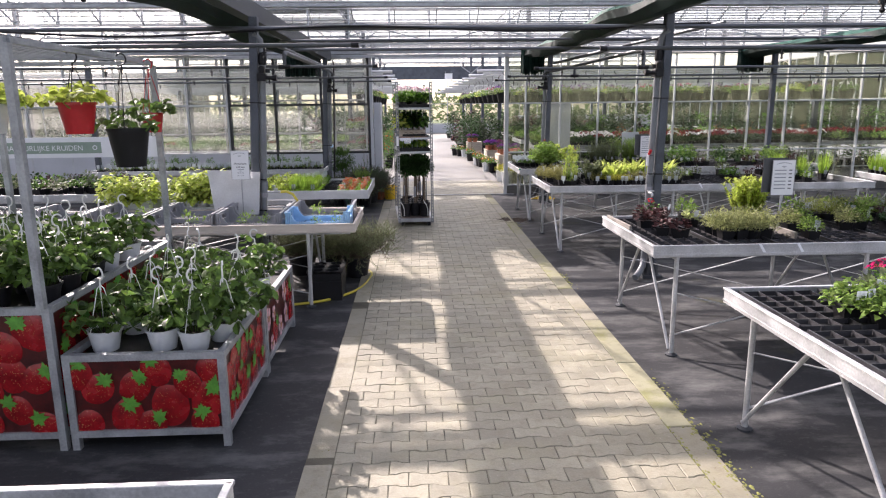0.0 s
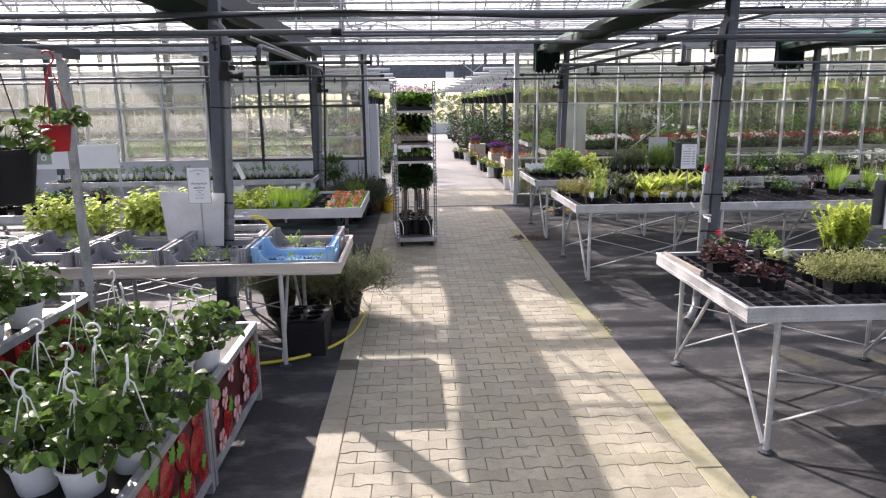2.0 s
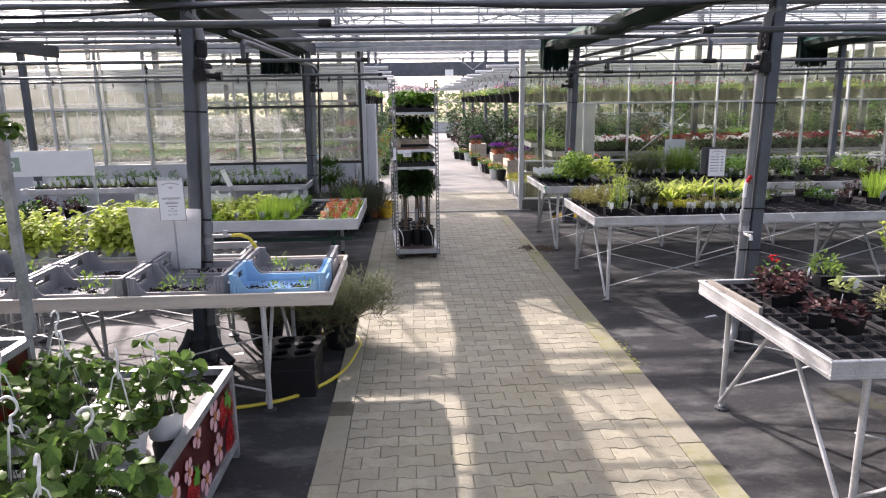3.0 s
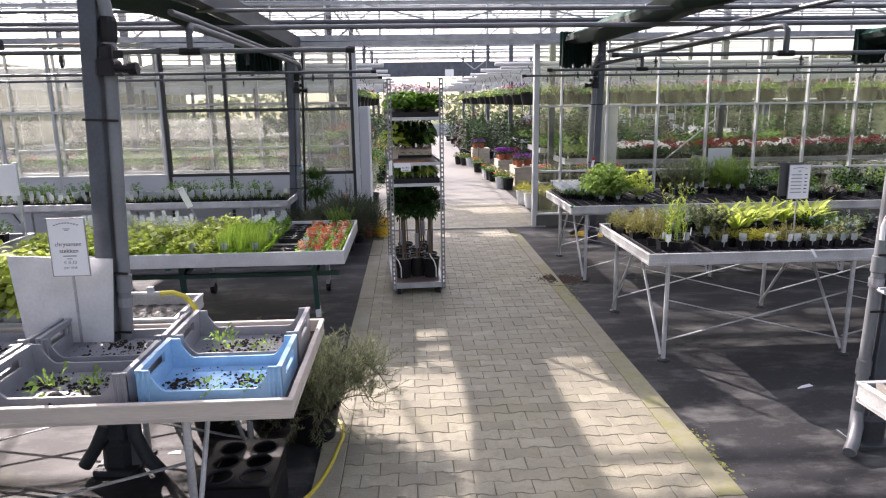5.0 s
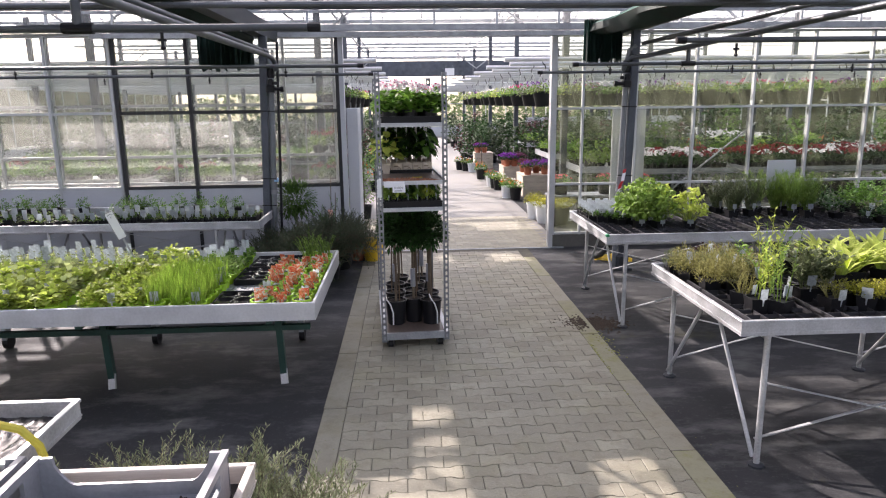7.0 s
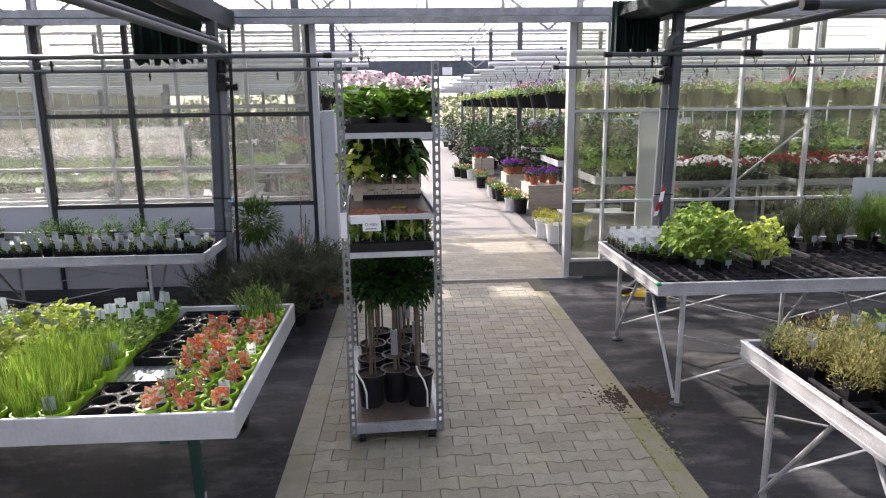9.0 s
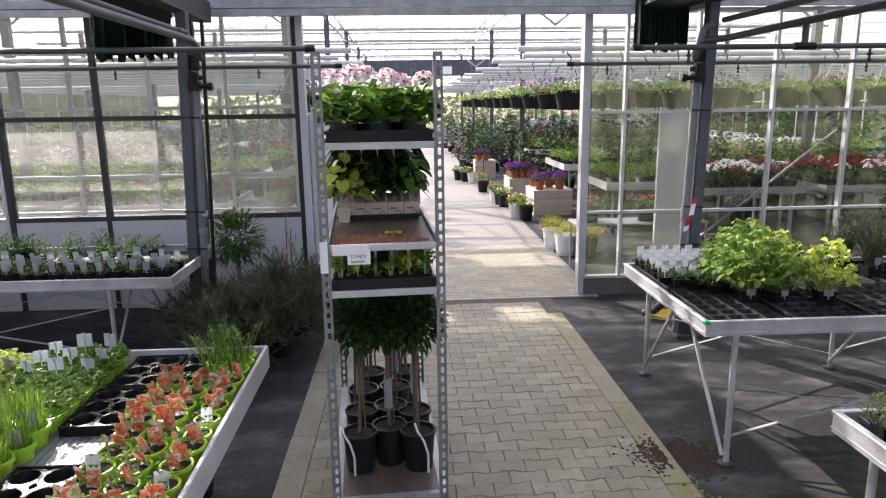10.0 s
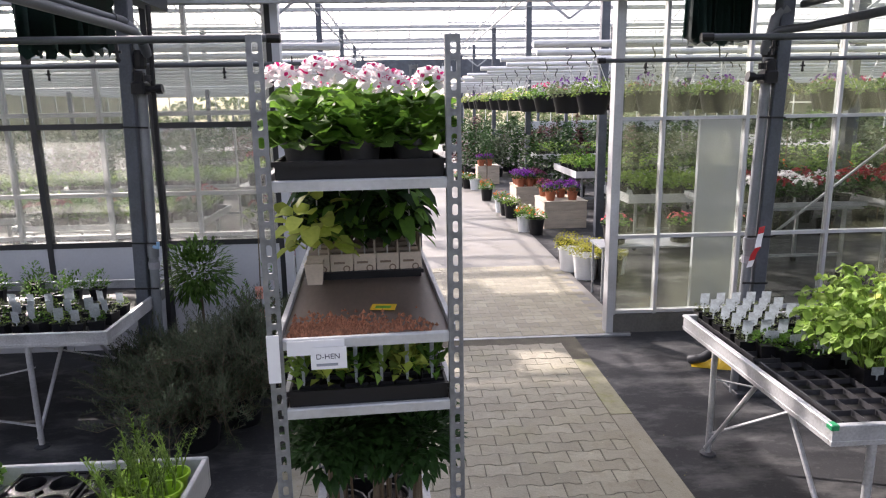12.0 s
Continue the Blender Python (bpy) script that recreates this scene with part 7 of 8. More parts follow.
hosta = [perennial("broadleaf_pot", "bright yellow-green broad leaved perennial in a black pot", broad(s, 18, 0.25, 0.046, 0.08), LEAF_HOSTA, "broad leaved perennials") for s in (531, 532, 533)]
spread(hosta, [pose(x + RNG.uniform(-.02, .02), y + RNG.uniform(-.02, .02), Z2, 0, 0, RNG.uniform(0, 360)) for x, y in ((2.14, 8.90), (2.27, 9.02), (2.33, 8.82), (2.44, 8.96), (2.56, 8.86), (2.20, 8.74), (2.62, 9.04), (2.76, 8.98), (2.95, 8.96), (3.08, 9.06))])
moss = [perennial("moss_pot", "yellow-green cushion saxifrage in a black pot", dome(s, 300, 0.085, 0.075, 0.018, 0.009, 0.085, 0.9, jitter=0.7, hollow=0.05), LEAF_MOSS, "moss cushions", tag=tg) for s, tg in ((541, None), (542, tag_geo(0.055, 0.1, 0.05, -0.065, 0.01)))]
spread(moss, [pose(1.96 + 0.095 * i + RNG.uniform(-.015, .015), 8.26 + 0.115 * j + RNG.uniform(-.02, .02), Z2, RNG.uniform(-3, 3), RNG.uniform(-3, 3), RNG.uniform(-40, 40)) for i in range(4) for j in range(2) if (i, j) != (0, 0)])
drytwig = [perennial("bare_twig_pot", "dry brown twiggy perennial in a black pot", twiggy(s, 22, 0.13, 0.55, 9, 0.02, 0.004, 0.085), LEAF_BROWN, "bare twig pots", tag=tag_geo(0.05, 0.1, 0.05, -0.065, 0.01)) for s in (545, 546)]
spread(drytwig, [pose(2.33 + 0.11 * i + RNG.uniform(-.015, .015), 8.23 + 0.12 * j + RNG.uniform(-.015, .015), Z2, 0, 0, RNG.uniform(-25, 25)) for i in range(2) for j in range(2)] + [pose(1.40, 8.40, Z2, 0, 0, 30), pose(1.84, 8.26, Z2, 0, 0, 12)])
thyme = [perennial("thyme_pot", "low purple-grey thyme in a black pot", dome(s, 160, 0.075, 0.08, 0.024, 0.009, 0.085, 0.9), m, "thyme pots", tag=tag_geo(0.045, 0.09, 0.05, -0.06, 0.01)) for s, m in ((551, LEAF_GREY), (552, LEAF_BROWN))]
spread(thyme, [pose(2.56 + 0.11 * i, 8.24 + 0.11 * j, Z2, 0, 0, RNG.uniform(-20, 20)) for i in range(4) for j in range(2)])
grasses = [perennial("grass_pot", "tall upright green iris fans in a black pot", tuft(s, 60, 0.05, 0.28, 0.009, 0.08, 0.25, 0.45), GRASS, "grass pots", tag=tag_geo(0.05, 0.1, 0.05, -0.065, 0.01)) for s in (561, 562)]
spread(grasses, spots(4.3, 5.35, 8.5, 9.2, Z2, 8, 4, 0.02, keep=0.35) + spots(6.05, 8.2, 8.25, 9.2, Z2, 15, 6, 0.02, keep=0.75))

# bench by the doorway
labelled = [perennial("label_pot", "tiny alpine pot with a tall white label", dome(s, 40, 0.045, 0.06, 0.024, 0.009, 0.07, 0.7), LEAF_GREY, "white labelled pots", square_pot(0.075, 0.075), tag_geo(0.050, 0.12, 0.06, -0.012, 0.012), PALELABEL) for s in (601, 602)]
spread(labelled, [pose(1.29 + 0.088 * i, 11.22 + 0.12 * j, Z2, 0, 0, RNG.uniform(-8, 8)) for i in range(5) for j in range(5) if not (i > 2 and j < 2)])
ferny = [perennial("ferny_pot", "bright green columbine in a black pot with a picture label", trifoliate(s, 72, 0.16, 0.38, 0.042, 0.08), m, "columbines", tag=tag_geo(0.055, 0.06, 0.05, -0.062, 0.0)) for s, m in ((611, LEAF_HERB), (612, LEAF_HERB), (613, LEAF_LIME))]
spread(ferny, [pose(x, y, Z2, 0, 0, a) for x, y, a in ((1.62, 10.80, 0), (1.78, 10.76, 20), (2.06, 10.74, -10), (1.60, 10.98, 5), (1.76, 10.95, 0), (1.9, 11.05, 0), (1.70, 11.18, 0), (1.86, 11.25, 15))])
lowm = [perennial("mat_pot", "low creeping alpine in a black pot with a white label", dome(s, 130, 0.085, 0.06, 0.03, 0.012, 0.08, 0.5), LEAF_MID, "creeping alpines", sq9, tag_geo(0.06, 0.06, 0.1, -0.05, 0.0)) for s in (621, 622)]
spread(lowm, [pose(x, y, Z2, 0, 0, a) for x, y, a in ((1.50, 10.98, 0), (1.42, 11.08, 10), (1.36, 11.14, -10), (1.52, 11.14, 0))])
lav = [perennial("lavender_pot", "grey-green upright lavender in a black pot", twiggy(s, 34, 0.34, 0.35, 40, 0.04, 0.006, 0.09), LEAF_GREY, "lavender pots", tag=tag_geo(0.04, 0.08, 0.08, -0.06, 0.0)) for s in (631, 632)]
spread(lav, [pose(x, y, Z2, 0, 0, a) for x, y, a in ((2.72, 11.28, 0), (2.82, 11.42, 50), (2.92, 11.30, 10), (2.66, 11.5, 20))])
fennel = [perennial("fennel_pot", "feathery green perennial in a black pot", twiggy(s, 26, 0.38, 0.4, 90, 0.05, 0.004, 0.09), LEAF_HERB, "feathery perennials", tag=tag_geo(0.055, 0.08, 0.08, -0.06, 0.0)) for s in (641, 642)]
spread(fennel, [pose(x, y, Z2, 0, 0, a) for x, y, a in ((3.05, 11.45, 0), (3.2, 11.35, 40), (3.35, 11.5, 80), (3.5, 11.4, 20), (3.28, 11.2, 0), (3.45, 11.2, 0))])
back_green = [perennial("back_pot", "leafy green perennial in a black pot", dome(s, 120, 0.13, 0.24, 0.05, 0.028, 0.09, 0.7), m, "back row perennials") for s, m in ((651, LEAF_MID), (652, LEAF_DARK), (653, LEAF_HERB))]
spread(back_green, spots(3.6, 6.1, 11.0, 11.66, Z2, 16, 4, 0.03, keep=0.36))

# odd things at the doorway
ybag = thing("yellow_bag", "crumpled yellow plastic bag on the floor under the bench", "bag", at=pose(2.08, 13.0, 0, 0, 0, -18))
r = random.Random(12)
vs = [((i / 9 - 0.5) * 0.46, (j / 6 - 0.5) * 0.24 * (1 - 0.3 * abs(i / 9 - 0.5)), 0.002 + (0.07 + r.uniform(-0.02, 0.02)) * math.sin(math.pi * i / 9) * math.sin(math.pi * j / 6)) for j in range(7) for i in range(10)]
part("sheet", Geo().add(vs, [(j * 10 + i, j * 10 + i + 1, j * 10 + i + 11, j * 10 + i + 10) for j in range(6) for i in range(9)]), YELLOWPLASTIC, ybag)
drain = thing("drain_hose", "dark flexible drain hose beside the post", "hose", at=pose(1.9, 12.9, 0))
part("hose", Geo().tube([(-0.05, 0.15, 0.03), (0.0, 0.05, 0.08), (0.03, -0.1, 0.2), (0.05, -0.25, 0.34)], 0.035, 10), DARKSTEEL, drain, smooth=True)
tape = thing("barrier_tape", "red and white barrier tape hanging on the post", "tape", at=pose(1.925, 12.40, 0.93))
r = random.Random(4)
edge = [(-0.03 + 0.011 * i + r.uniform(-.006, .006), -0.006 - r.uniform(0, 0.02), 0.045 * i) for i in range(7)]
for i in range(6):
    p, q = edge[i], edge[i + 1]
    part("stripe", Geo().add([p, (p[0] + 0.034, p[1] - 0.012, p[2] + 0.012), (q[0] + 0.034, q[1] - 0.012, q[2] + 0.012), q], [(0, 1, 2, 3)]), REDPLASTIC if i in (1, 2, 5) else CARD, tape)
ybin = thing("yellow_bucket", "yellow bucket beside terracotta pots", "bucket", at=pose(-0.98, 13.25, 0))
part("bucket", Geo().lathe([(0, 0), (0.11, 0), (0.14, 0.26), (0.148, 0.26), (0.148, 0.28), (0.135, 0.28), (0.11, 0.04)], 18), YELLOWPLASTIC, ybin, smooth=True)
spread([plant("terracotta_pot", "terracotta pot with red flowers", BP, "doorway pots", pot_geo(0.10, 0.07, 0.16), TERRACOTTA, dome(661, 80, 0.13, 0.14, 0.05, 0.03, 0.14), LEAF_MID, soil_geo(0.095, 0.145), extra=[("blossom", blooms(9, 10, 0.1, 0.1, 0.2, 0.02), PETAL_RED)])],
       [pose(-1.18, 13.30, 0), pose(-1.12, 13.52, 0)])
stain = thing("spilled_soil", "brown soil spilled at the edge of the path", "soil", at=pose(1.13, 10.5, 0.002))
r = random.Random(9)
g = Geo()
for _ in range(2600):
    a, q = r.uniform(0, 6.28), abs(r.gauss(0, 0.09))
    x, y, s = q * 1.5 * math.cos(a), q * 1.1 * math.sin(a), r.uniform(0.004, 0.016)
    zz = 0.012 if x < -0.075 else 0.0
    g.add([(x + s * math.cos(b) * r.uniform(.7, 1.3), y + s * math.sin(b) * r.uniform(.7, 1.3), zz) for b in (0, 1.25, 2.5, 3.8, 5)] + [(x, y, zz + s * 0.5)], [(k, (k + 1) % 5, 5) for k in range(5)])
tagged(part("soil_heap", g, material("brown_soil", (0.065, 0.043, 0.027), 0.95, 0, 0.2, 20, 90, 0.4), stain), kind="stuff")

# ---- load of the trolley ----
LEAF_PELARGONIUM = leafmat("pelargonium_leaf", (0.16, 0.31, 0.045), (0.06, 0.155, 0.02), 0.45, island=0.55)


def umbels(seed, eyes):
    """Two rounded flower heads of ruffled florets; or only the dark eyes of their upper petals."""
    r, g = random.Random(seed), Geo()
    for h in range(2):
        a = 3.14 * h + 0.3 + r.uniform(-0.5, 0.5)
        c = Vector((0.055 * math.cos(a), 0.045 * math.sin(a), 0.262 + r.uniform(-0.025, 0.03)))
        for k in range(13):
            b = 2.4 * k + r.uniform(-0.3, 0.3)
            lift = 1.0 - 1.15 * (k / 13)
            out = Vector((math.cos(b) * math.sqrt(max(0.05, 1 - lift * lift)), math.sin(b) * math.sqrt(max(0.05, 1 - lift * lift)), lift)).normalized()
            f = c + out * 0.036
            s = out.cross(Vector((0.1, 0.2, 1))).normalized()
            t = s.cross(out)
            for q in range(5):
                e = 6.2832 * q / 5 + 0.3 + r.uniform(-0.15, 0.15)
                d = s * math.sin(e) + t * math.cos(e) + out * r.uniform(0.3, 0.8)
                L, tw = 0.027 * r.uniform(0.85, 1.2), r.uniform(-0.5, 0.5)
                if not eyes:
                    g.round_leaf(f, d, L, 0.027, 0.35, 0.1, tw)
                elif q in (0, 4):
                    g.round_leaf(f + out * 0.006 + d.normalized() * 0.005, d, L * 0.6, 0.012, 0.3, 0.1, tw)
    return g


def pelargonium(seed, bloom=True):
    leaves = dome(seed, 100, 0.12, 0.19, 0.058, 0.064, 0.07, 0.5, fold=0.35, droop=0.35, rounded=True)
    return plant("pelargonium", "pelargonium with white and magenta flowers" if bloom else "leafy pelargonium without open flowers", "flowering plant", "trolley pelargoniums", pot_geo(0.062, 0.047, 0.10), GRIDPLASTIC, leaves, LEAF_PELARGONIUM, None,
                 extra=[("blossom", umbels(seed + 1, False), PETAL_WHITE), ("blossom_eye", umbels(seed + 1, True), PETAL_PINK)] if bloom else ())


S1, S2, S3, S0 = 1.82, 1.375, 1.165, 0.133


def plain_tray(x0, x1, y0, y1, z, h=0.055):
    t = thing("plant_tray", "black plastic plant tray on the trolley shelf", "tray", "trolley trays", pose(x0, y0, z))
    w, d = x1 - x0, y1 - y0
    part("tray_floor", Geo().box(0, w, 0, d, 0, 0.005), BLACKPLASTIC, t)
    for a in ((0, w, 0, 0.008), (0, w, d - 0.008, d), (0, 0.008, 0.008, d - 0.008), (w - 0.008, w, 0.008, d - 0.008)):
        part("tray_rim", Geo().box(*a, 0.005, h), BLACKPLASTIC, t)
    part("tray_lip", Geo().box(-0.008, w + 0.008, -0.010, -0.001, h - 0.014, h), BLACKPLASTIC, t)
    return t


for j in range(2):
    plain_tray(TX0 + 0.045, TX1 - 0.045, TY0 + 0.03 + 0.66 * j, TY0 + 0.65 + 0.66 * j, S1)
shelf_spots = [pose(TX0 + 0.12 + 0.155 * i, TY0 + 0.14 + 0.185 * j, S1 + 0.006, 0, 0, RNG.uniform(-35, 35)) for j in range(7) for i in range(3)]
spread([pelargonium(701), pelargonium(710), pelargonium(722)], shelf_spots[:3] + shelf_spots[7:21:5])
spread([pelargonium(733, False), pelargonium(741, False)], [m for k, m in enumerate(shelf_spots[3:], 3) if k not in (7, 12, 17)])
plain_tray(TX0 + 0.06, TX1 - 0.06, TY0 + 0.68, TY0 + 1.30, S2, 0.03)


CARTONINK = material("brown_carton_print", (0.24, 0.17, 0.12), 0.7, 0, 0.1, 20, 60, 0)


def carton_pot(seed, leafm, L=0.10):
    t = plant("carton_pot", "cucumber plant in a folded carton sleeve", "potted plant", "carton pots",
              Geo().box(-0.04, 0.04, -0.04, 0.04, 0, 0.075).box(-0.042, 0.042, -0.043, -0.040, 0.0, 0.085).box(0.036, 0.042, -0.04, 0.04, 0.075, 0.14), CARDBOARD,
              dome(seed, 40, 0.07, 0.30, L * 0.75, L * 0.5, 0.14, 0.3, droop=0.9, jitter=0.8, rounded=True), leafm)
    part("print_bar", Geo().box(-0.030, 0.012, -0.0455, -0.0435, 0.048, 0.056), CARTONINK, t)
    part("print_ring", Geo().lathe([(0.009, 0.0), (0.014, 0.0), (0.014, 0.002), (0.009, 0.002)], 12), CARTONINK, t, at=pose(0.018, -0.0435, 0.028, 90, 0, 0))
    part("stick", Geo().tube([(0, 0, 0.07), (0.004, 0, 0.40)], 0.003, 5), STRAP, t)
    return t


cps = [carton_pot(731, LEAF_DARK), carton_pot(732, LEAF_MID), carton_pot(733, LEAF_DARK)]
spread(cps, [pose(TX0 + 0.10 + 0.088 * i, TY0 + 0.75 + 0.10 * j, S2 + 0.006) for j in range(5) for i in range(5)])
bright = plant("bright_cucumber", "bright leaved cucumber plant leaning out of the trolley", "potted plant", "", square_pot(0.07, 0.08), CARDBOARD,
               dome(735, 46, 0.13, 0.25, 0.075, 0.06, 0.13, 0.3, droop=0.6, rounded=True), LEAF_LIME)
bright.matrix_basis = pose(TX0 + 0.09, TY0 + 0.64, S2 + 0.001)
gr = thing("clay_granules", "reddish clay granules spilled on the plywood shelf", "granules", at=pose(TX0 + 0.05, TY0 + 0.03, S2 + 0.001))
r, g = random.Random(17), Geo()
for _ in range(2300):
    x, y = r.uniform(0.0, 0.44), abs(r.gauss(0, 0.09)) + 0.004
    if y > 0.24 or (x > 0.22 and r.random() < 0.55 + 1.8 * (x - 0.22)) or (y > 0.11 and r.random() < 0.5):
        continue
    s, h = r.uniform(0.004, 0.008), r.uniform(0, 0.008)
    g.add([(x + s * math.cos(b), y + s * math.sin(b), h * 0) for b in (0, 1.57, 3.14, 4.71)] + [(x, y, s * 1.3 + h * 0.4)], [(k, (k + 1) % 4, 4) for k in range(4)])
tagged(part("granules", g, CLAY, gr), kind="stuff")
yl = thing("loose_label", "yellow and green loose plant label on the shelf", "label", at=pose(TX0 + 0.34, TY0 + 0.27, S2 + 0.006, 0, 0, -10))
part("card", Geo().box(-0.05, 0.03, -0.03, 0.03, 0, 0.002), YELLOWPLASTIC, yl)
part("print", Geo().box(-0.035, 0.015, -0.02, 0.005, 0.0025, 0.004), CALYX, yl)
for j in range(2):
    plain_tray(TX0 + 0.045, TX1 - 0.045, TY0 + 0.02 + 0.66 * j, TY0 + 0.64 + 0.66 * j, S3)
lp = [plant("lettuce_plug", "small lettuce plug with a white stick", "seedling", "lettuce plugs", square_pot(0.07, 0.055), BLACKPLASTIC, dome(s, 34, 0.045, 0.10, 0.06, 0.03, 0.05, 0.9), m, None, tag_geo(0.012, 0.13, 0.05, -0.03, 0.0), PALELABEL) for s, m in ((741, LEAF_HERB), (742, LEAF_LIME), (743, LEAF_MID))]
spread(lp, [pose(TX0 + 0.085 + 0.076 * i, TY0 + 0.07 + 0.09 * j, S3 + 0.006, 0, 0, RNG.uniform(-10, 10)) for j in range(8) for i in range(6)])
lt = [standard_tree(0, 0, 0, 0.66, 0.15, 750 + k, "dark leaved standard shrub in a black pot on the trolley", 560, 0.055, 0.03, LEAF_DARK, 0.088) for k in range(2)]
part("trunk_guard", Geo().tube([(0.003, 0.002, 0.30), (0.006, 0.004, 0.46)], 0.021, 10), GREYPLASTIC, lt[1], "grey plastic trunk guard", True)
for t in lt:
    part("cane", Geo().tube([(0.03, -0.02, 0.19), (0.022, -0.012, 0.66)], 0.006, 6), BAMBOO, t)
spread(lt, [pose(x, y, S0, 0, 0, a) for x, y, a in ((TX0 + 0.13, TY0 + 0.30, 0), (TX0 + 0.285, TY0 + 0.36, 80), (TX0 + 0.43, TY0 + 0.28, 150), (TX0 + 0.14, TY0 + 0.56, 200), (TX0 + 0.30, TY0 + 0.6, 20), (TX0 + 0.43, TY0 + 0.52, 60),
                                                    (TX0 + 0.15, TY0 + 0.84, 10), (TX0 + 0.34, TY0 + 0.86, 10), (TX0 + 0.2, TY0 + 1.1, 70), (TX0 + 0.42, TY0 + 1.1, 170))])
for x, y in ((TX0 + 0.10, TY0 + 0.20), (TX0 + 0.47, TY0 + 0.18)):
    st = thing("tie_strap", "white plastic tie strap on a pot", "strap", "tie straps", pose(x, y, S0))
    part("strap", Geo().tube([(0, -0.01, 0.02), (0.0, -0.008, 0.12), (-0.02, 0.0, 0.19), (-0.05, 0.03, 0.23), (-0.06, 0.06, 0.26)], 0.006, 5), STRAP, st)
card = thing("shelf_card", "white order card on the trolley shelf lip", "card", at=pose(TX0, TY0 - 0.014, 0))
part("card", Geo().box(0.115, 0.215, -0.002, 0.0, 1.295, 1.36), CARD, card)
text_part("D-HEN", 0.022, INK, card, 0.163, -0.0025, 1.325)
part("text_bar", Geo().box(0.13, 0.19, -0.004, -0.0025, 1.305, 1.312), GREYINK, card)

# the loaded trolley stands a little askew on the path
askew = Matrix.Translation((TX0, TY0, 0)) @ Matrix.Rotation(radians(3.5), 4, "Z") @ Matrix.Translation((-TX0, -TY0, 0))
for ob in list(scene.objects):
    if ob.parent is None and TX0 - 0.06 < ob.matrix_basis.translation.x < TX1 + 0.02 and TY0 - 0.06 < ob.matrix_basis.translation.y < TY1 and ob.type in ("EMPTY", "MESH"):
        ob.matrix_basis = askew @ ob.matrix_basis

# ---- the next hall ----
hallp = empty_structure("hall_frame", "white hanging rails and steel frame of the next hall")
for i in range(26):
    y = 14.9 + 1.12 * i if i < 9 else 24.98 + 1.9 * (i - 9)
    if y > 43:
        break
    e = 0.93 + 0.25 * (i % 2)
    part("rail", Geo().tube([(e, y, 2.58), (13.6, y, 2.58)], 0.033, 8), WHITEPIPE, hallp)
    part("rail", Geo().tube([(-13.6, y, 2.58), (-e, y, 2.58)], 0.033, 8), WHITEPIPE, hallp)
for x in (-10.6, -6.4, -2.17, 2.6, 6.4, 10.6):
    for y in (18.2, 24.2, 30.2, 36.2, 42.0):
        part("column", Geo().box(x - 0.06, x + 0.06, y - 0.06, y + 0.06, 0, 4.35), POSTGREY, hallp)
for y in (18.2, 30.2, 42.0):
    g = Geo()
    for i in range(len(POSTS_X) - 1):
        a, b = POSTS_X[i], POSTS_X[i + 1]
        g.bar((a, y, 3.95), (b, y, 3.95), 0.05).bar((a, y, 4.3), (b, y, 4.3), 0.05)
        g.bar((a, y, 3.2), (a + 1.0, y, 3.95), 0.035).bar((b, y, 3.2), (b - 1.0, y, 3.95), 0.035)
        for k in range(1, 6):
            xk = a + (b - a) * k / 6
            g.bar((xk, y, 3.95), (xk, y, 4.3), 0.016)
    part("truss", g, GALV, hallp)
for x in (-2.17, 2.08):
    g = Geo().bar((x, 14.2, 4.02), (x, 39.8, 4.02), 0.035).bar((x, 14.2, 4.34), (x, 39.8, 4.34), 0.035)
    for k in range(26):
        g.bar((x, 14.4 + k, 4.02), (x, 14.4 + k, 4.34), 0.018)
    part("lattice_girder", g, GALV, hallp)
part("fascia", Geo().box(-13.9, 13.9, 39.9, 40.0, 3.3, 4.05), POSTGREY, hallp)
g = Geo()
for i in range(9):
    g.tube([(-13.9, 14.3 + 2.6 * i, 3.9), (13.9, 14.3 + 2.6 * i, 3.9)], 0.008, 4)
part("screen_wire", g, GALV, hallp)
for x0, x1 in ((-13.9, -4.6), (5.6, 13.9)):
    part("end_panel", Geo().box(x0, x1, 39.9, 40.0, 0, 1.2), PANELGREY, hallp)
part("hall_sign", Geo().box(0.92, 1.25, 29.9, 29.93, 2.95, 3.2), CARD, hallp)
part("sign_wire", Geo().bar((0.95, 29.91, 3.2), (0.95, 29.91, 3.3), 0.01).bar((1.2, 29.91, 3.2), (1.2, 29.91, 3.3), 0.01), GALV, hallp)
pv = thing("support_panel", "pale free standing panel behind the glass wall", "panel", at=pose(2.46, 14.5, 0))
part("panel", Geo().box(0, 0.48, 0, 0.05, 0, 1.86), PANELGREY, pv)

baskets = [basket("hanging_basket", "dark hanging basket of trailing flowers on a rail", BLACKPLASTIC, 800 + k, m, R=0.2, rt=0.175, h=0.22, n=46, flower=f, wire=0.56, hook=STRAP) for k, (m, f) in enumerate(((LEAF_HERB, PETAL_PURPLE), (LEAF_MID, PETAL_PINK), (LEAF_LIME, None), (LEAF_MID, PETAL_WHITE), (LEAF_GREY, PETAL_PURPLE)))]
bz = 1.90
bp = []
for i in range(12):
    y = 14.9 + 1.12 * i if i < 9 else 24.98 + 1.9 * (i - 9)
    for k in range(7 if i < 6 else 5):
        bp.append(pose(1.55 + 0.62 * k + RNG.uniform(-.08, .08), y, bz, 0, 0, RNG.uniform(0, 360)))
    for k in range(1 if i < 9 else 0):
        bp.append(pose(-1.62 - 0.62 * k + RNG.uniform(-.08, .08), y, bz, 0, 0, RNG.uniform(0, 360)))
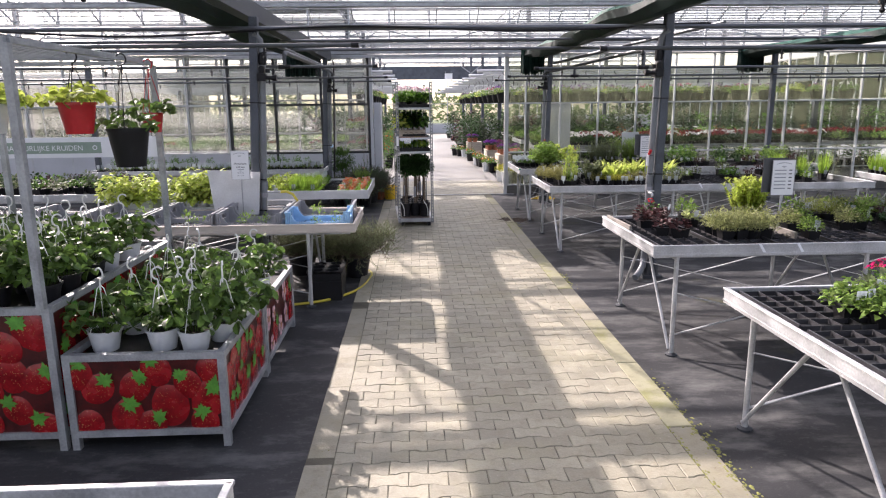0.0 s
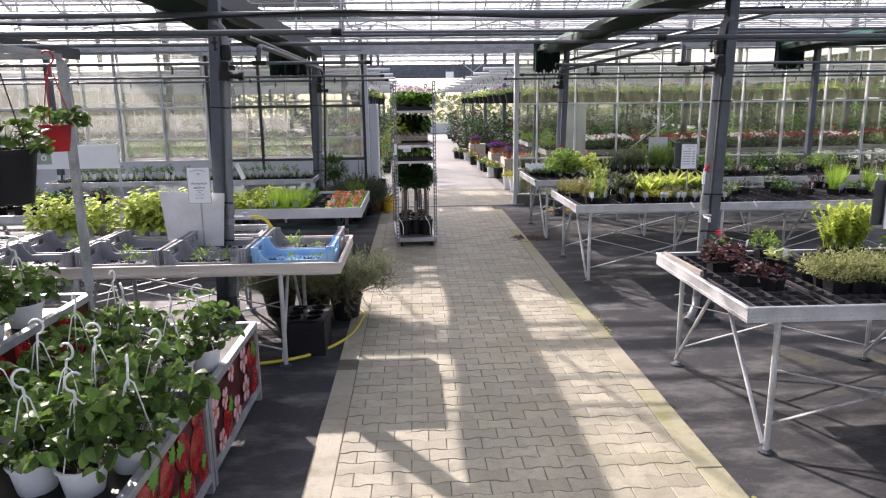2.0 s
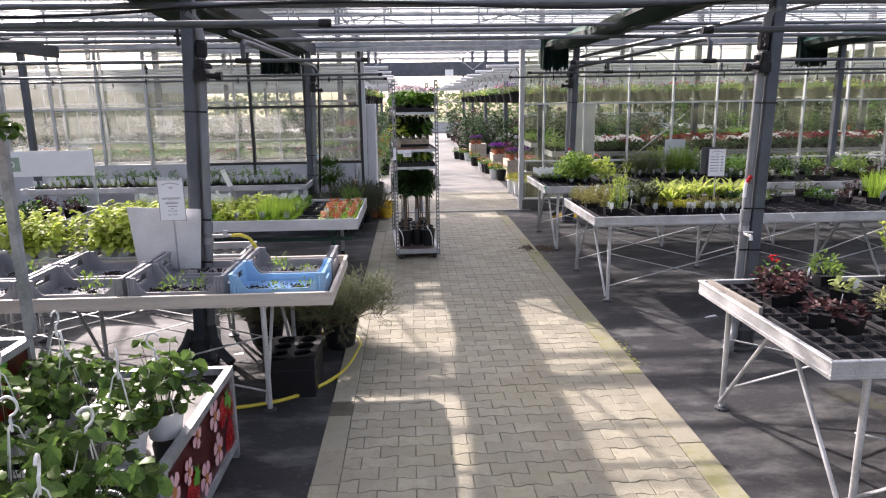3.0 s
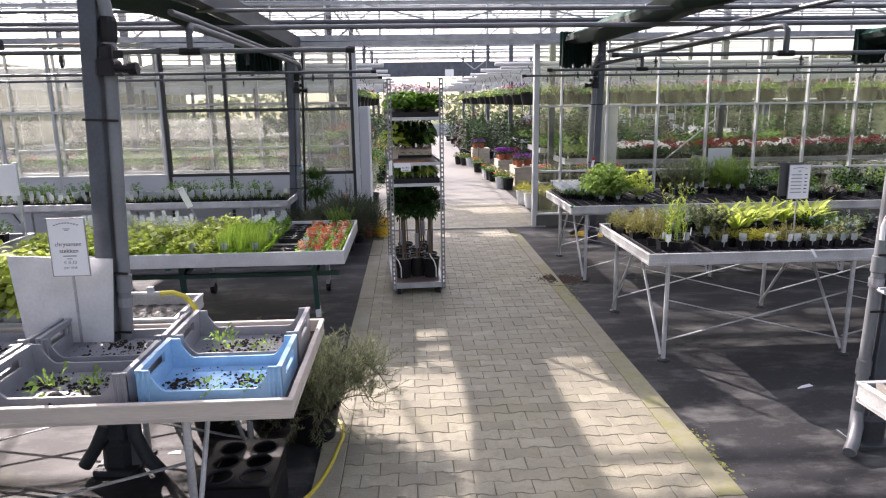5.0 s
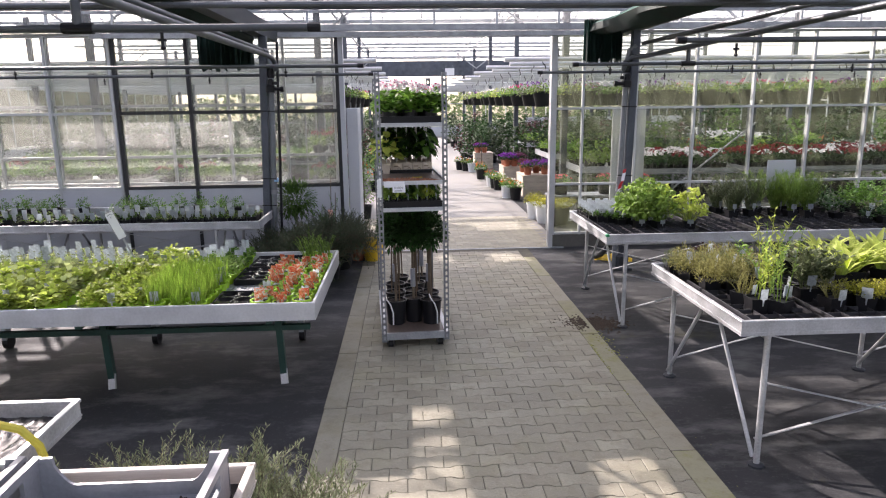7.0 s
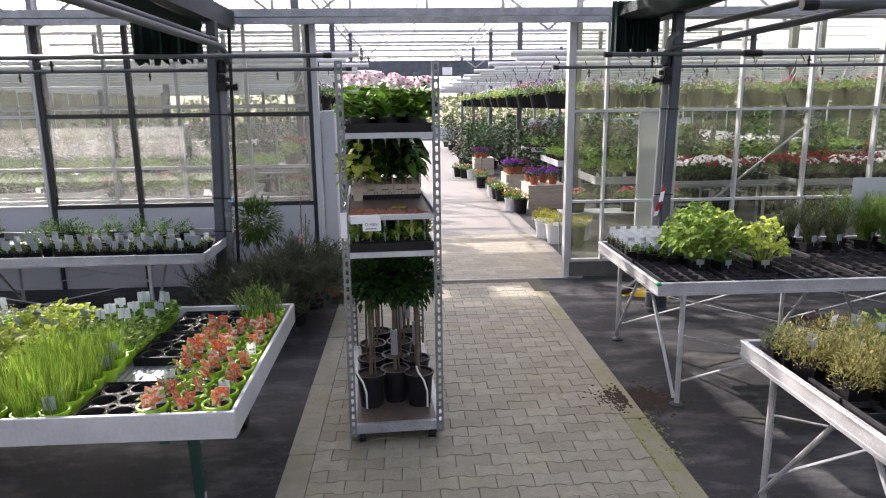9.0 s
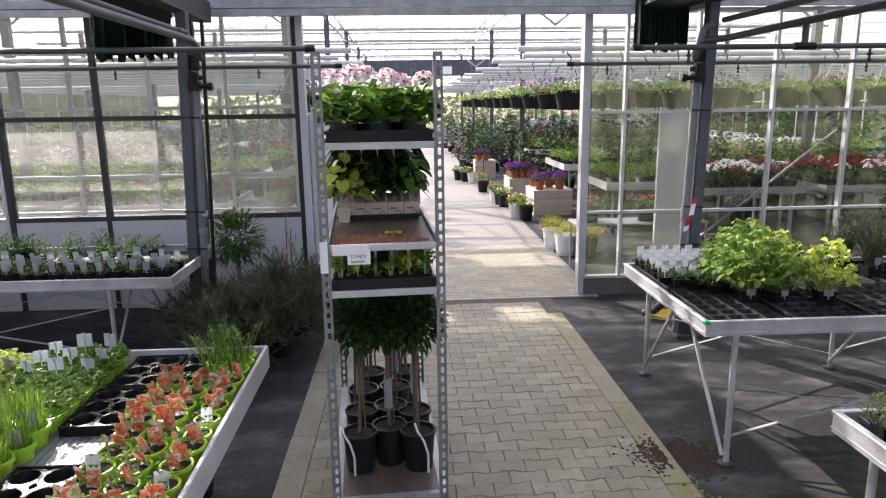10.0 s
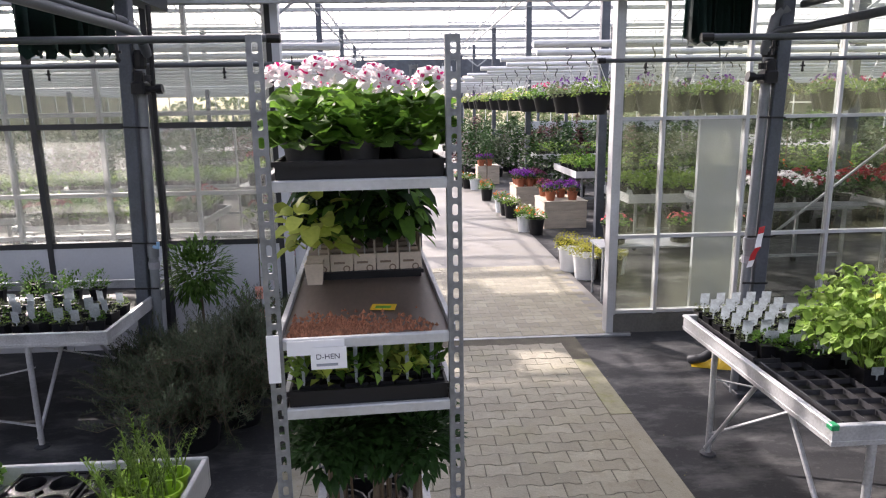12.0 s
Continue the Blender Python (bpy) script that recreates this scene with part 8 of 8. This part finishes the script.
for i in range(3):
    for k in range(7):
        bp.append(pose(5.6 + 0.62 * k, 14.9 + 1.12 * i, bz, 0, 0, RNG.uniform(0, 360)))
RNG.shuffle(bp)
spread(baskets, bp)


def crate_table(x0, x1, y0, y1, h, label):
    b = thing("wooden_box", label, "display box", "wooden boxes", pose(x0, y0, 0))
    w, d = x1 - x0, y1 - y0
    n = 3
    for i in range(n):
        z0, z1 = h * i / n + 0.002, h * (i + 1) / n - 0.002
        part("board", Geo().box(0, w, 0, 0.018, z0, z1), TIMBER, b)
        part("board", Geo().box(0, 0.018, 0.02, d, z0, z1), TIMBER, b)
        part("board", Geo().box(w - 0.018, w, 0.02, d, z0, z1), TIMBER, b)
    part("top", Geo().box(-0.01, w + 0.01, -0.01, d + 0.01, h, h + 0.02), TIMBER, b)
    return b


crate_table(1.92, 2.62, 18.95, 19.75, 0.43, "pale pine display box with petunias")
crate_table(1.80, 2.42, 21.0, 21.8, 0.43, "pale pine display box with dark petunias")
crate_table(1.55, 2.1, 25.4, 26.0, 0.45, "pale pine display box with flowers")
PETAL_PLUM = leafmat("plum_petal", (0.16, 0.012, 0.08), (0.08, 0.006, 0.05), 0.3)
pet = [plant("petunia_pot", "terracotta coloured pot of purple petunias", "flowering plant", "petunia pots", pot_geo(0.09, 0.065, 0.15), TERRACOTTA, dome(s, 110, 0.14, 0.14, 0.045, 0.03, 0.13), LEAF_DARK, None,
             extra=[("blossom", blooms(s + 3, 40, 0.15, 0.13, 0.17, 0.026, 5), f)]) for s, f in ((821, PETAL_PURPLE), (822, PETAL_PURPLE), (823, PETAL_PLUM))]
spread(pet, [pose(2.05, 19.1, 0.45), pose(2.42, 19.12, 0.45), pose(2.1, 19.4, 0.45), pose(2.3, 19.45, 0.45), pose(2.5, 19.5, 0.45), pose(2.05, 19.65, 0.45)]
       + [pose(1.9 + 0.18 * (k % 3), 21.1 + 0.25 * (k // 3), 0.45) for k in range(9)] + [pose(1.65 + 0.2 * (k % 2), 25.5 + 0.25 * (k // 2), 0.47) for k in range(4)])
fb = [plant("floor_pot", lab, "flowering plant", "aisle pots", pot_geo(0.15, 0.12, 0.28, 18), pm, dome(s, 320, 0.22, 0.17, 0.03, 0.02, 0.26, 0.7, hollow=0.05), m, None, extra=ex)
      for s, pm, m, lab, ex in ((831, WHITEPLASTIC, LEAF_MOSS, "white pot with a round yellow-green cushion", ()), (832, BLACKPLASTIC, LEAF_MOSS, "black pot with a round yellow-green cushion", ()))]
spread(fb, [pose(1.74, 15.75, 0), pose(1.98, 15.6, 0), pose(1.66, 16.15, 0), pose(1.92, 16.05, 0), pose(2.15, 15.95, 0), pose(1.72, 16.5, 0)])
ob_ = [plant("floor_pot", lab, "flowering plant", "aisle pots", pot_geo(0.13, 0.10, 0.26, 16), pm, dome(s, 160, 0.19, 0.17, 0.045, 0.03, 0.24, 0.6), m, None, extra=[("blossom", blooms(s + 7, 12, 0.17, 0.12, 0.30, 0.022), f)])
       for s, pm, m, f, lab in ((841, BLACKPLASTIC, LEAF_MID, PETAL_ORANGE, "black pot of orange flowers beside the aisle"), (842, WHITEPLASTIC, LEAF_MID, PETAL_ORANGE, "white pot of orange flowers beside the aisle"), (843, BLACKPLASTIC, LEAF_HERB, PETAL_WHITE, "black pot of pale flowers beside the aisle"))]
spread(ob_, [pose(1.70, 18.5, 0), pose(1.56, 18.75, 0), pose(1.62, 19.05, 0), pose(1.52, 20.4, 0), pose(1.48, 20.8, 0), pose(1.56, 20.1, 0), pose(1.4, 22.4, 0), pose(1.46, 22.9, 0), pose(1.2, 24.6, 0), pose(1.05, 25.0, 0), pose(1.35, 24.3, 0)])


def hall_bench(x0, x1, y0, y1, top, label, mat):
    b = thing("hall_bench", label, "bench", "hall benches", pose(x0, y0, 0))
    w, d = x1 - x0, y1 - y0
    part("bed", Geo().box(0.02, w - 0.02, 0.02, d - 0.02, top - 0.09, top - 0.07), mat, b)
    for a in ((0, w, 0, 0.02), (0, w, d - 0.02, d), (0, 0.02, 0.02, d - 0.02), (w - 0.02, w, 0.02, d - 0.02)):
        part("rim", Geo().box(*a, top - (0.12 if mat == BENCHWHITE else 0.055), top), mat, b)
    for x in (0.15, w - 0.15):
        for y in (0.15, d - 0.15):
            part("leg", Geo().bar((x, y, 0.08), (x, y, top - 0.1), 0.035), GALV, b)
            part("wheel", Geo().tube([(x - 0.015, y, 0.045), (x + 0.015, y, 0.045)], 0.045, 10), BLACKPLASTIC, b)
    part("brace", Geo().bar((0.15, 0.15, 0.3), (w - 0.15, 0.15, 0.3), 0.03), GALV, b)
    return b


PETAL_CRIMSON = leafmat("crimson_petal", (0.30, 0.012, 0.025), (0.20, 0.008, 0.02), 0.3)
POT_KINDS = ((851, LEAF_HERB, None), (852, LEAF_MID, None), (853, LEAF_DARK, PETAL_CRIMSON), (854, LEAF_DARK, PETAL_WHITE), (855, LEAF_HERB, None))


def bench_planting(kinds, poses, mesh_name, label):
    """The joined planting of one far bench: pots, leaves and flower heads, each of one kind."""
    lots = {}
    for i, m in enumerate(poses):
        seed, leafm, flower = POT_KINDS[kinds[i % len(kinds)]]
        for mat, geo in ((BLACKPLASTIC, pot_geo(0.08, 0.06, 0.12, 8)), (leafm, dome(seed + i, 60, 0.15, 0.20, 0.08, 0.042, 0.1, 0.7)), (flower, flower and blooms(seed + i, 22, 0.14, 0.12, 0.22, 0.034, 5))):
            if mat:
                lots.setdefault(mat, Geo()).add([m @ Vector(v) for v in geo.v], geo.f)
    t = thing(mesh_name, label, "potted plants")
    t["kind"] = "stuff"
    for mat, geo in lots.items():
        nm = "pots" if mat == BLACKPLASTIC else ("flowers" if "petal" in mat.name else "leaves")
        tagged(part(nm, geo, mat, t), kind="stuff")


for x0, x1, y0, y1, kinds in ((2.65, 4.6, 17.0, 18.6, (0, 4)), (2.75, 4.8, 20.2, 22.0, (0, 1)), (4.9, 9.4, 15.2, 16.6, (2, 2, 2, 3)), (3.15, 4.7, 15.2, 16.4, (3, 3, 2)), (4.9, 8.6, 19.4, 20.8, (0, 1)), (9.6, 12.8, 15.6, 17.0, (2, 0)),
                              (-4.6, -2.6, 15.6, 17.0, (0, 1, 0, 2, 1)), (-8.6, -4.9, 16.2, 17.6, (1, 1, 2, 0, 1, 1, 0, 1)), (-8.6, -4.9, 19.0, 20.4, (0, 1, 0, 1)), (-12.6, -9.0, 16.2, 17.6, (0, 1)), (-4.6, -2.4, 19.4, 21.0, (1, 0)),
                              (2.9, 6.4, 24.6, 26.2, (0, 1)), (-6.4, -2.6, 24.6, 26.2, (1, 3)), (7.0, 11.0, 22.0, 23.4, (0, 4))):
    top = 0.80 if kinds[0] not in (2, 3) else 0.92
    hall_bench(x0, x1, y0, y1, top, "white bench of pot plants in the next hall" if 2 < x0 < 3 else "grey steel bench of pot plants in the next hall", BENCHWHITE if 2 < x0 < 3 else GALV)
    bench_planting(kinds, spots(x0 + .05, x1 - .05, y0 + .05, y1 - .05, top - 0.07, int((x1 - x0) / 0.25), int((y1 - y0) / 0.28), 0.03, keep=0.88), "bench_planting",
                   "rows of red and white flowering pot plants" if kinds[0] in (2, 3) else "rows of leafy green pot plants")


def climber(seed, label, leafm, h=1.3, flower=None):
    t = thing("climber_pot", label, "potted shrub", "tall pot shrubs")
    part("pot", pot_geo(0.13, 0.1, 0.24, 12), BLACKPLASTIC, t, smooth=True)
    part("stem", Geo().tube([(0, 0, 0.2), (0, 0, h)], 0.01, 5), BARK, t)
    r, g = random.Random(seed), Geo()
    for _ in range(420):
        z = r.uniform(0.3, h)
        a, q = r.uniform(0, 6.28), r.uniform(0.05, 0.26) * (1.15 - 0.5 * z / h)
        g.leaf((q * math.cos(a), q * math.sin(a), z), (math.cos(a), math.sin(a), r.uniform(-0.3, 0.9)), r.uniform(0.05, 0.09), 0.04, 0.2, 0.3)
    part("foliage", g, leafm, t)
    if flower:
        part("blossom", blooms(seed + 1, 16, 0.2, 0.5, h - 0.55, 0.03), flower, t)
    return t


cl = [climber(871, "tall dark green pot shrub in the next hall", LEAF_DARK), climber(872, "tall dark pot shrub with orange blooms", LEAF_SHRUB, 1.35, PETAL_ORANGE), climber(873, "tall green pot shrub in the next hall", LEAF_DARK, 1.5)]
cp = [pose(x, y, 0, 0, 0, RNG.uniform(0, 360)) for y in (27.2, 27.9, 28.6) for x in [1.5 + 0.45 * k + RNG.uniform(-.1, .1) for k in range(17)]]
cp += [pose(3.5 + 0.42 * k + RNG.uniform(-.1, .1), 17.9 + 0.4 * (k % 2), 0, 0, 0, RNG.uniform(0, 360)) for k in range(3, 22)]
cp += [pose(x, y, 0, 0, 0, RNG.uniform(0, 360)) for y in (22.6, 23.0) for x in [2.5 + 0.5 * k + RNG.uniform(-.1, .1) for k in range(8)]]
cp += [pose(-1.75 - 0.5 * k + RNG.uniform(-.1, .1), y, 0, 0, 0, RNG.uniform(0, 360)) for y in (22.5, 27.5, 28.2) for k in range(16)]
cp += [pose(x, y, 0, 0, 0, RNG.uniform(0, 360)) for y in (33.0, 36.0, 38.5) for x in [-9 + 0.55 * k + RNG.uniform(-.15, .15) for k in range(34)] if not -1.2 < x < 1.4]
near = [m for m in cp if m.translation.y < 19]
far = [m for m in cp if m.translation.y >= 19]
spread(cl, near)


def shrub_row(poses, label, colours, seed, low=1.05, tall=1.6, n=260):
    """A joined far row of potted shrubs: pots and one leaf mass for each colour."""
    r, lots = random.Random(seed), {}
    for i, m in enumerate(poses):
        mat, h = colours[i % len(colours)], r.uniform(low, tall)
        pot = pot_geo(0.13, 0.1, 0.24, 8)
        lots.setdefault(BLACKPLASTIC, Geo()).add([m @ Vector(v) for v in pot.v], pot.f)
        g = lots.setdefault(mat, Geo())
        for _ in range(n):
            z, a = r.uniform(0.25, h), r.uniform(0, 6.28)
            q = r.uniform(0.03, 0.34) * (1.15 - 0.5 * z / h)
            g.leaf(m @ Vector((q * math.cos(a), q * math.sin(a), z)), (math.cos(a), math.sin(a), r.uniform(-0.3, 0.9)), r.uniform(0.08, 0.14), 0.07, 0.2, 0.3, r.uniform(-1, 1))
    t = thing("shrub_row", label, "potted shrubs")
    t["kind"] = "stuff"
    for mat, geo in lots.items():
        tagged(part("pots" if mat == BLACKPLASTIC else "leaves", geo, mat, t), kind="stuff")


for lo, hi, sx in ((19, 26, 1), (26, 30, 1), (30, 45, 1), (19, 26, -1), (26, 30, -1), (30, 45, -1)):
    row = [m for m in far if lo <= m.translation.y < hi and m.translation.x * sx > 0]
    if row:
        shrub_row(row, "dense far row of dark potted shrubs in the next hall", (LEAF_DARK, LEAF_DARK, LEAF_SHRUB, LEAF_DARK, LEAF_RED, LEAF_DARK), 900 + lo + sx)
hedge = [pose(3.3 + 0.42 * k + RNG.uniform(-.1, .1), 18.6 + 0.35 * (k % 3), 0, 0, 0, RNG.uniform(0, 360)) for k in range(24)]
shrub_row(hedge, "dense row of dark potted shrubs behind the flower benches", (LEAF_DARK, LEAF_SHRUB, LEAF_DARK, LEAF_MID), 950, 1.5, 1.95, 320)
hedge = [pose(-3.0 - 0.42 * k + RNG.uniform(-.1, .1), 22.2 + 0.35 * (k % 3), 0, 0, 0, RNG.uniform(0, 360)) for k in range(24)]
shrub_row(hedge, "dense row of dark potted shrubs in the next hall", (LEAF_DARK, LEAF_SHRUB, LEAF_DARK), 951, 1.4, 1.9, 260)


def plant_stand(x, y, levels, label):
    """A steel shelf stand for pots beside the doorway."""
    s = thing("plant_stand", label, "shelf stand", "plant stands", pose(x, y, 0))
    for z in levels:
        part("shelf", Geo().box(-0.3, 0.3, 0, 1.2, z - 0.02, z), GALV, s)
    for a in (-0.3, 0.28):
        for b in (0, 1.18):
            part("post", Geo().box(a, a + 0.02, b, b + 0.02, 0, 2.0), GALV, s)


plant_stand(-1.72, 15.0, (0.25, 0.75, 1.25), "steel shelf stand with pots beside the doorway")
plant_stand(-1.72, 17.4, (0.25, 0.75, 1.25), "steel shelf stand with pots beside the aisle")
for yy in (15.1, 17.5):
    for z in (0.25, 0.75, 1.25):
        bench_planting((0, 2, 1), [pose(-1.86 + 0.26 * i, yy + 0.26 * j, z, 0, 0, RNG.uniform(0, 360)) for i in range(2) for j in range(4)], "stand_planting", "mixed leafy pots on a shelf stand")
low = thing("low_stand", "low steel stand with pink flowering pots behind the glass wall", "stand", at=pose(1.62, 14.75, 0))
part("shelf", Geo().box(0, 1.6, 0, 0.42, 0.56, 0.58), GALV, low)
for a in (0.02, 1.56):
    for b in (0.02, 0.38):
        part("leg", Geo().box(a, a + 0.02, b, b + 0.02, 0, 0.56), GALV, low)
spread([plant("pink_pot", "dark pot of pink bedding flowers behind the glass", BP, "doorway pots", pot_geo(0.13, 0.10, 0.19, 16), BLACKPLASTIC, dome(895, 120, 0.16, 0.12, 0.04, 0.028, 0.17, 0.6), LEAF_MID, None, extra=[("blossom", blooms(896, 26, 0.16, 0.10, 0.21, 0.026, 5), PETAL_SALMON)])],
       [pose(1.82, 14.95, 0.581), pose(2.52, 14.95, 0.581, 0, 0, 80), pose(3.04, 14.98, 0.581, 0, 0, 150)])
fv = [climber(881, "tall bushy plant beside the doorway", LEAF_MID, 1.1, PETAL_ORANGE)]
spread(fv, [pose(-1.28, 16.5, 0), pose(-1.25, 20.2, 0), pose(-1.3, 22.6, 0), pose(-1.3, 25.6, 0)])
standard_tree(1.55, 23.6, 0, 0.9, 0.34, 890, "round headed standard tree beside the aisle", 420, 0.06, 0.03, LEAF_DARK, 0.16)

for a, b in (((2.9, 15.12, 0.03), (4.9, 15.12, 1.62)),):
    part("wind_brace", Geo().bar(a, b, 0.028, 0.02), GALV, hallp)

# ---- outside ----
r, g = random.Random(21), Geo()
for _ in range(9000):
    side = r.random()
    if side < 0.45:
        x, y = r.uniform(-38, -33), r.uniform(0, 70)
    elif side < 0.65:
        x, y = r.uniform(30, 36), r.uniform(0, 70)
    else:
        x, y = r.uniform(-36, 36), r.uniform(66, 72)
    h = 2.6 + 0.9 * math.sin(x * 0.31) + 0.8 * math.sin(y * 0.23 + 1) + r.uniform(-0.6, 0.6)
    z = r.uniform(0, 1) ** 0.8 * h
    g.leaf((x, y, z), (r.uniform(-1, 1), r.uniform(-1, 1), r.uniform(-0.2, 1)), r.uniform(0.5, 0.95), r.uniform(0.35, 0.6), 0.3, 0.3, r.uniform(-1, 1))
tagged(new("tree_line", g.mesh("tree_line", leafmat("far_tree_leaf", (0.11, 0.17, 0.05), (0.06, 0.10, 0.03), 0.3))), "far line of leafy trees round the field", "trees", kind="stuff")

# ---- paving ----
def bone_paver():
    """Bone-shaped interlocking paver, 0.20 by 0.165, with a chamfered top."""
    a, b, p, q, e = 0.0985, 0.0643, 0.068, 0.0480, 0.036
    ring = [(-a, -b), (-p, -b), (-e, -q), (e, -q), (p, -b), (a, -b), (a, b), (p, b), (e, q), (-e, q), (-p, b), (-a, b)]
    n = len(ring)
    vs = [(x, y, -0.02) for x, y in ring] + [(x, y, 0.0) for x, y in ring] + [(x * 0.965, y * 0.955, 0.004) for x, y in ring]
    return vs, [(k + i, k + (i + 1) % n, k + n + (i + 1) % n, k + n + i) for k in (0, n) for i in range(n)] + [tuple(range(2 * n, 3 * n))]


def half_paver(side):
    """Half a bone paver, cut through its waist, for the edges."""
    a, b, p, q, e = 0.0985, 0.0643, 0.068, 0.0480, 0.036
    ring = [(0.002, -q), (e, -q), (p, -b), (a, -b), (a, b), (p, b), (e, q), (0.002, q)]
    ring = ring if side > 0 else [(-x, y) for x, y in reversed(ring)]
    n = len(ring)
    vs = [(x, y, -0.02) for x, y in ring] + [(x, y, 0.0) for x, y in ring] + [(side * 0.05 + (x - side * 0.05) * 0.93, y * 0.95, 0.004) for x, y in ring]
    return vs, [(k + i, k + (i + 1) % n, k + n + (i + 1) % n, k + n + i) for k in (0, n) for i in range(n)] + [tuple(range(2 * n, 3 * n))]


paving = tagged(new("paving"), "interlocking grey concrete pavers of the aisle", kind="structure")
whole, half, rest = Geo().add(*bone_paver()).mesh("paver", PAVER), {k: Geo().add(*half_paver(k)).mesh("paver", PAVER) for k in (1, -1)}, Geo()
PITCH, rr, count = 0.1135, random.Random(33), 0
for row in range(-24, 122):
    y = row * PITCH
    if y > 13.6:
        break
    shift = 0.1 if row % 2 else 0.0
    cells = [(-0.95 + 0.1 + 0.2 * i + shift, 0) for i in range(9)]
    cells.append((0.95, -1) if shift == 0 else (-0.95, 1))
    for x, cut in cells:
        z = 0.012 + rr.uniform(-0.002, 0.002)
        tilt = (rr.uniform(-0.6, 0.6), rr.uniform(-0.6, 0.6), rr.uniform(-1.6, 1.6))
        if 6.1 < y < 9.5:
            part("paver", half[cut] if cut else whole, PAVER, paving, at=pose(x, y, z, *tilt))
        else:
            m = pose(x, y, z, *tilt)
            vs, fs = half_paver(cut) if cut else bone_paver()
            rest.add([m @ Vector(v) for v in vs], fs)
for row in range(122, 145):
    y = row * PITCH
    for i in range(15):
        x = -1.25 + 0.2 * i + (0.1 if row % 2 else 0.0)
        if x < 1.5 and y > 13.83:
            m = pose(x, y, 0.0065 + rr.uniform(-0.001, 0.001), rr.uniform(-0.3, 0.3), rr.uniform(-0.3, 0.3), rr.uniform(-0.9, 0.9))
            vs, fs = bone_paver()
            rest.add([m @ Vector(v) for v in vs], fs)
tagged(part("pavers", rest, PAVERFAR, paving), kind="stuff")
slab = Geo().box(-0.074, 0.074, -0.497, 0.497, -0.02, 0.014, 0.004).mesh("edge_slab", KERB)
slabm = Geo().box(-0.074, 0.074, -0.497, 0.497, -0.02, 0.014, 0.004).mesh("edge_slab", KERBMOSS)
for i in range(17):
    y = -2.6 + i * 1.0
    if y < 13.3:
        part("edge_slab", slab, KERB, paving, at=pose(-1.026, y, rr.uniform(-0.001, 0.002), rr.uniform(-.3, .3), 0, rr.uniform(-.25, .25)))
        part("edge_slab", slabm if i % 3 != 2 else slab, KERB, paving, at=pose(1.026, y + 0.3, rr.uniform(-0.001, 0.002), rr.uniform(-.3, .3), 0, rr.uniform(-.25, .25)))

# moss in the joints beside the edge slabs
r, g = random.Random(61), Geo()
for x0, spread_x, n, ya, yb in ((0.952, 0.012, 900, 0.4, 10.0), (1.104, 0.03, 1500, 0.2, 11.0), (-0.952, 0.008, 260, 1.0, 9.0)):
    for _ in range(n):
        y = r.uniform(ya, yb)
        if noise.noise((x0 * 3, y * 1.1, 0.5)) < -0.05 + 0.04 * y - 0.1:
            continue
        x, s = x0 + r.gauss(0, spread_x), r.uniform(0.004, 0.013)
        z = 0.012 if abs(x) < 1.1 else 0.0005
        vs = [(x + s * r.uniform(0.6, 1.4) * math.cos(b), y + s * r.uniform(0.8, 2.0) * math.sin(b), z) for b in (0, 1.25, 2.5, 3.8, 5.0)] + [(x, y, z + s * r.uniform(0.25, 0.45))]
        g.add(vs, [(k, (k + 1) % 5, 5) for k in range(5)])
tagged(new("path_moss", g.mesh("path_moss", material("yellow_green_moss", (0.25, 0.26, 0.07), 0.95, 0, 0.2, 40, 160, 0.6, island=0.3))), "yellow-green moss in the joints of the path edge", "moss", kind="stuff")

# leaf litter and grit along the edges of the path
r, g = random.Random(77), Geo()
for _ in range(420):
    edge = r.choice((-1.0, -0.94, 0.94, 1.06, 1.14))
    x, y, s = edge + r.gauss(0, 0.05), r.uniform(1.0, 13.4), r.uniform(0.002, 0.006)
    z = 0.0175 if abs(x) < 1.1 else 0.001
    a = r.uniform(0, 6.28)
    g.add([(x + s * math.cos(a), y + s * math.sin(a), z), (x - s * 0.5 * math.sin(a), y + s * 0.5 * math.cos(a), z + s * 0.5), (x - s * math.cos(a), y - s * math.sin(a), z), (x + s * 0.5 * math.sin(a), y - s * 0.5 * math.cos(a), z + s * 0.3)], [(0, 1, 2), (0, 2, 3)])
tagged(new("leaf_litter", g.mesh("leaf_litter", LEAF_BROWN)), "dry leaf bits and grit along the path edges", "litter", kind="stuff")
for x, y, a, w in ((2.15, 7.46, 20, 0.07), (-1.95, 6.87, 5, 0.04)):
    sc = thing("paper_scrap", "small white scrap of paper on the floor", "litter", "paper scraps", pose(x, y, 0.002, 0, 0, a))
    part("scrap", Geo().add([(-w, 0, 0), (w, -0.012, 0.001), (w * 0.9, 0.018, 0.008), (0, 0.026, 0.003), (-w * 0.8, 0.014, 0)], [(0, 1, 2, 3, 4)]), CARD, sc)
